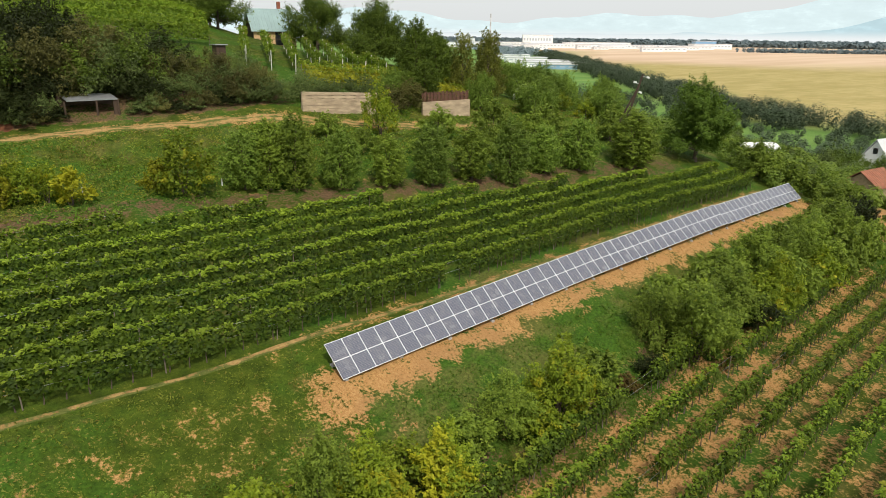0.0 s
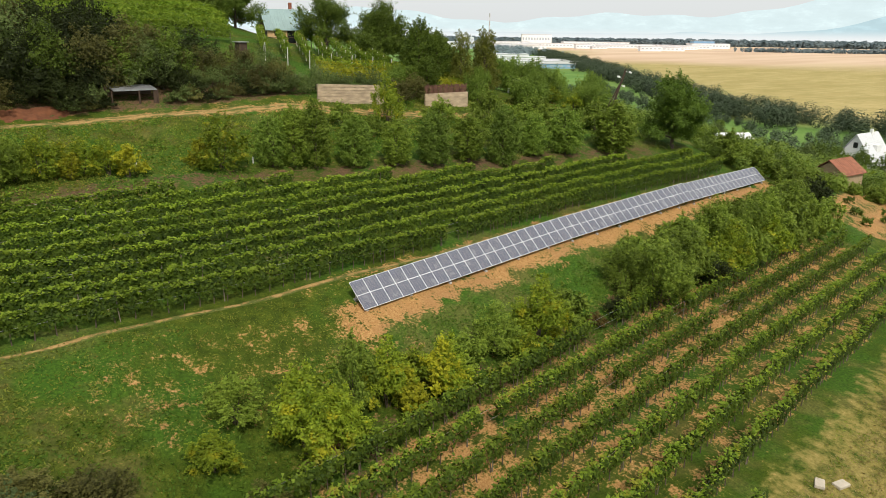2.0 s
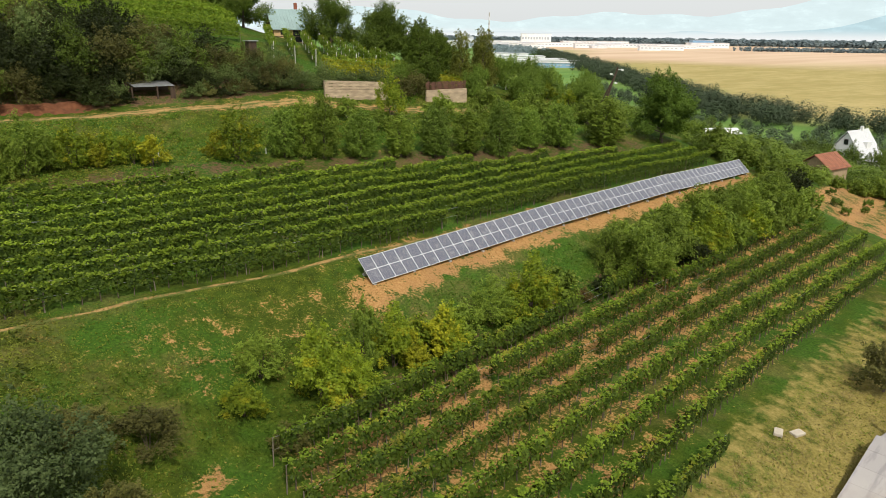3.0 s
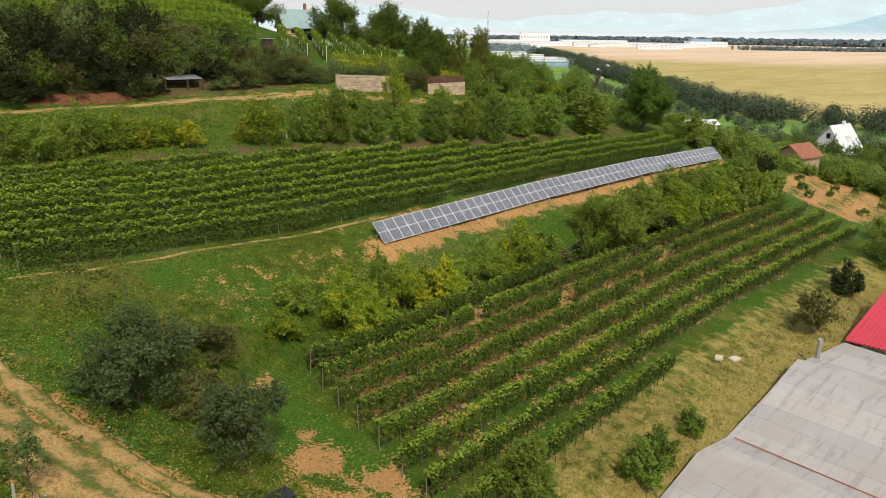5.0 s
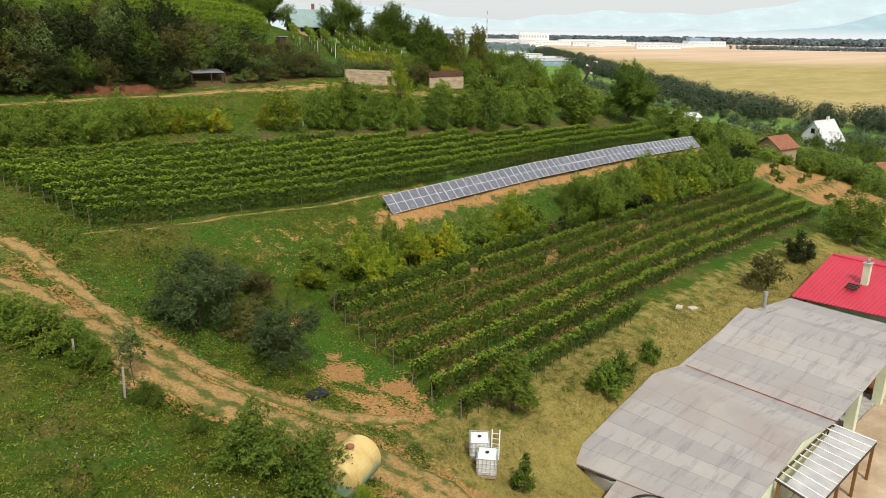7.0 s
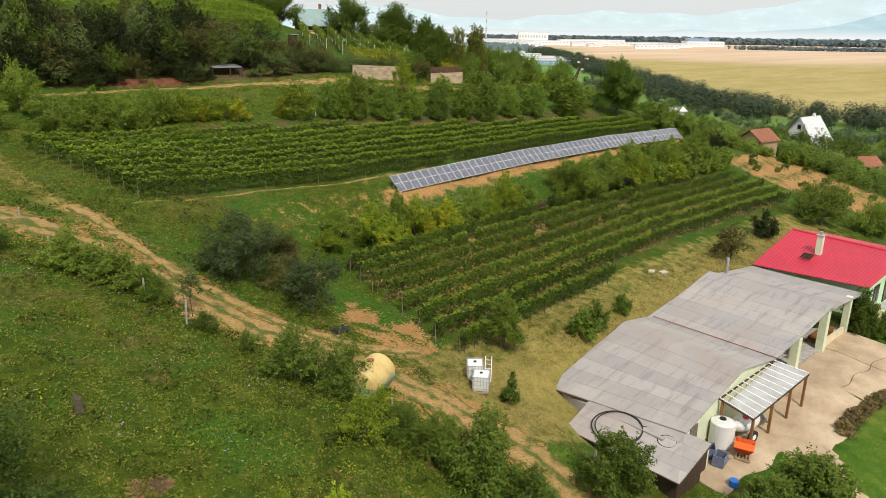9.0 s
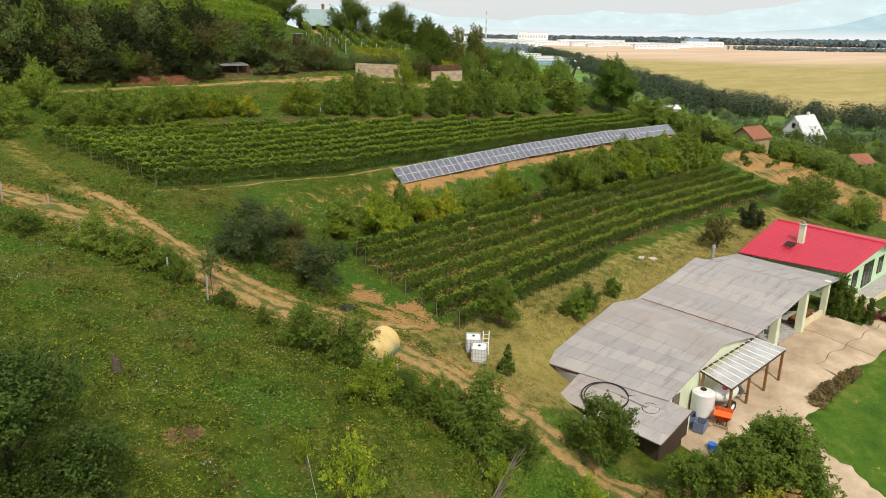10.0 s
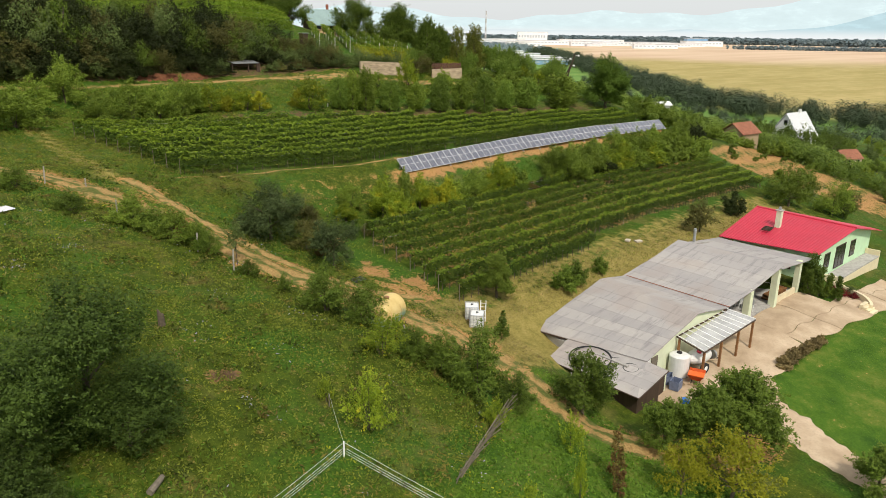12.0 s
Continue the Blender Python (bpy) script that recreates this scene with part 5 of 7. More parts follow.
# orchard row on the bank above the upper vines
plant("orchard_tree", "dense green orchard tree on the bank", "orchard row on the bank", 11, 6400, 0.135, ORCHARD_LEAF,
      ((7.2, 21.6, 4.5, 1.8), (14.5, 19.2, 4.5, 1.9), (22.4, 17.0, 5.2, 2.0), (30.5, 15.2, 5.8, 2.0), (39.9, 14.5, 5.1, 2.2), (35.5, 15.4, 4.6, 2.0)), "egg", 0.05)
plant("orchard_tree", "slender mid-green orchard tree on the bank", "orchard row on the bank", 12, 6400, 0.135, MID_LEAF,
      ((9.1, 21.1, 5.4, 1.6), (10.9, 20.3, 6.0, 1.7), (18.5, 18.0, 4.3, 1.7), (27.0, 16.8, 4.8, 2.0), (47.5, 13.3, 6.0, 2.8)), "egg", 0.05)
plant("shrub", "low green shrub below the orchard trees", "shrubs on the bank", 13, 1630, 0.173, MID_LEAF,
      ((12.6, 24.5, 2.4, 1.7), (17.0, 23.2, 2.6, 1.7), (21.0, 25.0, 2.2, 1.6), (26.0, 21.6, 2.6, 1.8), (33.0, 20.6, 2.8, 1.9), (43.5, 18.0, 3.0, 2.1), (51.6, 14.6, 3.2, 2.2), (37.7, 24.6, 3.8, 2.2), (31.0, 25.6, 3.0, 2.2), (41.0, 21.6, 3.2, 2.2), (46.0, 24.0, 3.2, 2.4), (53.0, 20.0, 3.6, 2.6), (14.6, 27.6, 2.4, 1.8), (19.5, 28.6, 2.2, 1.7)), "shrub", 0.05, "shrub")
plant("shrub", "yellow-green shrub on the grassy bank", "shrubs on the bank", 14, 2382, 0.191, LIME_LEAF,
      ((2.7, 22.4, 4.4, 2.5), (25.3, 28.0, 4.9, 2.1), (-10.2, 26.0, 3.4, 2.0), (-7.4, 25.4, 3.0, 1.8), (-5.9, 24.3, 2.8, 1.5)), "shrub", 0.05, "shrub")
plant("shrub", "bright yellow shrub on the grassy bank", "shrubs on the bank", 15, 1128, 0.173, YELLOW_LEAF,
      ((-4.7, 23.2, 2.6, 1.5), (1.0, 23.0, 2.4, 1.2), (-8.6, 24.8, 2.0, 1.2), (16.2, 21.6, 2.2, 1.0)), "shrub", 0.05, "shrub")
plant("shrub", "green bushy shrub on the bank", "shrubs on the bank", 16, 4200, 0.15, MID_LEAF,
      ((-20.5, 25.6, 4.2, 2.6), (-17.4, 25.1, 3.8, 2.3), (-14.0, 25.7, 4.5, 2.3), (-26.3, 30.9, 5.2, 2.8), (-33.8, 22.4, 4.2, 3.2), (-31.0, 26.5, 4.4, 2.6), (-24.5, 25.0, 3.0, 2.2), (-38.5, 20.0, 4.6, 3.4), (-12.0, 26.4, 3.0, 1.9), (-40.5, 13.0, 3.4, 2.4), (-44.0, 16.0, 5.0, 3.2)), "shrub", 0.05, "shrub")
plant("walnut_tree", "broad dark green walnut tree beyond the vine rows", "", 17, 17000, 0.2, WALNUT_LEAF, ((59.6, 12.6, 8.8, 4.5),), "round", 0.02)
# trees round the upper house and above the walls
plant("tree", "dense round dark green tree beside the cottage", "trees on the upper slope", 18, 20000, 0.19, TREE_LEAF,
      ((44.9, 69.2, 8.2, 5.4), (47.4, 57.7, 8.6, 5.0), (30.5, 72.8, 6.2, 4.8), (52.0, 64.0, 6.6, 4.4), (53.0, 55.0, 6.0, 4.2)), "round", 0.05)
plant("tree", "dark green tree above the retaining wall", "trees on the upper slope", 60, 9000, 0.17, TREE_LEAF,
      ((40.3, 40.0, 8.4, 2.6), (43.4, 39.9, 7.3, 2.3), (38.6, 36.6, 4.6, 2.2), (46.4, 44.0, 6.6, 3.0), (50.0, 48.0, 6.2, 3.2), (36.2, 37.2, 3.2, 2.0)), "egg", 0.14)
plant("tree", "leafy green tree on the slope beyond the walls", "trees on the upper slope", 61, 7000, 0.18, ORCHARD_LEAF,
      ((61.1, 37.1, 5.4, 3.7), (59.6, 39.9, 5.2, 3.0), (69.9, 33.7, 6.0, 3.0), (65.4, 36.4, 5.0, 2.7), (44.6, 33.2, 4.3, 2.1), (33.4, 36.0, 3.6, 2.3), (55.0, 32.5, 4.6, 2.8), (58.0, 44.0, 5.0, 3.4), (51.0, 30.0, 4.0, 2.6), (63.0, 28.0, 4.2, 3.0)), "round", 0.08)
plant("tree", "slender olive-green tree with thin top", "trees on the upper slope", 19, 7200, 0.16, OLIVE_LEAF,
      ((48.7, 36.0, 8.8, 2.4), (45.9, 37.8, 7.8, 2.1), (51.5, 39.0, 7.4, 2.4)), "tall", 0.1)
# the dark thicket above the dirt road: overlapping bushes down to the verge
rng_t = np.random.default_rng(31)
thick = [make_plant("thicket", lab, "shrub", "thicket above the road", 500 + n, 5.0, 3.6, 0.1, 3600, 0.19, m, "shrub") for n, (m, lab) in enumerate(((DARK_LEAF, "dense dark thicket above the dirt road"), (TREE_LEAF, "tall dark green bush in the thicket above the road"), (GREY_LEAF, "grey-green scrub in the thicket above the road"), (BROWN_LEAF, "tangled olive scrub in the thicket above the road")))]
low_scrub = [make_plant("scrub_bush", "dry olive scrub on the verge of the dirt road", "shrub", "scrub on the road verge", 520 + n, 1.2, 1.3, 0.03, 900, 0.14, m, "shrub") for n, m in enumerate((BROWN_LEAF, DARK_LEAF, GREY_LEAF))]
spots_t = []
for x in np.arange(-60, 19, 3.1):
    for y, h in ((39.4, 1.7), (41.0, 3.2), (43.6, 5.0), (47.2, 5.4), (51.5, 5.4)):
        hx = x + rng_t.uniform(-1, 1)
        if y > 50 and rng_t.random() < 0.35 or y > 46 and hx > 13 or y < 42.4 and -1.0 < hx < 5.6 or y < 40 and -13.5 < hx < -6.0:
            continue
        grow = 1.35 if hx < -18 else (1.0 if hx < 6 else 0.72)
        spots_t.append((hx, y + rng_t.uniform(-0.7, 0.7), h * grow * rng_t.uniform(0.8, 1.15)))
spots_t += [(float(x), 39.0 - 0.03 * float(x) + rng_t.uniform(-0.4, 0.4), rng_t.uniform(0.7, 1.5)) for x in np.arange(-40, 19, 1.7) if not -14 < x < -5 and not 0.4 < x < 4.6]
spots_t += [(2.6, 44.6, 4.6), (-1.4, 41.6, 3.4), (6.0, 41.6, 3.2), (15.8, 39.4, 2.4), (18.4, 38.2, 2.2), (19.0, 40.5, 2.8), (22.5, 37.6, 2.8), (31.4, 34.0, 2.3), (29.6, 36.4, 2.6), (34.5, 34.6, 2.8), (24.8, 37.6, 2.0)]
for n, (x, y, h) in enumerate(spots_t):
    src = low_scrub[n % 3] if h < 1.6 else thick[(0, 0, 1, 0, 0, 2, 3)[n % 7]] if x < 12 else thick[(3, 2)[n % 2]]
    ob = copy_thing(src, Matrix()) if src.get("placed") else src
    src["placed"] = 1
    put(ob, x, y, rng_t.uniform(0, 360), rng_t.uniform(0.9, 1.15) if h > 3.5 else (0.72 if h > 1.6 else 1.0), 1.0)
    ob.scale.z = h / 4.4 if h > 1.6 else h
# bare dead tree in the thicket
dead = thing("dead_tree", pose(-22.6, 43.4, z_at(-22.6, 43.4)), "bare grey dead tree standing in the thicket", "tree")
bm = bmesh.new()
rod(bm, (0, 0, -0.3), (0.3, 0, 4.6), 0.2, 0.13, 8)
rng_d = np.random.default_rng(5)
for k in range(3):
    a = Vector((0.3, 0, 3.2 + 0.7 * k))
    b = a + Vector((rng_d.uniform(-1.6, 1.6), rng_d.uniform(-0.8, 0.5), rng_d.uniform(2.0, 3.2)))
    rod(bm, a, b, 0.11, 0.05, 6)
    for _ in range(3):
        rod(bm, a.lerp(b, rng_d.uniform(0.4, 0.9)), b + Vector((rng_d.uniform(-1.0, 1.0), rng_d.uniform(-0.6, 0.4), rng_d.uniform(-0.2, 1.2))), 0.05, 0.02, 5)
part("trunk", bm, WOOD_POST, dead)
# skyline trees on the hill
plant("tree", "round-headed dark tree on the hilltop", "hilltop trees", 23, 5200, 0.29, TREE_LEAF,
      ((35.5, 86, 7.5, 4.4), (31, 88, 8.5, 5.0), (25, 92, 8.5, 5.2), (18, 93, 7.6, 5.0), (10, 94, 8, 5.2), (2, 95, 8, 5.4), (-8, 92, 8, 5.4), (-18, 88, 8, 5.4), (-28, 84, 8.5, 5.4), (-38, 78, 8.5, 5.6), (-48, 72, 9, 5.6), (-60, 66, 9, 5.8), (-74, 62, 9, 5.8), (28.5, 84, 5.5, 3.6)), "round", 0.1)
# the bank below the solar panels
plant("shrub", "tall yellow-green shrub on the bank below the panels", "shrubs below the panels", 24, 4600, 0.14, LIME_LEAF,
      ((8.9, -8.2, 4.4, 2.0), (-3.4, -8.1, 3.9, 1.6), (-8.8, -8.8, 4.6, 1.9), (0.6, -8.6, 3.4, 1.6), (-6.9, -9.2, 3.2, 1.5), (-13.0, -8.0, 2.0, 1.3), (33.6, -8.8, 4.6, 2.0)), "shrub", 0.05, "shrub")
plant("shrub", "yellowing shrub on the bank below the panels", "shrubs below the panels", 25, 1881, 0.165, YELLOW_LEAF,
      ((0.0, -8.8, 3.3, 1.4), (-2.6, -9.0, 2.6, 1.1)), "shrub", 0.05, "shrub")
plant("shrub", "full green leafy bush on the bank below the panels", "shrubs below the panels", 26, 5000, 0.145, MID_LEAF,
      ((21.4, -9.1, 5.3, 2.6), (5.5, -7.7, 3.2, 1.6), (20.4, -6.8, 3.8, 2.0), (39.7, -7.2, 4.8, 2.4), (24.5, -8.4, 4.0, 2.2)), "shrub", 0.05, "shrub")
plant("shrub", "green bush on the bank below the panels", "shrubs below the panels", 27, 4600, 0.145, MID_LEAF,
      ((27.1, -8.5, 4.5, 2.2), (-5.2, -7.6, 4.2, 1.5), (-10.9, -5.9, 2.5, 1.5), (35.2, -6.1, 4.6, 2.4), (44.0, -7.0, 5.0, 2.5), (50.6, -6.8, 4.8, 2.5), (30.0, -6.2, 3.6, 2.2), (47.5, -5.0, 3.6, 2.2), (55.5, -5.0, 4.2, 2.4), (40.5, -4.6, 3.0, 1.9)), "shrub", 0.05, "shrub")
plant("shrub", "dark purple-green bush at the end of the bank", "shrubs below the panels", 28, 2758, 0.173, DARK_LEAF,
      ((60.5, -5.6, 4.2, 2.2), (29.5, -9.4, 2.6, 1.6), (17.0, -8.6, 1.4, 1.1)), "shrub", 0.05, "shrub")
plant("shrub", "low reddish dry shrub in the grass", "", 29, 627, 0.13, RED_LEAF, ((14.6, -8.6, 1.0, 0.9), (-20.2, -15.2, 1.3, 1.0), (-31.4, -12.6, 1.6, 1.0)), "shrub", 0.03, "shrub")
plant("shrub", "green scrub filling the bank below the panels", "shrubs below the panels", 54, 1700, 0.2, MID_LEAF,
      ((12.5, -7.6, 2.4, 1.9), (3.2, -7.4, 1.8, 1.5), (23.8, -5.4, 2.8, 2.0), (27.5, -5.8, 3.0, 2.2), (32.0, -5.2, 3.2, 2.3), (37.0, -8.6, 3.6, 2.3), (42.5, -5.2, 3.4, 2.2), (47.5, -8.2, 4.0, 2.4), (53.0, -8.0, 3.6, 2.4), (57.5, -7.6, 3.2, 2.3), (52.0, -4.0, 2.8, 2.0), (58.5, -3.0, 2.8, 2.2), (63.0, -2.0, 3.4, 2.6), (65.5, 3.0, 3.6, 2.8), (68.0, 8.5, 4.2, 3.0)), "shrub", 0.04, "shrub")
plant("shrub", "olive scrub on the bank below the panels", "shrubs below the panels", 55, 1500, 0.2, LIME_LEAF,
      ((25.6, -7.0, 3.0, 1.8), (31.0, -8.4, 3.2, 1.9), (41.8, -8.8, 3.6, 2.0), (-7.6, -7.0, 2.6, 1.6), (-1.0, -7.4, 2.2, 1.5), (6.8, -9.0, 2.2, 1.4)), "shrub", 0.04, "shrub")
# round the track and at the foot of the meadow
plant("apple_tree", "round apple tree with dusty dark leaves", "fruit trees", 30, 9478, 0.122, APPLE_LEAF, ((-23.3, -11.6, 4.8, 3.1),), "round", 0.08)
plant("apple_tree", "leaning apple tree with sparse dark leaves", "fruit trees", 31, 5200, 0.111, APPLE_LEAF, ((-20.8, -17.3, 4.0, 2.3),), "round", 0.25)
plant("shrub", "olive dry shrub in the long grass", "shrubs in the meadow", 32, 3385, 0.096, BROWN_LEAF, ((-21.0, -13.6, 2.6, 1.6), (-18.0, -8.6, 2.0, 1.7), (-20.6, -7.9, 1.7, 1.6), (-12.2, -11.0, 1.4, 1.2)), "shrub", 0.03, "shrub")
plant("sapling", "thin young tree beside the farm track", "saplings", 33, 900, 0.1, GREY_LEAF, ((-29.4, -17.6, 3.4, 0.9),), "round", 0.25)
plant("fruit_tree", "small round fruit tree below the vines", "fruit trees", 34, 7500, 0.10, MID_LEAF, ((-11.0, -26.6, 3.7, 1.6),), "round", 0.16)
plant("shrub", "green shrub on the dry slope behind the barn", "shrubs behind the barn", 35, 3385, 0.115, TREE_LEAF, ((-4.4, -28.6, 2.2, 1.4), (-2.6, -28.4, 2.0, 1.2), (1.4, -28.2, 1.5, 0.9)), "shrub", 0.03, "shrub")
plant("shrub", "small spiky green shrub on the dry slope", "shrubs behind the barn", 36, 526, 0.173, TREE_LEAF, ((-15.9, -31.7, 2.0, 0.8),), "shrub", 0.03, "shrub")
plant("fruit_tree", "thin olive fruit tree beside the red-roofed house", "trees by the house", 37, 1755, 0.173, BROWN_LEAF, ((21.9, -27.2, 3.4, 2.1), (67.9, -28.2, 3.4, 2.2)), "round", 0.2)
plant("shrub", "dark conifer-like bush beside the red-roofed house", "trees by the house", 38, 2508, 0.173, DARK_LEAF, ((34.1, -25.4, 3.1, 1.7),), "shrub", 0.05, "shrub")
plant("tree", "wide olive-green tree below the vineyard", "trees by the house", 39, 5600, 0.19, MID_LEAF, ((51.2, -25.4, 5.8, 4.4), (58.5, -29.0, 4.6, 3.0)), "round", 0.1)
# the hedge along the fence
plant("shrub", "fresh green hedge shrub along the fence", "hedge along the fence", 40, 4062, 0.102, MID_LEAF, ((-34.1, -10.6, 2.3, 2.0), (-32.1, -13.3, 2.3, 2.0)), "shrub", 0.03, "shrub")
plant("shrub", "green hedge shrub along the fence", "hedge along the fence", 41, 4514, 0.109, TREE_LEAF, ((-27.2, -25.7, 3.3, 2.0), (-25.6, -27.8, 3.2, 1.8), (-30.7, -15.5, 1.7, 1.2), (-28.3, -22.2, 1.4, 0.6), (-33.0, -12.0, 1.8, 1.6), (-37.6, -7.8, 1.6, 1.2), (-40.0, -3.0, 1.8, 1.5), (-31.0, -14.6, 2.0, 1.3), (-29.4, -19.2, 1.3, 0.8)), "shrub", 0.03, "shrub")
plant("shrub", "wispy yellow-green shrub in the meadow", "shrubs in the meadow", 42, 1500, 0.115, LIME_LEAF, ((-27.5, -32.2, 2.6, 1.7), (-32.7, -37.8, 3.2, 1.5), (-33.5, -35.1, 1.4, 0.6), (-21.7, -42.7, 2.3, 0.9), (-25.1, -39.7, 1.8, 0.9), (-25.6, -46.2, 2.6, 0.5), (-30.0, -46.5, 2.0, 0.8), (-24.8, -30.4, 1.6, 1.0)), "shrub", 0.03, "shrub")
plant("shrub", "dense dark green bush beside the track", "bushes beside the track", 43, 6319, 0.115, TREE_LEAF, ((-23.8, -37.0, 4.3, 2.0), (-24.4, -34.5, 2.6, 1.4), (-25.2, -32.6, 2.0, 1.2), (-22.0, -38.6, 2.2, 1.3)), "shrub", 0.03, "shrub")
plant("fruit_tree", "round green fruit tree beside the annex", "fruit trees", 44, 8125, 0.115, TREE_LEAF, ((-16.6, -39.8, 4.2, 2.3),), "round", 0.15)
plant("apple_tree", "large spreading apple tree with shiny dark leaves", "fruit trees", 45, 15000, 0.122, SHADE_LEAF, ((-44.4, -33.0, 6.8, 4.2), (-47.6, -34.6, 5.2, 3.6), (-43.6, -35.0, 3.6, 2.6), (-49.2, -37.6, 3.6, 2.8)), "round", 0.02)
plant("willow_shrub", "silver-grey shrub at the edge of the meadow", "", 46, 3610, 0.128, GREY_LEAF, ((-48.6, -37.4, 2.4, 1.7), (-50.0, -40.5, 2.4, 1.8)), "shrub", 0.05, "shrub")
plant("plum_tree", "dark green plum tree beside the yard", "fruit trees", 47, 9883, 0.128, TREE_LEAF, ((-12.6, -46.2, 4.4, 2.5), (-9.6, -47.8, 5.1, 3.0), (-14.6, -44.8, 3.3, 1.7), (-7.6, -55.3, 3.1, 1.9)), "round", 0.15)
plant("plum_tree", "yellowing fruit tree with bare grey branches", "", 48, 2400, 0.14, YELLOW_LEAF, ((-16.0, -50.0, 4.2, 3.0), (-18.6, -48.2, 3.4, 1.7)), "round", 0.12)
plant("creeper", "reddish climbing vine on a tall stake", "creepers on stakes", 49, 627, 0.122, RED_LEAF, ((-21.5, -45.6, 3.4, 0.6), (-22.6, -46.6, 2.6, 0.5)), "tall", 0.02, "climber")
plant("thuja", "narrow dark green thuja beside the steps", "row of thujas", 50, 5200, 0.07, TREE_LEAF, ((19.9, -40.3, 2.7, 0.62), (20.5, -41.1, 2.6, 0.6), (21.1, -41.8, 2.6, 0.6), (21.3, -42.6, 2.6, 0.58)), "tall", 0.02, "conifer")
plant("shrub", "dark green climber beside the house wall", "", 51, 4200, 0.12, TREE_LEAF, ((21.8, -39.8, 3.9, 1.3), (22.8, -38.8, 3.4, 1.0)), "shrub", 0.05, "shrub")
plant("shrub", "dark red leafy plants behind the curved garden wall", "red plants by the wall", 62, 700, 0.1, CRIMSON_LEAF, ((23.0, -41.6, 0.9, 0.7), (23.8, -42.3, 0.8, 0.6), (24.3, -43.2, 0.7, 0.5)), "shrub", 0.03, "shrub")
plant("juniper", "low blue-grey juniper above the steps", "", 52, 877, 0.112, GREY_LEAF, ((25.2, -42.6, 0.9, 1.0),), "shrub", 0.03, "shrub")

# wooded slope to the east, thinning down to the plain
rng_e = np.random.default_rng(77)
slope_protos = [make_plant("tree", "green tree on the wooded slope", "tree", "trees on the eastern slope", 300 + n, 5.0, 2.7, 0.3, 2000, 0.23, m, "round" if n % 2 else "shrub") for n, m in enumerate((TREE_LEAF, LIME_LEAF, MID_LEAF, GREY_LEAF, TREE_LEAF))]
spots = []
while len(spots) < 230:
    x, y = 60 + 270 * rng_e.random() ** 1.9, rng_e.uniform(-75, 150)
    if x < 64 and -20 < y < 16:
        continue
    if 52 < x < 111 and np.interp(x, (52, 62, 74, 80, 112), (-10, -13, -26, -32, -46)) < y < np.interp(x, (62, 75, 90, 100, 112), (-4, 0, 4, 6, 4)):
        continue
    if 76 < x < 86 and 9 < y < 18 or 96 < x < 107 and 0.5 < y < 11 or 183 < x < 206 and 18 < y < 43:
        continue
    if y > 60 and x < 120:
        continue
    if x > 106 and abs(math.degrees(math.atan2(y + 52, x + 42)) - 18.9) < 1.6 and x > 150:
        continue
    if x < 104 and abs(math.degrees(math.atan2(y + 52, x + 42)) - 22.6) < 1.5 and x > 88:
        continue
    near = 2.3 if x < 140 else 4.2
    if any(math.hypot(x - a, y - b) < near for a, b, _ in spots):
        continue
    spots.append((x, y, rng_e.uniform(0.5, 1.0) * (1.0 if x < 150 else 1.3)))
for n, (x, y, k) in enumerate(spots):
    src = slope_protos[n % 5]
    ob = src if n < 5 else copy_thing(src, Matrix())
    put(ob, x, y, rng_e.uniform(0, 360), k, rng_e.uniform(0.8, 1.1))
plant("shrub", "leafy bush on the slope before the houses", "bushes on the eastern slope", 56, 1300, 0.24, MID_LEAF,
      ((97.0, 2.0, 2.0, 1.8), (97.5, 6.6, 1.9, 2.0), (98.0, 10.6, 2.4, 2.2), (101.5, -0.6, 2.6, 2.2), (106.0, -1.5, 3.4, 2.6), (96.0, 13.5, 3.0, 2.4), (78.6, 12.4, 1.9, 1.8), (77.8, 15.0, 2.2, 1.8), (78.4, 18.4, 2.6, 2.2), (84.5, 11.0, 3.0, 2.2), (72.0, 2.5, 2.0, 1.8), (78.0, 3.5, 2.2, 2.0), (86.0, 4.5, 2.2, 2.2), (92.0, 3.2, 2.0, 2.0)), "shrub", 0.05, "shrub")
plant("tree", "round tree before the white house", "trees on the eastern slope", 57, 1500, 0.34, TREE_LEAF,
      ((184.0, 21.0, 8.0, 5.4), (184.0, 27.5, 7.2, 5.0), (185.0, 33.5, 7.6, 5.0), (184.0, 39.5, 8.6, 5.4), (190.0, 15.5, 8.6, 5.6), (176.0, 25.0, 7.4, 5.2), (178.0, 34.0, 7.6, 5.2), (170.0, 18.0, 6.8, 5.0), (206.0, 18.0, 9.0, 5.6), (214.0, 26.0, 9.0, 5.8)), "round", 0.08)
# young trees in the ploughed strip
plant("sapling", "small young tree in the ploughed strip", "young trees in the ploughed strip", 53, 376, 0.173, TREE_LEAF,
      ((72, -6.5, 1.3, 0.9), (79, -8.0, 1.1, 0.7), (87, -6.0, 1.4, 0.9), (75, -14.0, 1.2, 0.9), (91, -12.0, 1.3, 0.9), (83, -16.0, 1.5, 1.1), (97, -6.0, 1.3, 0.9), (88, -22.0, 1.5, 1.1), (98, -18.0, 1.4, 1.0), (103, -9.0, 1.4, 1.0), (94, -28.0, 1.6, 1.2), (80, -3.0, 1.2, 0.8), (68, -9.0, 1.2, 0.9)), "shrub", 0.1)

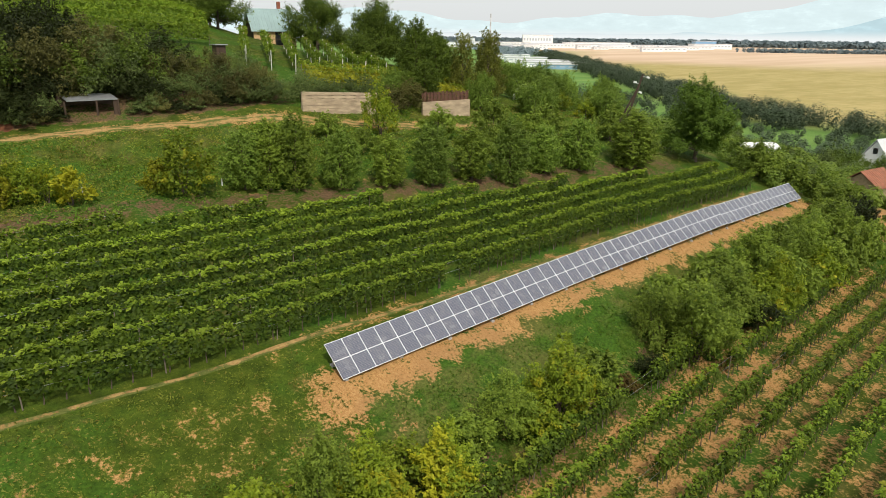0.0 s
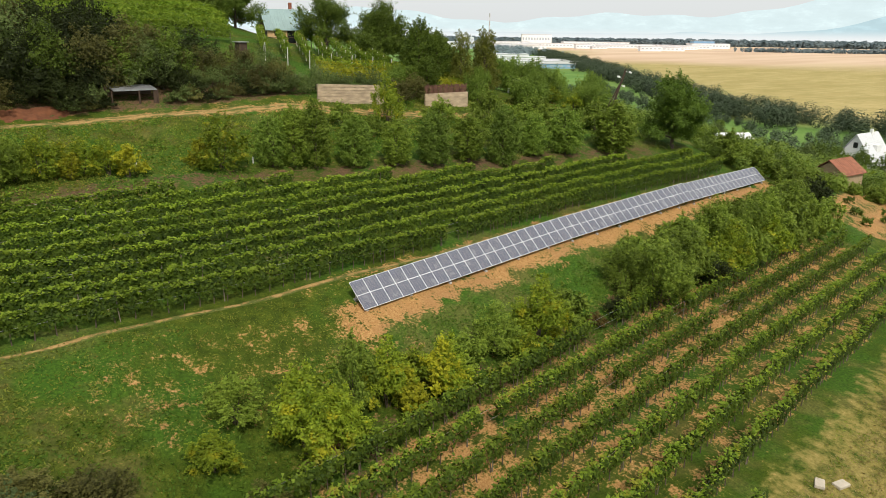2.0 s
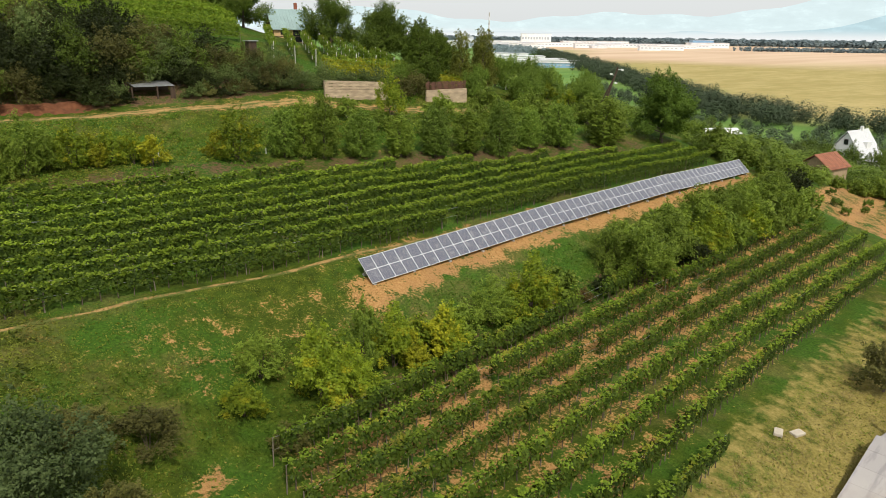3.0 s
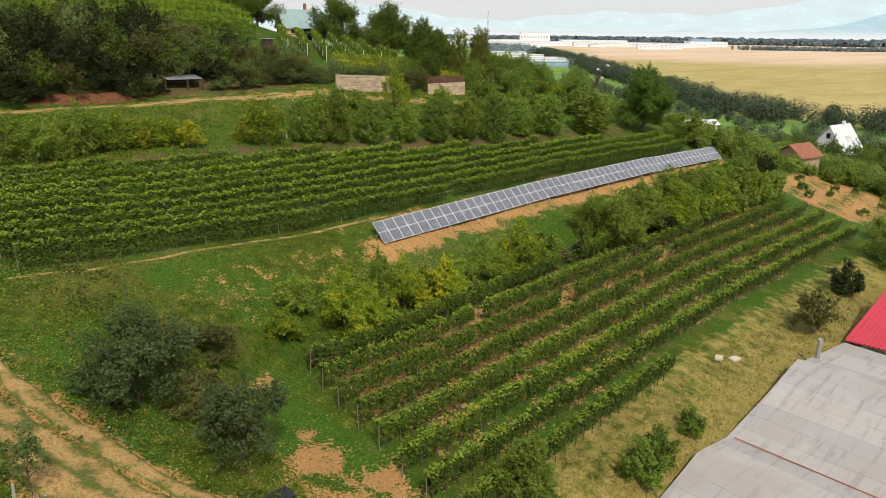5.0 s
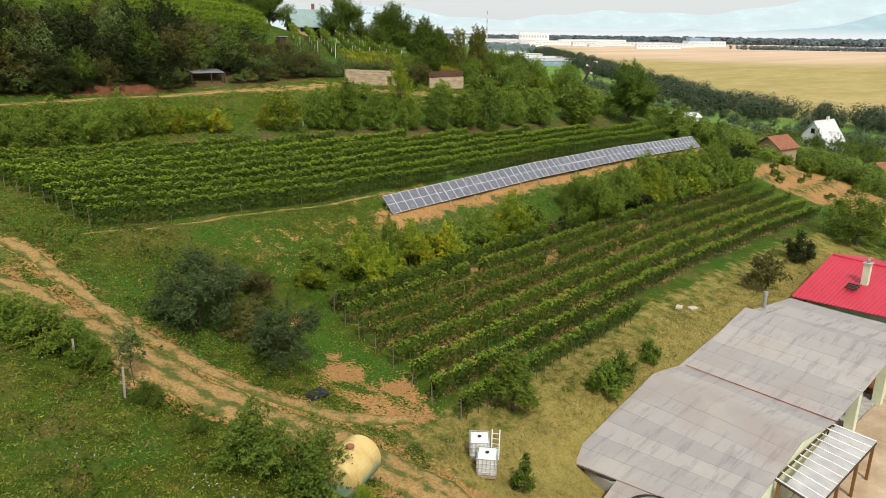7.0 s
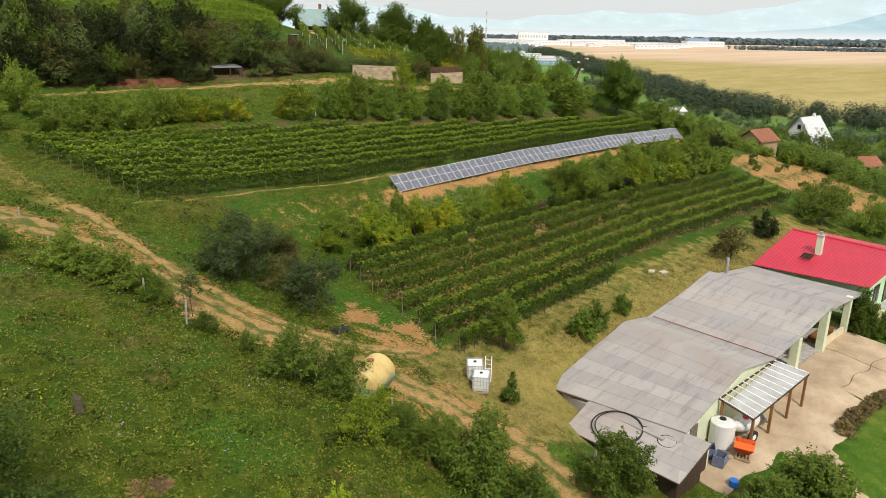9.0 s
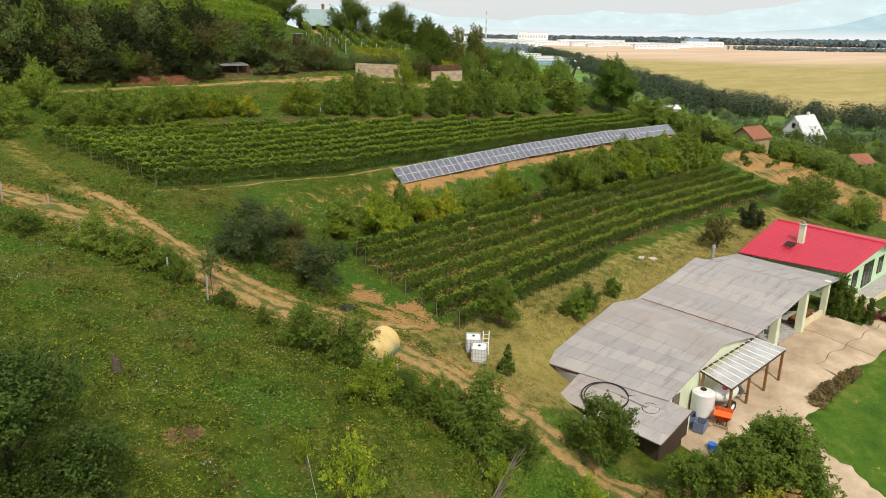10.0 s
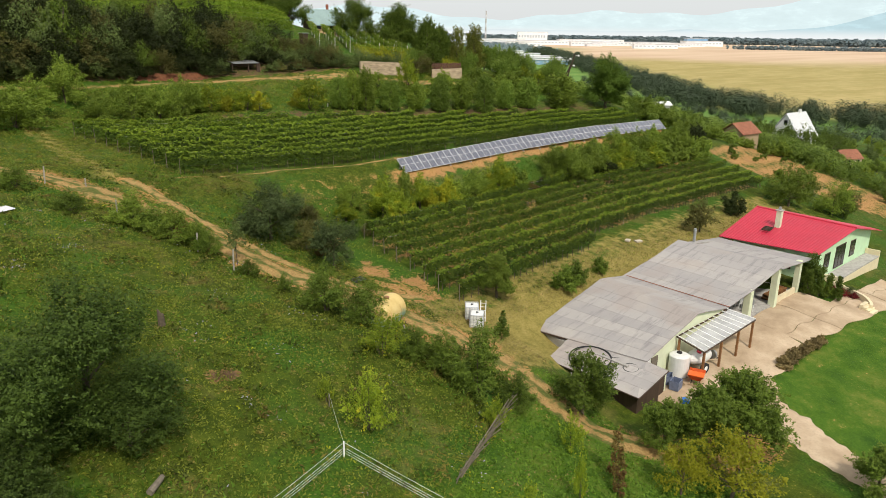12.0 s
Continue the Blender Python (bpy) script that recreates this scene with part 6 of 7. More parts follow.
# lime-green vine rows climbing to the upper house
for k in range(7):
    x = 22.5 + 2.7 * k
    vine_row(400 + k, x, x + 7.0, 49.5 - 0.9 * k, 63.5 - 0.7 * k, "bright lime-green vine row climbing to the upper house", "hilltop vine rows", PERGOLA_LEAF, VINE_LIT_SHOOT_LOW, dense=150, tall=2.1, wide=0.45, leaf=0.18, shoots=80, foot=1.0, stems=False, posts=4.0, post_me=PALE_POST_ME)
for k in range(6):
    vine_row(420 + k, -44 + 4 * k, 22 + 1.5 * k, 60.0 + 3.4 * k, 57.5 + 3.6 * k, "bright lime-green vine row on the hilltop", "hilltop vine rows", PERGOLA_LEAF, VINE_LIT_SHOOT, dense=170, tall=2.3, wide=0.42, leaf=0.19, shoots=110, foot=0.6, stems=False, posts=6.0)
for k in range(3):
    vine_row(440 + k, 25.5 + 1.2 * k, 45.0 + 1.5 * k, 41.5 + 2.4 * k, 36.0 + 2.8 * k, "yellowing vine row above the retaining walls", "vine rows above the walls", YELLOW_LEAF if k < 2 else LIME_LEAF, LIME_LEAF, dense=110, tall=1.9, wide=0.6, leaf=0.2, shoots=55, foot=0.6, stems=False, posts=4.0)


# ---- long grass and weeds ----
def tufts(name, label, seed, count, region, material, size, rise, flat=0.5):
    """Blades and weeds strewn over part of the land."""
    rng = np.random.default_rng(seed)
    x, y = region(rng, count)
    size = size * 0.38
    size_n = size * rng.uniform(0.5, 1.5, len(x))
    z = land(x, y) + rise * rng.uniform(0.1, 1.0, len(x)) * size_n / size
    nrm = np.stack([rng.normal(0, 1, len(x)), rng.normal(0, 1, len(x)), rng.uniform(0, 2 * flat, len(x))], 1)
    v, f = leaf_blades(np.stack([x, y, z], 1), nrm, size_n, rng, 0.3, 1.9)
    return tagged(new(name, raw_mesh(name, v, f, material)), label, "grass", kind="stuff")


def clumped(rng, n, x0, x1, y0, y1, keep=None):
    k = n // 9
    cx, cy = rng.uniform(x0, x1, k), rng.uniform(y0, y1, k)
    x = np.repeat(cx, 9) + rng.normal(0, 0.32, 9 * k)
    y = np.repeat(cy, 9) + rng.normal(0, 0.32, 9 * k)
    ok = (near_line(x, y, FARM_TRACK) > 1.25) & (near_line(x, y, UPPER_ROAD) > 1.3) & (near_line(x, y, ORCHARD_PATH) > 0.55)
    ok &= ~((x > -13.5) & (x < 45) & (y < -29.6) & (y > -46))
    if keep is not None:
        ok &= keep(x, y)
    return x[ok], y[ok]


def lush_zone(x, y):
    """The fresh grass between the palings and the yard."""
    return (y < -38.4 + 0.52 * (x + 21.9)) & (x < -15) & (y > -58)


WEED_LEAF = leaf_material("weed_leaf", (0.071, 0.092, 0.009), (0.129, 0.161, 0.018), (0.258, 0.276, 0.039), (0.219, 0.161, 0.041))
HAY_LEAF = leaf_material("dry_grass", (0.17, 0.135, 0.045), (0.24, 0.195, 0.068), (0.32, 0.26, 0.10))
LUSH_LEAF = leaf_material("lush_weed", (0.046, 0.095, 0.010), (0.086, 0.165, 0.014), (0.149, 0.230, 0.024))
WHITE_PETAL = plain("white_petal", (0.34, 0.32, 0.44), 0.8, vary=0.1)
tufts("grass", "long green meadow grass and weeds", 1, 200000, lambda r, n: clumped(r, n, -62, -19, -66, 22, lambda x, y: ~lush_zone(x, y)), WEED_LEAF, 0.2, 0.08, 1.1)
tufts("grass", "lush weeds in the meadow", 2, 30000, lambda r, n: clumped(r, n, -58, -20, -62, 4, lambda x, y: np.sin(x * 0.4) * np.sin(y * 0.33 + 1) > 0.05), LUSH_LEAF, 0.26, 0.13, 1.1)
tufts("grass", "dry grass stalks in the meadow", 3, 18000, lambda r, n: clumped(r, n, -60, -22, -64, 2, lambda x, y: np.sin(x * 0.5 + 2) * np.sin(y * 0.4) > 0.2), HAY_LEAF, 0.17, 0.14, 1.0)
tufts("grass", "weeds between the panels and the lower vines", 4, 34000, lambda r, n: clumped(r, n, -25, 60, -11, -2.6, lambda x, y: (y < -3.4 + 0.03 * x)), LUSH_LEAF, 0.2, 0.09, 1.1)
tufts("grass", "patchy grass beside the panel row", 5, 30000, lambda r, n: clumped(r, n, -25, 60, -6, 1.5, lambda x, y: (x < -1) | (y > 0.9)), WEED_LEAF, 0.17, 0.06, 1.1)
tufts("grass", "rough grass on the upper bank", 6, 60000, lambda r, n: clumped(r, n, -40, 62, 22.5, 34.5), WEED_LEAF, 0.22, 0.08, 1.1)
tufts("weed_clump", "fresh green weeds on the upper bank", 14, 40000, lambda r, n: clumped(r, n, -40, 62, 20.5, 34.5, lambda x, y: np.sin(x * 0.8 + 2 * np.sin(y * 0.7)) * np.sin(y * 1.1 + 1) > -0.1), LUSH_LEAF, 0.28, 0.16, 1.0)
tufts("grass", "dry straw-coloured grass behind the barn", 7, 36000, lambda r, n: clumped(r, n, -22, 40, -35, -25, lambda x, y: (y > -30.2) | (x < -14)), HAY_LEAF, 0.17, 0.05, 1.6)
tufts("grass", "green grass below the vine rows", 8, 22000, lambda r, n: clumped(r, n, -22, 56, -29, -10, lambda x, y: (x < -14) | (y - 0.07 * (x + 14) < -26)), WEED_LEAF, 0.18, 0.05, 1.1)
tufts("grass", "short mown grass of the lawn", 11, 30000, lambda r, n: (lambda x, y: (x[y < -45.4], y[y < -45.4]))(*clumped(r, n, -1, 32, -66, -45)), LUSH_LEAF, 0.12, 0.03, 2.0)
tufts("wildflower", "pale purple and white wildflowers in the meadow", 9, 4200, lambda r, n: clumped(r, n, -52, -24, -50, -8, lambda x, y: np.sin(x * 0.9) * np.sin(y * 0.8 + 1) > 0.45), WHITE_PETAL, 0.13, 0.3, 1.5)
tufts("wildflower", "yellow goldenrod in the meadow", 10, 9000, lambda r, n: clumped(r, n, -56, -22, -56, -6, lambda x, y: np.sin(x * 0.7 + 1) * np.sin(y * 0.6) > 0.5), YELLOW_LEAF, 0.17, 0.4, 1.2)
tufts("grass", "bright green grass beside the palings", 13, 40000, lambda r, n: clumped(r, n, -36, -14, -60, -36, lush_zone), LUSH_LEAF, 0.24, 0.09, 1.2)
CLUMP_LEAF = leaf_material("dark_weed_leaf", (0.024, 0.039, 0.006), (0.061, 0.088, 0.010), (0.133, 0.154, 0.020), (0.182, 0.132, 0.033))
tufts("weed_clump", "darker clumps of tall weeds in the meadow", 12, 42000, lambda r, n: clumped(r, n, -60, -20, -64, 6, lambda x, y: np.sin(x * 1.1 + 2 * np.sin(y * 0.6)) * np.sin(y * 0.9 + 1) > np.where(lush_zone(x, y), 2.0, 0.2)), CLUMP_LEAF, 0.3, 0.2, 0.9)

# ---- walls, sheds and houses on the slopes ----
STONE = plain("retaining_wall_concrete", (0.45, 0.35, 0.235), 0.9, vary=0.35, scale=1.0, relief=0.5, stretch=(1, 1, 3))
BRICK_RED = plain("old_red_brick", (0.28, 0.10, 0.06), 0.9, vary=0.3)


def retaining_wall(x0, y0, x1, y1, high0, high1, label):
    n = max(2, int(math.hypot(x1 - x0, y1 - y0) / 1.2))
    w = thing("retaining_wall", pose(x0, y0, z_at(x0, y0)), label, "wall", "retaining walls")
    inv = w.matrix_world.inverted()
    ux, uy = (x1 - x0), (y1 - y0)
    ln = math.hypot(ux, uy)
    nx, ny = -uy / ln * 0.18, ux / ln * 0.18
    rng = np.random.default_rng(int(x0 * 7))
    base = min(z_at(x0, y0), z_at(x1, y1)) - 0.5
    for k in range(9):
        bm = bmesh.new()
        line = []
        for i in range(n + 1):
            f = i / n
            x, y = x0 + ux * f, y0 + uy * f
            top = base + 0.5 + (high0 + (high1 - high0) * f)
            z0, z1 = base + (top - base) * k / 9, base + (top - base) * (k + 1) / 9 - 0.005
            o = rng.uniform(-0.03, 0.03)
            line.append([(x + nx * (1 + o * 3), y + ny * (1 + o * 3), z1), (x - nx * (1 + o * 3), y - ny * (1 + o * 3), z1), z0])
        for (a, b, z0), (c, d, _) in zip(line[:-1], line[1:]):
            v = [bm.verts.new(inv @ Vector(p)) for p in (a, b, d, c)]
            u = [bm.verts.new(inv @ Vector((p[0], p[1], z0))) for p in (a, b, d, c)]
            bm.faces.new(v)
            bm.faces.new(u[::-1])
            for i in range(4):
                bm.faces.new((u[i], u[(i + 1) % 4], v[(i + 1) % 4], v[i]))
        bmesh.ops.recalc_face_normals(bm, faces=bm.faces[:])
        part("course", bm, STONE, w)
    return w


retaining_wall(20.7, 34.9, 29.0, 33.5, 2.6, 2.2, "pale concrete retaining wall with board marks")
retaining_wall(34.4, 32.2, 40.4, 30.9, 1.8, 1.9, "shorter pale concrete retaining wall")
boards = thing("board_fence", pose(34.4, 32.35, z_at(34.4, 32.2) + 1.2), "rusty brown board fence on top of the shorter wall", "fence")
OLD_BOARD = plain("rust_brown_boards", (0.13, 0.065, 0.045), 0.85, vary=0.35, scale=4)
rng_b = np.random.default_rng(3)
for k in range(34):
    x = 0.1 + 0.175 * k
    part("board", box(bmesh.new(), (x, -0.2167 * x - 0.02, -0.2), (x + 0.15, -0.2167 * x + 0.01, 1.25 + rng_b.uniform(-0.12, 0.1))), OLD_BOARD, boards)
part("rail", rod(bmesh.new(), (0.0, 0.05, 0.9), (6.0, -1.25, 0.95), 0.04, sides=6), OLD_BOARD, boards)


def gabled_house(name, x, y, turn, wide, deep, wall_h, roof_h, wall_mat, roof_mat, label, category="house", group="", gable_mat=None, over=0.4, windows=(), base=-0.8, lift=0.0):
    """A small building: four walls, two roof slopes, gables, windows; ridge along its own x."""
    h = thing(name, pose(x, y, z_at(x, y) + lift, 0, 0, turn), label, category, group)
    a, b, t = wide / 2, deep / 2, 0.2
    for lo, hi in (((-a, -b, base), (a, -b + t, wall_h)), ((-a, b - t, base), (a, b, wall_h))):
        part("wall", box(bmesh.new(), lo, hi), wall_mat, h)
    for s in (-1, 1):
        bm = bmesh.new()
        ring_ = [(-b + t, base), (b - t, base), (b - t, wall_h), (0, wall_h + roof_h * (1 - t / b) - 0.05), (-b + t, wall_h)]
        f0 = [bm.verts.new((s * a, p, z)) for p, z in ring_]
        f1 = [bm.verts.new((s * (a - t), p, z)) for p, z in ring_]
        bm.faces.new(f0)
        bm.faces.new(f1[::-1])
        for i in range(5):
            bm.faces.new((f0[i], f1[i], f1[(i + 1) % 5], f0[(i + 1) % 5]))
        bmesh.ops.recalc_face_normals(bm, faces=bm.faces[:])
        part("gable", bm, gable_mat or wall_mat, h)
    k = roof_h / b
    seams = []
    for s in (-1, 1):
        bm = bmesh.new()
        sheet(bm, [[(-a - over, s * (b + over), wall_h - k * over + 0.1), (a + over, s * (b + over), wall_h - k * over + 0.1)], [(-a - over, 0, wall_h + roof_h + 0.1), (a + over, 0, wall_h + roof_h + 0.1)]], 0.1)
        for i in range(int(wide / 0.6)):
            px = -a - over + 0.3 + i * 0.6
            seams.append((px, s))
        part("roof", bm, roof_mat, h)
    for px, s in seams:
        part("roof_seam", rod(bmesh.new(), (px, s * (b + over), wall_h - k * over + 0.12), (px, 0, wall_h + roof_h + 0.12), 0.025, sides=4), roof_mat, h)
    for side, u, z, w, hh in windows:
        at = {"f": (u, -b - 0.03), "l": (-a - 0.03, u), "r": (a + 0.03, u), "k": (u, b + 0.03)}[side]
        dx, dy = (w / 2, 0.035) if side in "fk" else (0.035, w / 2)
        win = part("window", box(bmesh.new(), (at[0] - dx, at[1] - dy, z), (at[0] + dx, at[1] + dy, z + hh), 0.01), DARK_WOOD, h, "dark window frame")
        ex = 0.008
        part("pane", box(bmesh.new(), (at[0] - dx * (0.86 if side in "fk" else 1) - (0 if side in "fk" else ex), at[1] - dy * (1 if side in "fk" else 0.86) - (ex if side in "fk" else 0), z + 0.08), (at[0] + dx * (0.86 if side in "fk" else 1) + (0 if side in "fk" else ex), at[1] + dy * (1 if side in "fk" else 0.86) + (ex if side in "fk" else 0), z + hh - 0.08)), DARK_GLASS, win)
    return h


GREEN_TIN = plain("pale_green_tin", (0.27, 0.37, 0.36), 0.5, vary=0.1, scale=0.8)
OCHRE_WALL = plain("ochre_plaster", (0.62, 0.42, 0.22), 0.9, vary=0.12)
GREY_SLATE = plain("pale_grey_roof", (0.62, 0.63, 0.64), 0.6, vary=0.08)
up_house = gabled_house("cottage", 41.6, 77.6, -16, 6.6, 6.2, 2.4, 3.0, OCHRE_WALL, GREEN_TIN, "ochre hillside cottage with a pale green tin roof", windows=(("f", -1.6, 1.2, 1.1, 1.0), ("f", 0.9, 0.0, 1.8, 2.0), ("l", 0.0, 3.2, 1.0, 1.0)), gable_mat=DARK_WOOD, lift=17.7 - z_at(41.6, 77.6), base=-2.0)
part("veranda_rail", box(bmesh.new(), (-3.6, -5.0, 0.9), (3.6, -4.92, 1.0)), DARK_WOOD, up_house)
for x in (-3.5, -1.2, 1.2, 3.5):
    part("veranda_post", box(bmesh.new(), (x - 0.06, -5.02, -1.0), (x + 0.06, -4.9, 1.0)), DARK_WOOD, up_house)
part("chimney", box(bmesh.new(), (1.4, 0.3, 5.0), (1.9, 0.8, 6.6), 0.02), BRICK_RED, up_house)
gabled_house("wood_shed", 102.5, 6.3, -8, 6.2, 5.2, 1.9, 1.9, PALLET_WOOD, RUST, "wooden shed with a rusty red tin roof", "shed", lift=0.7, base=-3.0)
white_house = gabled_house("white_house", 195.0, 30.5, -8, 11.0, 10.4, 2.9, 7.0, WHITE_PAINT, GREY_SLATE, "tall white house with a steep pale roof", windows=(("l", -1.6, 2.6, 1.3, 1.5), ("l", 1.6, 2.6, 1.3, 1.5), ("l", 0.0, 6.2, 1.2, 1.5)), base=-4, lift=3.4)
part("chimney", box(bmesh.new(), (1.5, -0.5, 9.2), (2.2, 0.2, 10.9), 0.03), WHITE_PAINT, white_house)
part("dormer", box(bmesh.new(), (-1.0, -3.6, 4.6), (1.2, -1.4, 7.0), 0.04), WHITE_PAINT, white_house)
gabled_house("brick_house", 236.0, 6.0, 10, 10, 8, 3.4, 2.6, BRICK_RED, GREY_SLATE, "brick house with a pale roof in the valley", group="valley houses", windows=(("f", -2, 1, 1.4, 1.4), ("f", 2, 1, 1.4, 1.4)), base=-3)
gabled_house("brick_house", 165.0, 3.7, -25, 6.0, 5.0, 2.8, 2.0, CREAM_WALL, RUST, "cream house with a rust-red roof in the valley", group="valley houses", windows=(("f", -1.6, 1, 1.2, 1.3), ("f", 1.6, 1, 1.2, 1.3)), base=-6, lift=-1.0)
gabled_house("white_hut", 82.0, 15.8, -35, 5.6, 2.8, 1.2, 0.5, WHITE_PAINT, WHITE_PAINT, "low white hut among the bushes", "hut", lift=1.2, base=-2.0)
# shed in the thicket above the road
hut = thing("lean_to_shed", pose(2.2, 40.2, z_at(2.2, 40.2) - 0.4, 0, 0, -3), "small dark shed with a tin roof above the dirt road", "shed")
part("roof", sheet(bmesh.new(), [[(-2.1, -1.3, 1.35), (-2.1, 1.2, 1.7)], [(2.1, -1.3, 1.35), (2.1, 1.2, 1.7)]], 0.07), STEEL, hut, "dull tin roof")
for x in (-2.3, 0.3, 2.1):
    part("post", box(bmesh.new(), (x - 0.07, -1.3, -0.3), (x + 0.07, -1.16, 1.3)), DARK_WOOD, hut)
part("back_wall", box(bmesh.new(), (-2.4, 1.0, -0.2), (2.2, 1.1, 1.6)), DARK_WOOD, hut)
part("side_wall", box(bmesh.new(), (1.7, -1.2, -0.3), (2.1, -1.1, 1.3)), DARK_WOOD, hut, "dark board wall")
booth = thing("privy", pose(19.5, 50.0, z_at(19.5, 50.0)), "narrow dark wooden hut with a flat roof", "hut")
part("body", box(bmesh.new(), (-0.55, -0.55, 0), (0.55, 0.55, 1.9), 0.02), DARK_WOOD, booth)
part("roof", box(bmesh.new(), (-0.75, -0.75, 1.9), (0.75, 0.75, 2.0), 0.02), STEEL, booth)
# heap of red earth by the road
rng_h = np.random.default_rng(8)
RED_EARTH = plain("red_earth", (0.15, 0.058, 0.026), 0.95, vary=0.3, scale=1.5, relief=0.6)
for x, y, r, label in ((-7.0, 38.9, 1.3, "heap of fresh red earth beside the road"), (-11.6, 39.2, 1.3, "brown earth heap beside the road")):
    gx, gy = np.meshgrid(np.linspace(-3.2, 3.2, 46) * r, np.linspace(-1.3, 1.5, 24) * r, indexing="ij")
    lump = np.array([[noise.noise((p * 0.9 + x, q * 1.1, 0)) + 0.5 * noise.noise((p * 2.6 + x, q * 2.6, 4)) for p, q in zip(*line)] for line in zip(gx, gy)])
    high = np.clip(0.75 - (gx / (2.9 * r)) ** 2 - (gy / (1.2 * r)) ** 2 + 0.75 * lump, -0.25, 1.0) * 0.42
    wx, wy = gx + x, gy + y
    ids = np.arange(gx.size).reshape(gx.shape)
    faces = np.stack([ids[:-1, :-1], ids[1:, :-1], ids[1:, 1:], ids[:-1, 1:]], -1).reshape(-1, 4)
    top = land(wx, wy) - z_at(x, y) + high
    heap = new("earth_mound", raw_mesh("earth_mound", np.stack([gx, gy, top], -1).reshape(-1, 3), faces, RED_EARTH, smooth=True))
    heap.matrix_world = pose(x, y, z_at(x, y) - 0.04)
    tagged(heap, label, "earth heap", "earth heaps")

# leaning power pole with insulators
pole = thing("power_pole", Matrix.Translation((61.2, 23.7, z_at(61.2, 23.7))) @ Matrix.Rotation(radians(16), 4, Vector((0.677, 0.736, 0))) @ pose(0, 0, 0, 0, 0, -43), "leaning wooden power pole with lamp heads", "power pole")
part("pole", rod(bmesh.new(), (0, 0, -0.5), (0, 0, 7.0), 0.17, 0.12, 10), DARK_WOOD, pole)
part("stay", rod(bmesh.new(), (-0.8, 0.3, -0.4), (0, 0, 5.5), 0.13, 0.10, 8), DARK_WOOD, pole)
for x, z in ((0.75, 6.8), (-0.6, 5.8), (0.5, 4.8)):
    part("arm", rod(bmesh.new(), (0, 0, z - 0.1), (x, 0, z), 0.04), STEEL, pole)
    part("insulator", box(bmesh.new(), (x - 0.18, -0.15, z - 0.12), (x + 0.18, 0.15, z + 0.12), 0.04), WHITE_PAINT, pole, "white lamp head")
sign = thing("white_box", pose(58.1, 39.5, z_at(58.1, 39.5)), "small white box on the slope", "box")
part("body", box(bmesh.new(), (-0.35, -0.3, 0), (0.35, 0.3, 0.8), 0.03), WHITE_PAINT, sign)

# ---- the plain: tree belts, works, mast, hills ----
FAR_LEAF = leaf_material("far_tree_leaf", (0.042, 0.066, 0.032), (0.06, 0.09, 0.042), (0.084, 0.118, 0.056), through_light=0.15)
# Pale bluish copy for the farthest woods: haze put into the leaf colour.
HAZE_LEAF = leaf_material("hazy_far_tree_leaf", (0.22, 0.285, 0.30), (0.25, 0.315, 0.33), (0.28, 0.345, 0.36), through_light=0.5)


def belt(name, label, seed, line, width, count, high, leaf, clumps=26, material=None):
    """A far wood: many crowns of leaf clumps along a line, as one piece."""
    rng = np.random.default_rng(seed)
    pts = np.array(line, float)
    d = np.r_[0, np.cumsum(np.hypot(*np.diff(pts, axis=0).T))]
    vs, fs, n = [], [], 0
    for k in range(count):
        s = rng.random() * d[-1]
        cx, cy = np.interp(s, d, pts[:, 0]) + rng.normal(0, width), np.interp(s, d, pts[:, 1]) + rng.normal(0, width)
        h = high * rng.uniform(0.55, 1.2)
        r = h * rng.uniform(0.38, 0.6)
        p = rng.normal(size=(clumps, 3))
        p /= np.linalg.norm(p, axis=1, keepdims=True)
        c = np.array((cx, cy, land(cx, cy) + h * 0.55)) + p * np.array((r, r, h * 0.48)) * rng.uniform(0.7, 1.05, (clumps, 1))
        v, f = leaf_blades(c, p + np.array((0, 0, 0.9)), leaf * h / high * rng.uniform(0.7, 1.3, clumps), rng, 0.4, 1.1)
        vs.append(v)
        fs.append(f + n)
        n += len(v)
    return tagged(new(name, raw_mesh(name, np.concatenate(vs), np.concatenate(fs), material or FAR_LEAF)), label, "scrub" if name == "scrub" else "wood", kind="stuff")


SCRUB_LEAF = leaf_material("slope_scrub_leaf", (0.050, 0.085, 0.011), (0.131, 0.198, 0.027), (0.250, 0.325, 0.050))
belt("scrub", "tangled low scrub covering the eastern slope", 68, ((66, 26), (74, 20), (92, 16), (120, 14), (150, 10), (180, 4), (215, -10)), 7.5, 330, 2.6, 0.28, 330, SCRUB_LEAF)
belt("scrub", "bushes and scrub above the valley meadow", 69, ((70, 40), (100, 38), (140, 40), (180, 52), (230, 60), (280, 40)), 12, 330, 3.6, 0.40, 300, SCRUB_LEAF)
belt("scrub", "scrub below the ploughed strip", 70, ((110, 9), (113, 2), (115, -8), (116, -20), (116, -44)), 4.0, 120, 4.0, 0.30, 380, TREE_LEAF)
belt("far_wood", "dark belt of trees along the edge of the crop field", 61, ((470, -120), (445, 20), (433, 85), (441, 139), (456, 184), (547, 280), (720, 454), (947, 671), (1284, 1013), (1540, 1266)), 15, 1150, 13, 0.85, 400)
belt("far_wood", "trees and scrub at the foot of the hill", 62, ((300, -140), (315, -40), (325, 40), (320, 110), (345, 190), (430, 300), (540, 420)), 24, 620, 7.0, 0.62, 280)
belt("far_wood", "loose hedge trees across the valley meadow", 63, ((370, 60), (395, 150), (480, 280), (640, 440)), 7, 90, 6, 0.6, 260)
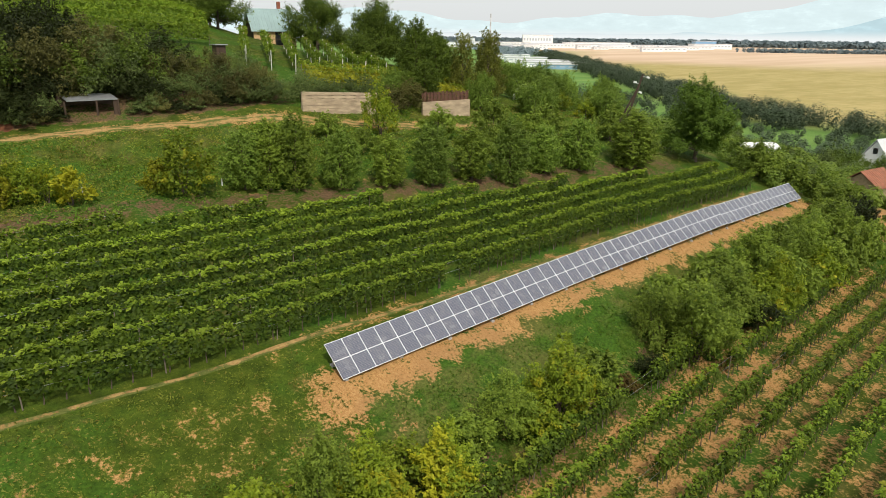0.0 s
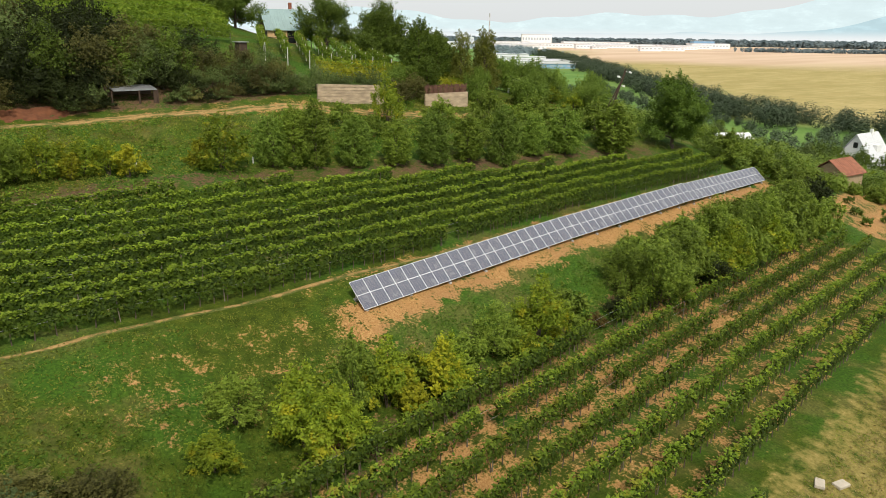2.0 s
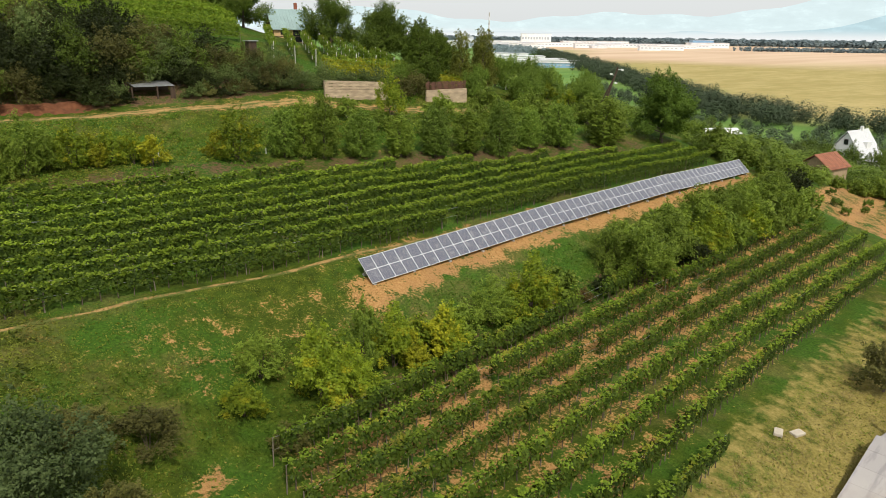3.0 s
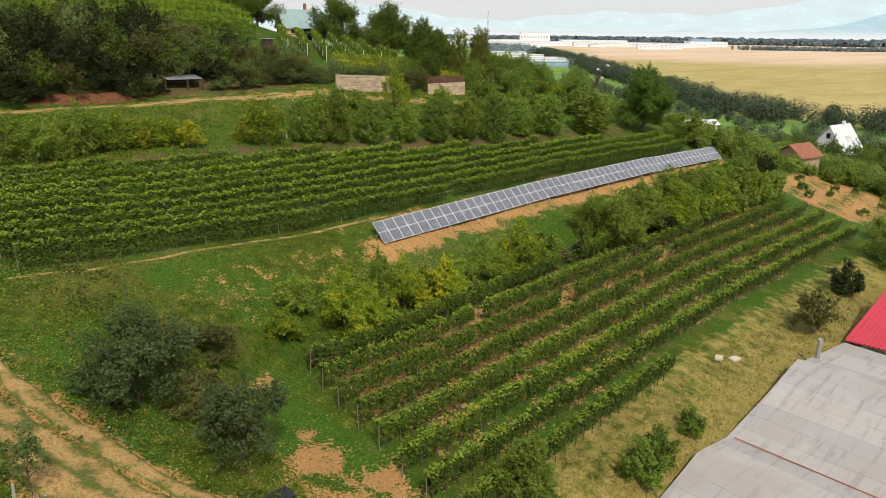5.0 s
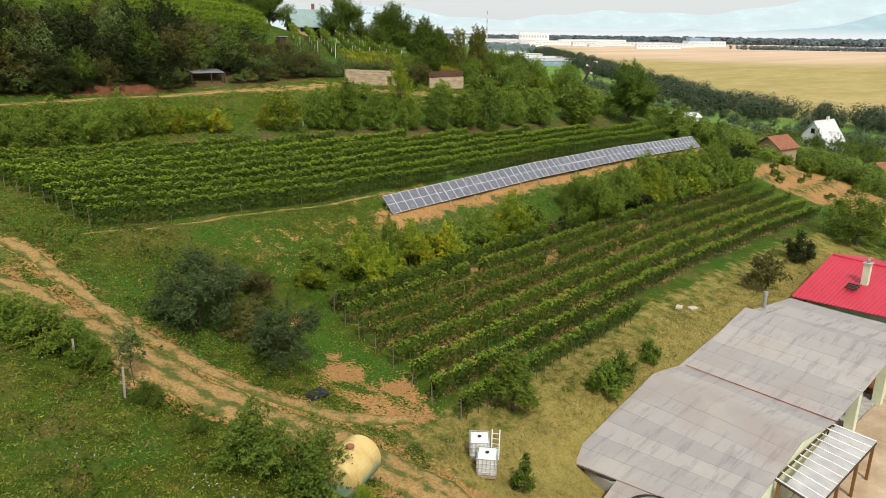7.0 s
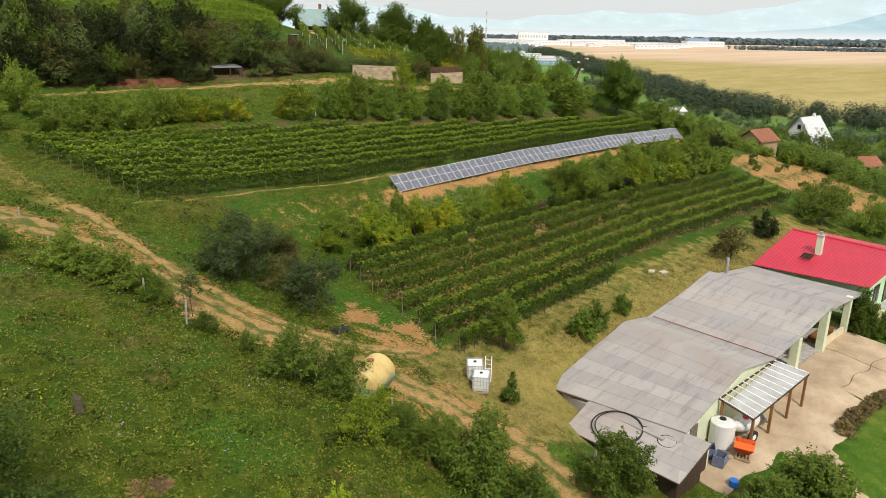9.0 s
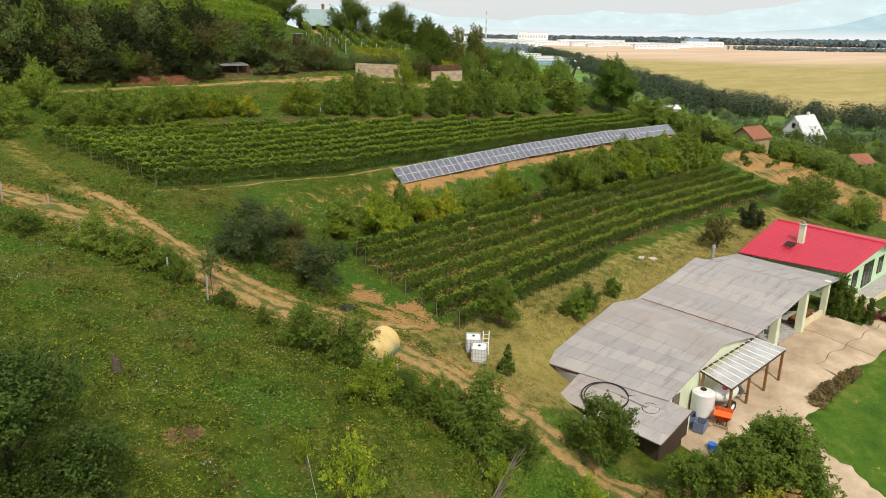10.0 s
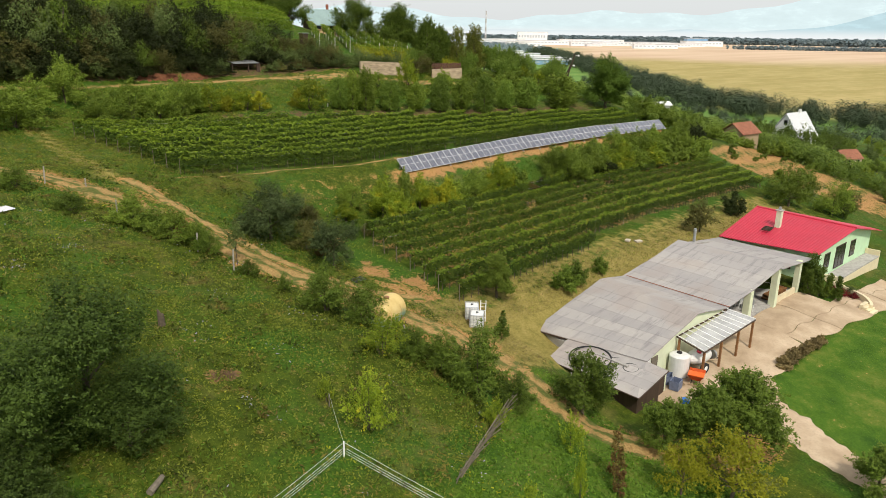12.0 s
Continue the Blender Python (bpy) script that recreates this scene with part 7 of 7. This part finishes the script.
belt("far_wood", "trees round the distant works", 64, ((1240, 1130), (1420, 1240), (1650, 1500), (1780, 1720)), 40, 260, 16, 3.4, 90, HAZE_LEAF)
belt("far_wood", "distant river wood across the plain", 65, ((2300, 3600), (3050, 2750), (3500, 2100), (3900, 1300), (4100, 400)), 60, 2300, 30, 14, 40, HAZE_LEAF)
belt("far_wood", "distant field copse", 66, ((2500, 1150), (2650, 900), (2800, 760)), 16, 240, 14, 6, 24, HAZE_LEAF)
WORKS_PANE = plain("works_glazing", (0.45, 0.5, 0.55), 0.4, vary=0.1, scale=0.05)
WORKS_WHITE = plain("works_cladding", (0.84, 0.85, 0.86), 0.7, vary=0.1, scale=0.05)
WORKS_GREY = plain("works_roof", (0.60, 0.60, 0.62), 0.7, vary=0.15, scale=0.03)
WORKS_BLUE = plain("works_blue", (0.25, 0.42, 0.60), 0.6, vary=0.1, scale=0.05)


def works(x, y, turn, wide, deep, high, label, mat=None):
    w = thing("warehouse", pose(x, y, PLAIN_Z, 0, 0, turn), label, "warehouse", "distant works")
    part("wall", box(bmesh.new(), (-wide / 2, -deep / 2, -1), (wide / 2, deep / 2, high)), mat or WORKS_WHITE, w)
    part("roof", box(bmesh.new(), (-wide / 2 - 1, -deep / 2 - 1, high), (wide / 2 + 1, deep / 2 + 1, high + 1.2)), WORKS_GREY, w)
    k = int(wide / 14)
    for i in range(k):
        part("window", box(bmesh.new(), (-wide / 2 + 4 + i * 14, -deep / 2 - 0.3, high * 0.45), (-wide / 2 + 12 + i * 14, -deep / 2 - 0.05, high * 0.7)), WORKS_PANE, w)


for x, y, wide, deep, high, label in (
    (2150, 1950, 220, 90, 14, "long white factory hall on the plain"), (2350, 1880, 260, 110, 16, "large white factory hall on the plain"), (2480, 1760, 240, 90, 15, "white factory hall on the plain"),
    (2620, 1640, 260, 80, 14, "white factory hall on the plain"), (2720, 1520, 220, 80, 13, "white factory hall on the plain"), (2850, 2400, 150, 40, 48, "tall white works block on the plain"),
    (2500, 2350, 300, 90, 16, "long white hall behind the works"), (2250, 2250, 240, 80, 16, "long white hall behind the works"), (3000, 2150, 320, 90, 16, "long white hall behind the works"),
    (2900, 1500, 160, 70, 20, "white hall with blue plant"), (1950, 2150, 160, 60, 18, "pale hall at the edge of the works")):
    works(x, y, -42, wide, deep, high, label)
rng_w = np.random.default_rng(12)
for k in range(26):
    far, side = rng_w.uniform(2500, 3150), rng_w.uniform(27, 44)
    works(far * math.cos(radians(side)), far * math.sin(radians(side)), -42 + rng_w.uniform(-12, 12), rng_w.uniform(40, 110), rng_w.uniform(20, 40), rng_w.uniform(7, 15), "small pale building among the works on the plain", WORKS_GREY if k % 3 == 0 else None)
works(2960, 1560, -42, 90, 50, 30, "blue industrial plant on the plain", WORKS_BLUE)
for x, y, wide, deep, high in ((1010, 830, 90, 40, 8), (960, 770, 110, 36, 8), (915, 718, 60, 26, 7), (1080, 930, 80, 40, 9), (1180, 1080, 110, 40, 9)):
    works(x, y, -40, wide, deep, high, "low white warehouse with a grey roof below the hill", WORKS_BLUE if wide == 60 else None)
for x, y, high in ((1760, 1800, 50), (1700, 1760, 42), (1820, 1830, 38)):
    t = thing("tower_block", pose(x, y, PLAIN_Z, 0, 0, -42), "pale distant tower block", "tower block", "distant tower blocks")
    part("wall", box(bmesh.new(), (-11, -9, -1), (11, 9, high)), WORKS_WHITE, t)
    for k in range(int(high / 4)):
        part("window_band", box(bmesh.new(), (-9.5, -9.3, 2 + 4 * k), (9.5, -9.02, 3.6 + 4 * k)), WORKS_PANE, t)
mast = thing("chimney_mast", pose(2330, 2230, PLAIN_Z), "tall slender industrial chimney striped grey and white", "chimney")
for k in range(8):
    part("band", rod(bmesh.new(), (0, 0, 17 * k), (0, 0, 17 * (k + 1)), 4.6 - 0.3 * k, 4.3 - 0.3 * k, 12), CONCRETE if k % 2 else WORKS_GREY, mast)


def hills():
    """Far blue hills that close the plain: glowing ridges of gentle height, one behind the other, haze painted in."""
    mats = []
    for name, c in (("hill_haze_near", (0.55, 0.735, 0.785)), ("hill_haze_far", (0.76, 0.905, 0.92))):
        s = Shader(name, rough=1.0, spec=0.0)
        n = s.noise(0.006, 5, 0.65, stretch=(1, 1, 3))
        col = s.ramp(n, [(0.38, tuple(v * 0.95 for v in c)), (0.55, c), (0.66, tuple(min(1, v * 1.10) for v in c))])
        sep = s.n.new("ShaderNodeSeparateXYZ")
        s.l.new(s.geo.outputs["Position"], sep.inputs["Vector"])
        # painted haze: colour whitens towards the foot of the ridge
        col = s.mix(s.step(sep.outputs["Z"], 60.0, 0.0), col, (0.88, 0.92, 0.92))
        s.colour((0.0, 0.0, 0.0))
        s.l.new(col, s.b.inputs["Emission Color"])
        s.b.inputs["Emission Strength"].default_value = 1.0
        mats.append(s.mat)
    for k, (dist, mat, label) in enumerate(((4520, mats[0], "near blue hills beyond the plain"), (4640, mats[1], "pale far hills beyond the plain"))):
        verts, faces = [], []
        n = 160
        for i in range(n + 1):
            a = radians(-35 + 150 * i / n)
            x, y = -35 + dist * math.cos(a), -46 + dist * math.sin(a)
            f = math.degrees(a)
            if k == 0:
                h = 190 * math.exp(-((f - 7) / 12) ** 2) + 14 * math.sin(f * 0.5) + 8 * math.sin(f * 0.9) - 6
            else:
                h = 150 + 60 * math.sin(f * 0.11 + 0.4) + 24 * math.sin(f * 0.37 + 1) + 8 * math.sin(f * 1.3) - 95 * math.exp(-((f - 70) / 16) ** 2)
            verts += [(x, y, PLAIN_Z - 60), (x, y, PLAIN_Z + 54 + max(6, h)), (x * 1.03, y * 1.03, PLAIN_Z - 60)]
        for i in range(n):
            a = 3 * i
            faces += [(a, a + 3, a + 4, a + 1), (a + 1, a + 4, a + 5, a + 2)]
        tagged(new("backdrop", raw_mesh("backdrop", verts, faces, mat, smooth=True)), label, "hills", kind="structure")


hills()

# ---- small things outdoors ----
def fence_post(x, y, high, label, lean=(0, 0)):
    p = thing("fence_post", pose(x, y, z_at(x, y), lean[0], lean[1], 0), label, "fence post", "fence posts along the track")
    part("stake", box(bmesh.new(), (-0.048, -0.048, -0.3), (0.048, 0.048, high), 0.012), FENCE_GREY, p)
    for z in (0.45, 0.85):
        if z < high - 0.2:
            part("staple", box(bmesh.new(), (-0.075, -0.02, high - z), (0.075, 0.02, high - z + 0.03)), STEEL, p)


FENCE_GREY = plain("weathered_concrete_post", (0.33, 0.30, 0.25), 0.9, vary=0.2)
for x, y, h, lx, ly in ((-37.5, -1.5, 1.45, 0, 3), (-34.6, -8.9, 1.3, 2, -2), (-31.4, -15.4, 1.45, 0, 2), (-30.2, -18.5, 1.6, -2, 3), (-26.2, -23.6, 1.2, 1, 0), (-34.6, -1.9, 0.8, 0, 0), (-24.3, -30.6, 1.1, 6, -8), (-41.5, 5.0, 1.4, 0, 2), (-14.4, -37.1, 0.8, 0, 0)):
    fence_post(x, y, h, "weathered grey fence post beside the track", (lx, ly))

stump = thing("tree_stump", pose(-38.2, -25.4, z_at(-38.2, -25.4), 4, -3, 0), "weathered dead tree stump in the meadow", "stump")
bm = bmesh.new()
rod(bm, (0, 0, -0.2), (0.03, 0, 0.7), 0.24, 0.17, 11)
rod(bm, (-0.05, 0.02, 0.65), (-0.12, 0.03, 1.05), 0.12, 0.05, 8)
for v in bm.verts:
    v.co += Vector((noise.noise(v.co * 5), noise.noise(v.co * 5 + Vector((3, 1, 2))), 0)) * 0.06
part("trunk", bm, BARK, stump)
log = thing("fallen_log", pose(-43.6, -37.8, z_at(-43.6, -37.8), 0, 0, 35), "short weathered log lying in the grass", "log")
part("log", rod(bmesh.new(), (-0.5, 0, 0.12), (0.5, 0.05, 0.2), 0.16, 0.12, 9), WOOD_POST, log)


CAGE_STEEL = plain("cage_steel", (0.52, 0.53, 0.54), 0.5, 0.5, vary=0.15)


# stacked liquid containers
def ibc(m, label):
    c = thing("liquid_container", m, label, "container", "liquid containers")
    bm = bmesh.new()
    box(bm, (-0.55, -0.47, 0.16), (0.55, 0.47, 1.1), 0.08)
    rod(bm, (0, 0, 1.09), (0, 0, 1.15), 0.12, 0.12, 14)
    part("bottle", bm, WHITE_PLASTIC, c, "white plastic bottle")
    part("cap", rod(bmesh.new(), (0.0, 0, 1.15), (0, 0, 1.19), 0.10, 0.10, 14), BLACK_PIPE, c, "black cap")
    part("pallet", box(bmesh.new(), (-0.58, -0.5, 0), (0.58, 0.5, 0.13), 0.01), PALLET_WOOD, c)
    for k in range(6):
        x = -0.5 + 0.2 * k
        for y in (-0.5, 0.5):
            part("bar", rod(bmesh.new(), (x, y, 0.12), (x, y, 1.12), 0.02, sides=5), CAGE_STEEL, c)
    for k in range(5):
        y = -0.4 + 0.2 * k
        for x in (-0.58, 0.58):
            part("bar", rod(bmesh.new(), (x, y, 0.12), (x, y, 1.12), 0.02, sides=5), CAGE_STEEL, c)
    for z in (0.35, 0.6, 0.85, 1.12):
        bm = bmesh.new()
        for p, q in (((-0.58, -0.5), (0.58, -0.5)), ((0.58, -0.5), (0.58, 0.5)), ((0.58, 0.5), (-0.58, 0.5)), ((-0.58, 0.5), (-0.58, -0.5))):
            rod(bm, (*p, z), (*q, z), 0.02, sides=5)
        part("hoop", bm, CAGE_STEEL, c)


ibc(pose(-16.7, -29.9, z_at(-16.7, -29.9), 0, 0, 40), "white caged liquid container standing on the dry grass")
ibc(pose(-16.1, -28.75, z_at(-16.1, -28.75), 0, 0, 47), "white caged liquid container beside another")
ladder = thing("ladder", pose(-15.45, -29.3, z_at(-15.45, -29.3), 12, 0, 130), "short white ladder leaning on the liquid containers", "ladder")
for x in (-0.2, 0.2):
    part("rail", box(bmesh.new(), (x - 0.03, -0.02, -0.05), (x + 0.03, 0.02, 1.6), 0.008), WHITE_PAINT, ladder)
for k in range(5):
    part("rung", rod(bmesh.new(), (-0.2, 0, 0.25 + 0.28 * k), (0.2, 0, 0.25 + 0.28 * k), 0.018, sides=6), WHITE_PAINT, ladder)

# big yellow tank on its side
ytank = thing("fuel_tank", pose(-23.7, -27.9, z_at(-23.7, -27.9) - 0.2, 0, 0, 25), "large faded yellow cylindrical tank lying by the hedge", "tank")
def tank_paint():
    """Faded cream-yellow paint, stained green from the ground up, rust streaks."""
    s = Shader("faded_yellow_paint", rough=0.6, spec=0.3)
    c = s.ramp(s.noise(1.3, 5, space="object"), [(0.3, (0.52, 0.36, 0.12)), (0.7, (0.66, 0.51, 0.22))])
    sep = s.n.new("ShaderNodeSeparateXYZ")
    s.l.new(s.tex.outputs["Object"], sep.inputs["Vector"])
    low = s.step(s.math("ADD", s.math("MULTIPLY", sep.outputs["Z"], -1.0), s.math("MULTIPLY", s.noise(2.2, 4, space="object"), 1.1)), -0.75, -0.1)
    c = s.mix(s.math("MULTIPLY", low, 0.8), c, (0.15, 0.33, 0.26))
    rust = s.step(s.noise(1.0, 4, space="object", stretch=(4, 1, 0.4)), 0.58, 0.7)
    c = s.mix(s.math("MULTIPLY", rust, 0.5), c, (0.38, 0.20, 0.07))
    s.colour(c)
    return s.mat


YELLOW_TANK = tank_paint()
bm = bmesh.new()
for x0, x1, r0, r1 in ((-1.1, 1.1, 1.0, 1.0), (1.1, 1.25, 1.0, 0.82), (1.25, 1.32, 0.82, 0.4), (-1.25, -1.1, 0.82, 1.0), (-1.32, -1.25, 0.4, 0.82)):
    rod(bm, (x0, 0, 1.0), (x1, 0, 1.0), r0, r1, 32)
part("shell", bm, YELLOW_TANK, ytank)
for x in (-0.7, 0.7):
    part("cradle", box(bmesh.new(), (x - 0.1, -0.7, -0.2), (x + 0.1, 0.7, 0.35), 0.02), GREY_WALL, ytank)
part("hatch", rod(bmesh.new(), (0, 0, 1.97), (0, 0, 2.08), 0.2, 0.2, 16), RUST, ytank)

# pale slabs lying on the slope, dark sacks by the path
for x, y, turn, label in ((10.5, -25.2, 20, "pale stone slab lying on the grass"), (11.4, -25.9, -15, "second pale stone slab lying on the grass")):
    s = thing("stone_slab", pose(x, y, z_at(x, y), 4, 3, turn), label, "slab", "stone slabs")
    part("slab", box(bmesh.new(), (-0.42, -0.24, -0.05), (0.42, 0.24, 0.13), 0.06), plain("pale_stone", (0.48, 0.42, 0.33), 0.9, vary=0.15), s)
sack = thing("plastic_sheet", pose(-20.9, -20.7, z_at(-20.9, -20.7)), "crumpled black plastic sheet on the ground", "plastic sheet")
bm = bmesh.new()
grid = [[(x * 0.16, y * 0.12, 0.16 + 0.14 * noise.noise(Vector((x * 0.7, y * 0.7, 4)))) for y in range(-4, 5)] for x in range(-4, 5)]
part("sheet", sheet(bm, grid, 0.03), BLACK_PIPE, sack)
tin = thing("tin_sheet", pose(-42.2, -8.2, z_at(-42.2, -8.2), 6, 0, 25), "pale corrugated tin sheet lying in the grass", "tin sheet")
grid = [[(-0.9 + 0.05 * k, y, 0.12 + 0.02 * math.sin(k * 1.6)) for y in (-0.5, 0.5)] for k in range(37)]
part("sheet", sheet(bmesh.new(), grid, 0.012), WORKS_GREY, tin)

# rope fence with a white corner post
ROPE = plain("white_rope", (0.62, 0.64, 0.60), 0.8, vary=0.1)
rope = thing("rope_fence", pose(-35.2, -39.1, z_at(-35.2, -39.1)), "white rope fence meeting at a short corner post", "fence")
P_INV = rope.matrix_world.inverted()
corner = Vector((-35.2, -39.1, z_at(-35.2, -39.1)))
part("corner_post", rod(bmesh.new(), (0, 0, -0.25), (0, 0, 0.85), 0.04, 0.035, 8), WHITE_PAINT, rope)
for dx, dy in ((-9.0, -3.4), (4.2, -10.8), (1.6, 3.6)):
    e = Vector((corner.x + dx, corner.y + dy, z_at(corner.x + dx, corner.y + dy)))
    part("end_post", rod(bmesh.new(), P_INV @ (e - Vector((0, 0, 0.25))), P_INV @ (e + Vector((0, 0, 0.8))), 0.035, 0.03, 8), WOOD_POST, rope)
    for z in ((0.8, 0.52, 0.38, 0.24) if dy < 0 else (0.8,)):
        bm = bmesh.new()
        last = None
        for k in range(9):
            f = k / 8
            p = corner.lerp(e, f) + Vector((0, 0, z - 0.10 * 4 * f * (1 - f)))
            p.z = max(p.z, z_at(p.x, p.y) + 0.08)
            if last:
                rod(bm, P_INV @ last, P_INV @ p, 0.010 if dy < 0 else 0.006, sides=4)
            last = p
        part("rope", bm, ROPE, rope)

# collapsed paling fence
fence = thing("paling_fence", pose(-28.3, -41.5, z_at(-28.3, -41.5)), "leaning row of weathered split palings", "fence")
F_INV = fence.matrix_world.inverted()
rng_f = np.random.default_rng(12)
ax, ay, bx, by = -21.9, -37.9, -31.4, -42.9
for k in range(64):
    f = k / 63
    x, y = ax + (bx - ax) * f + rng_f.normal(0, 0.05), ay + (by - ay) * f + rng_f.normal(0, 0.05)
    z = z_at(x, y)
    lean = Vector((0.35 + rng_f.normal(0, 0.15), -0.5 + rng_f.normal(0, 0.15), 0))
    bm = rod(bmesh.new(), F_INV @ Vector((x, y, z - 0.1)), F_INV @ (Vector((x, y, z + rng_f.uniform(0.7, 1.1))) + lean), 0.035, 0.025, 5)
    part("paling", bm, WOOD_POST, fence)
for z in (0.3, 0.65):
    part("rail", rod(bmesh.new(), F_INV @ Vector((ax + 0.2, ay - 0.25, z_at(ax, ay) + z)), F_INV @ Vector((bx + 0.2, by - 0.25, z_at(bx, by) + z)), 0.03, sides=6), WOOD_POST, fence)

# white marker pegs on the bank
for x, y in ((-3.6, 24.6), (5.8, 22.6)):
    peg = thing("marker_peg", pose(x, y, z_at(x, y)), "short white marker peg on the bank", "peg", "marker pegs")
    part("peg", box(bmesh.new(), (-0.035, -0.035, -0.2), (0.035, 0.035, 0.55), 0.01), WHITE_PAINT, peg)
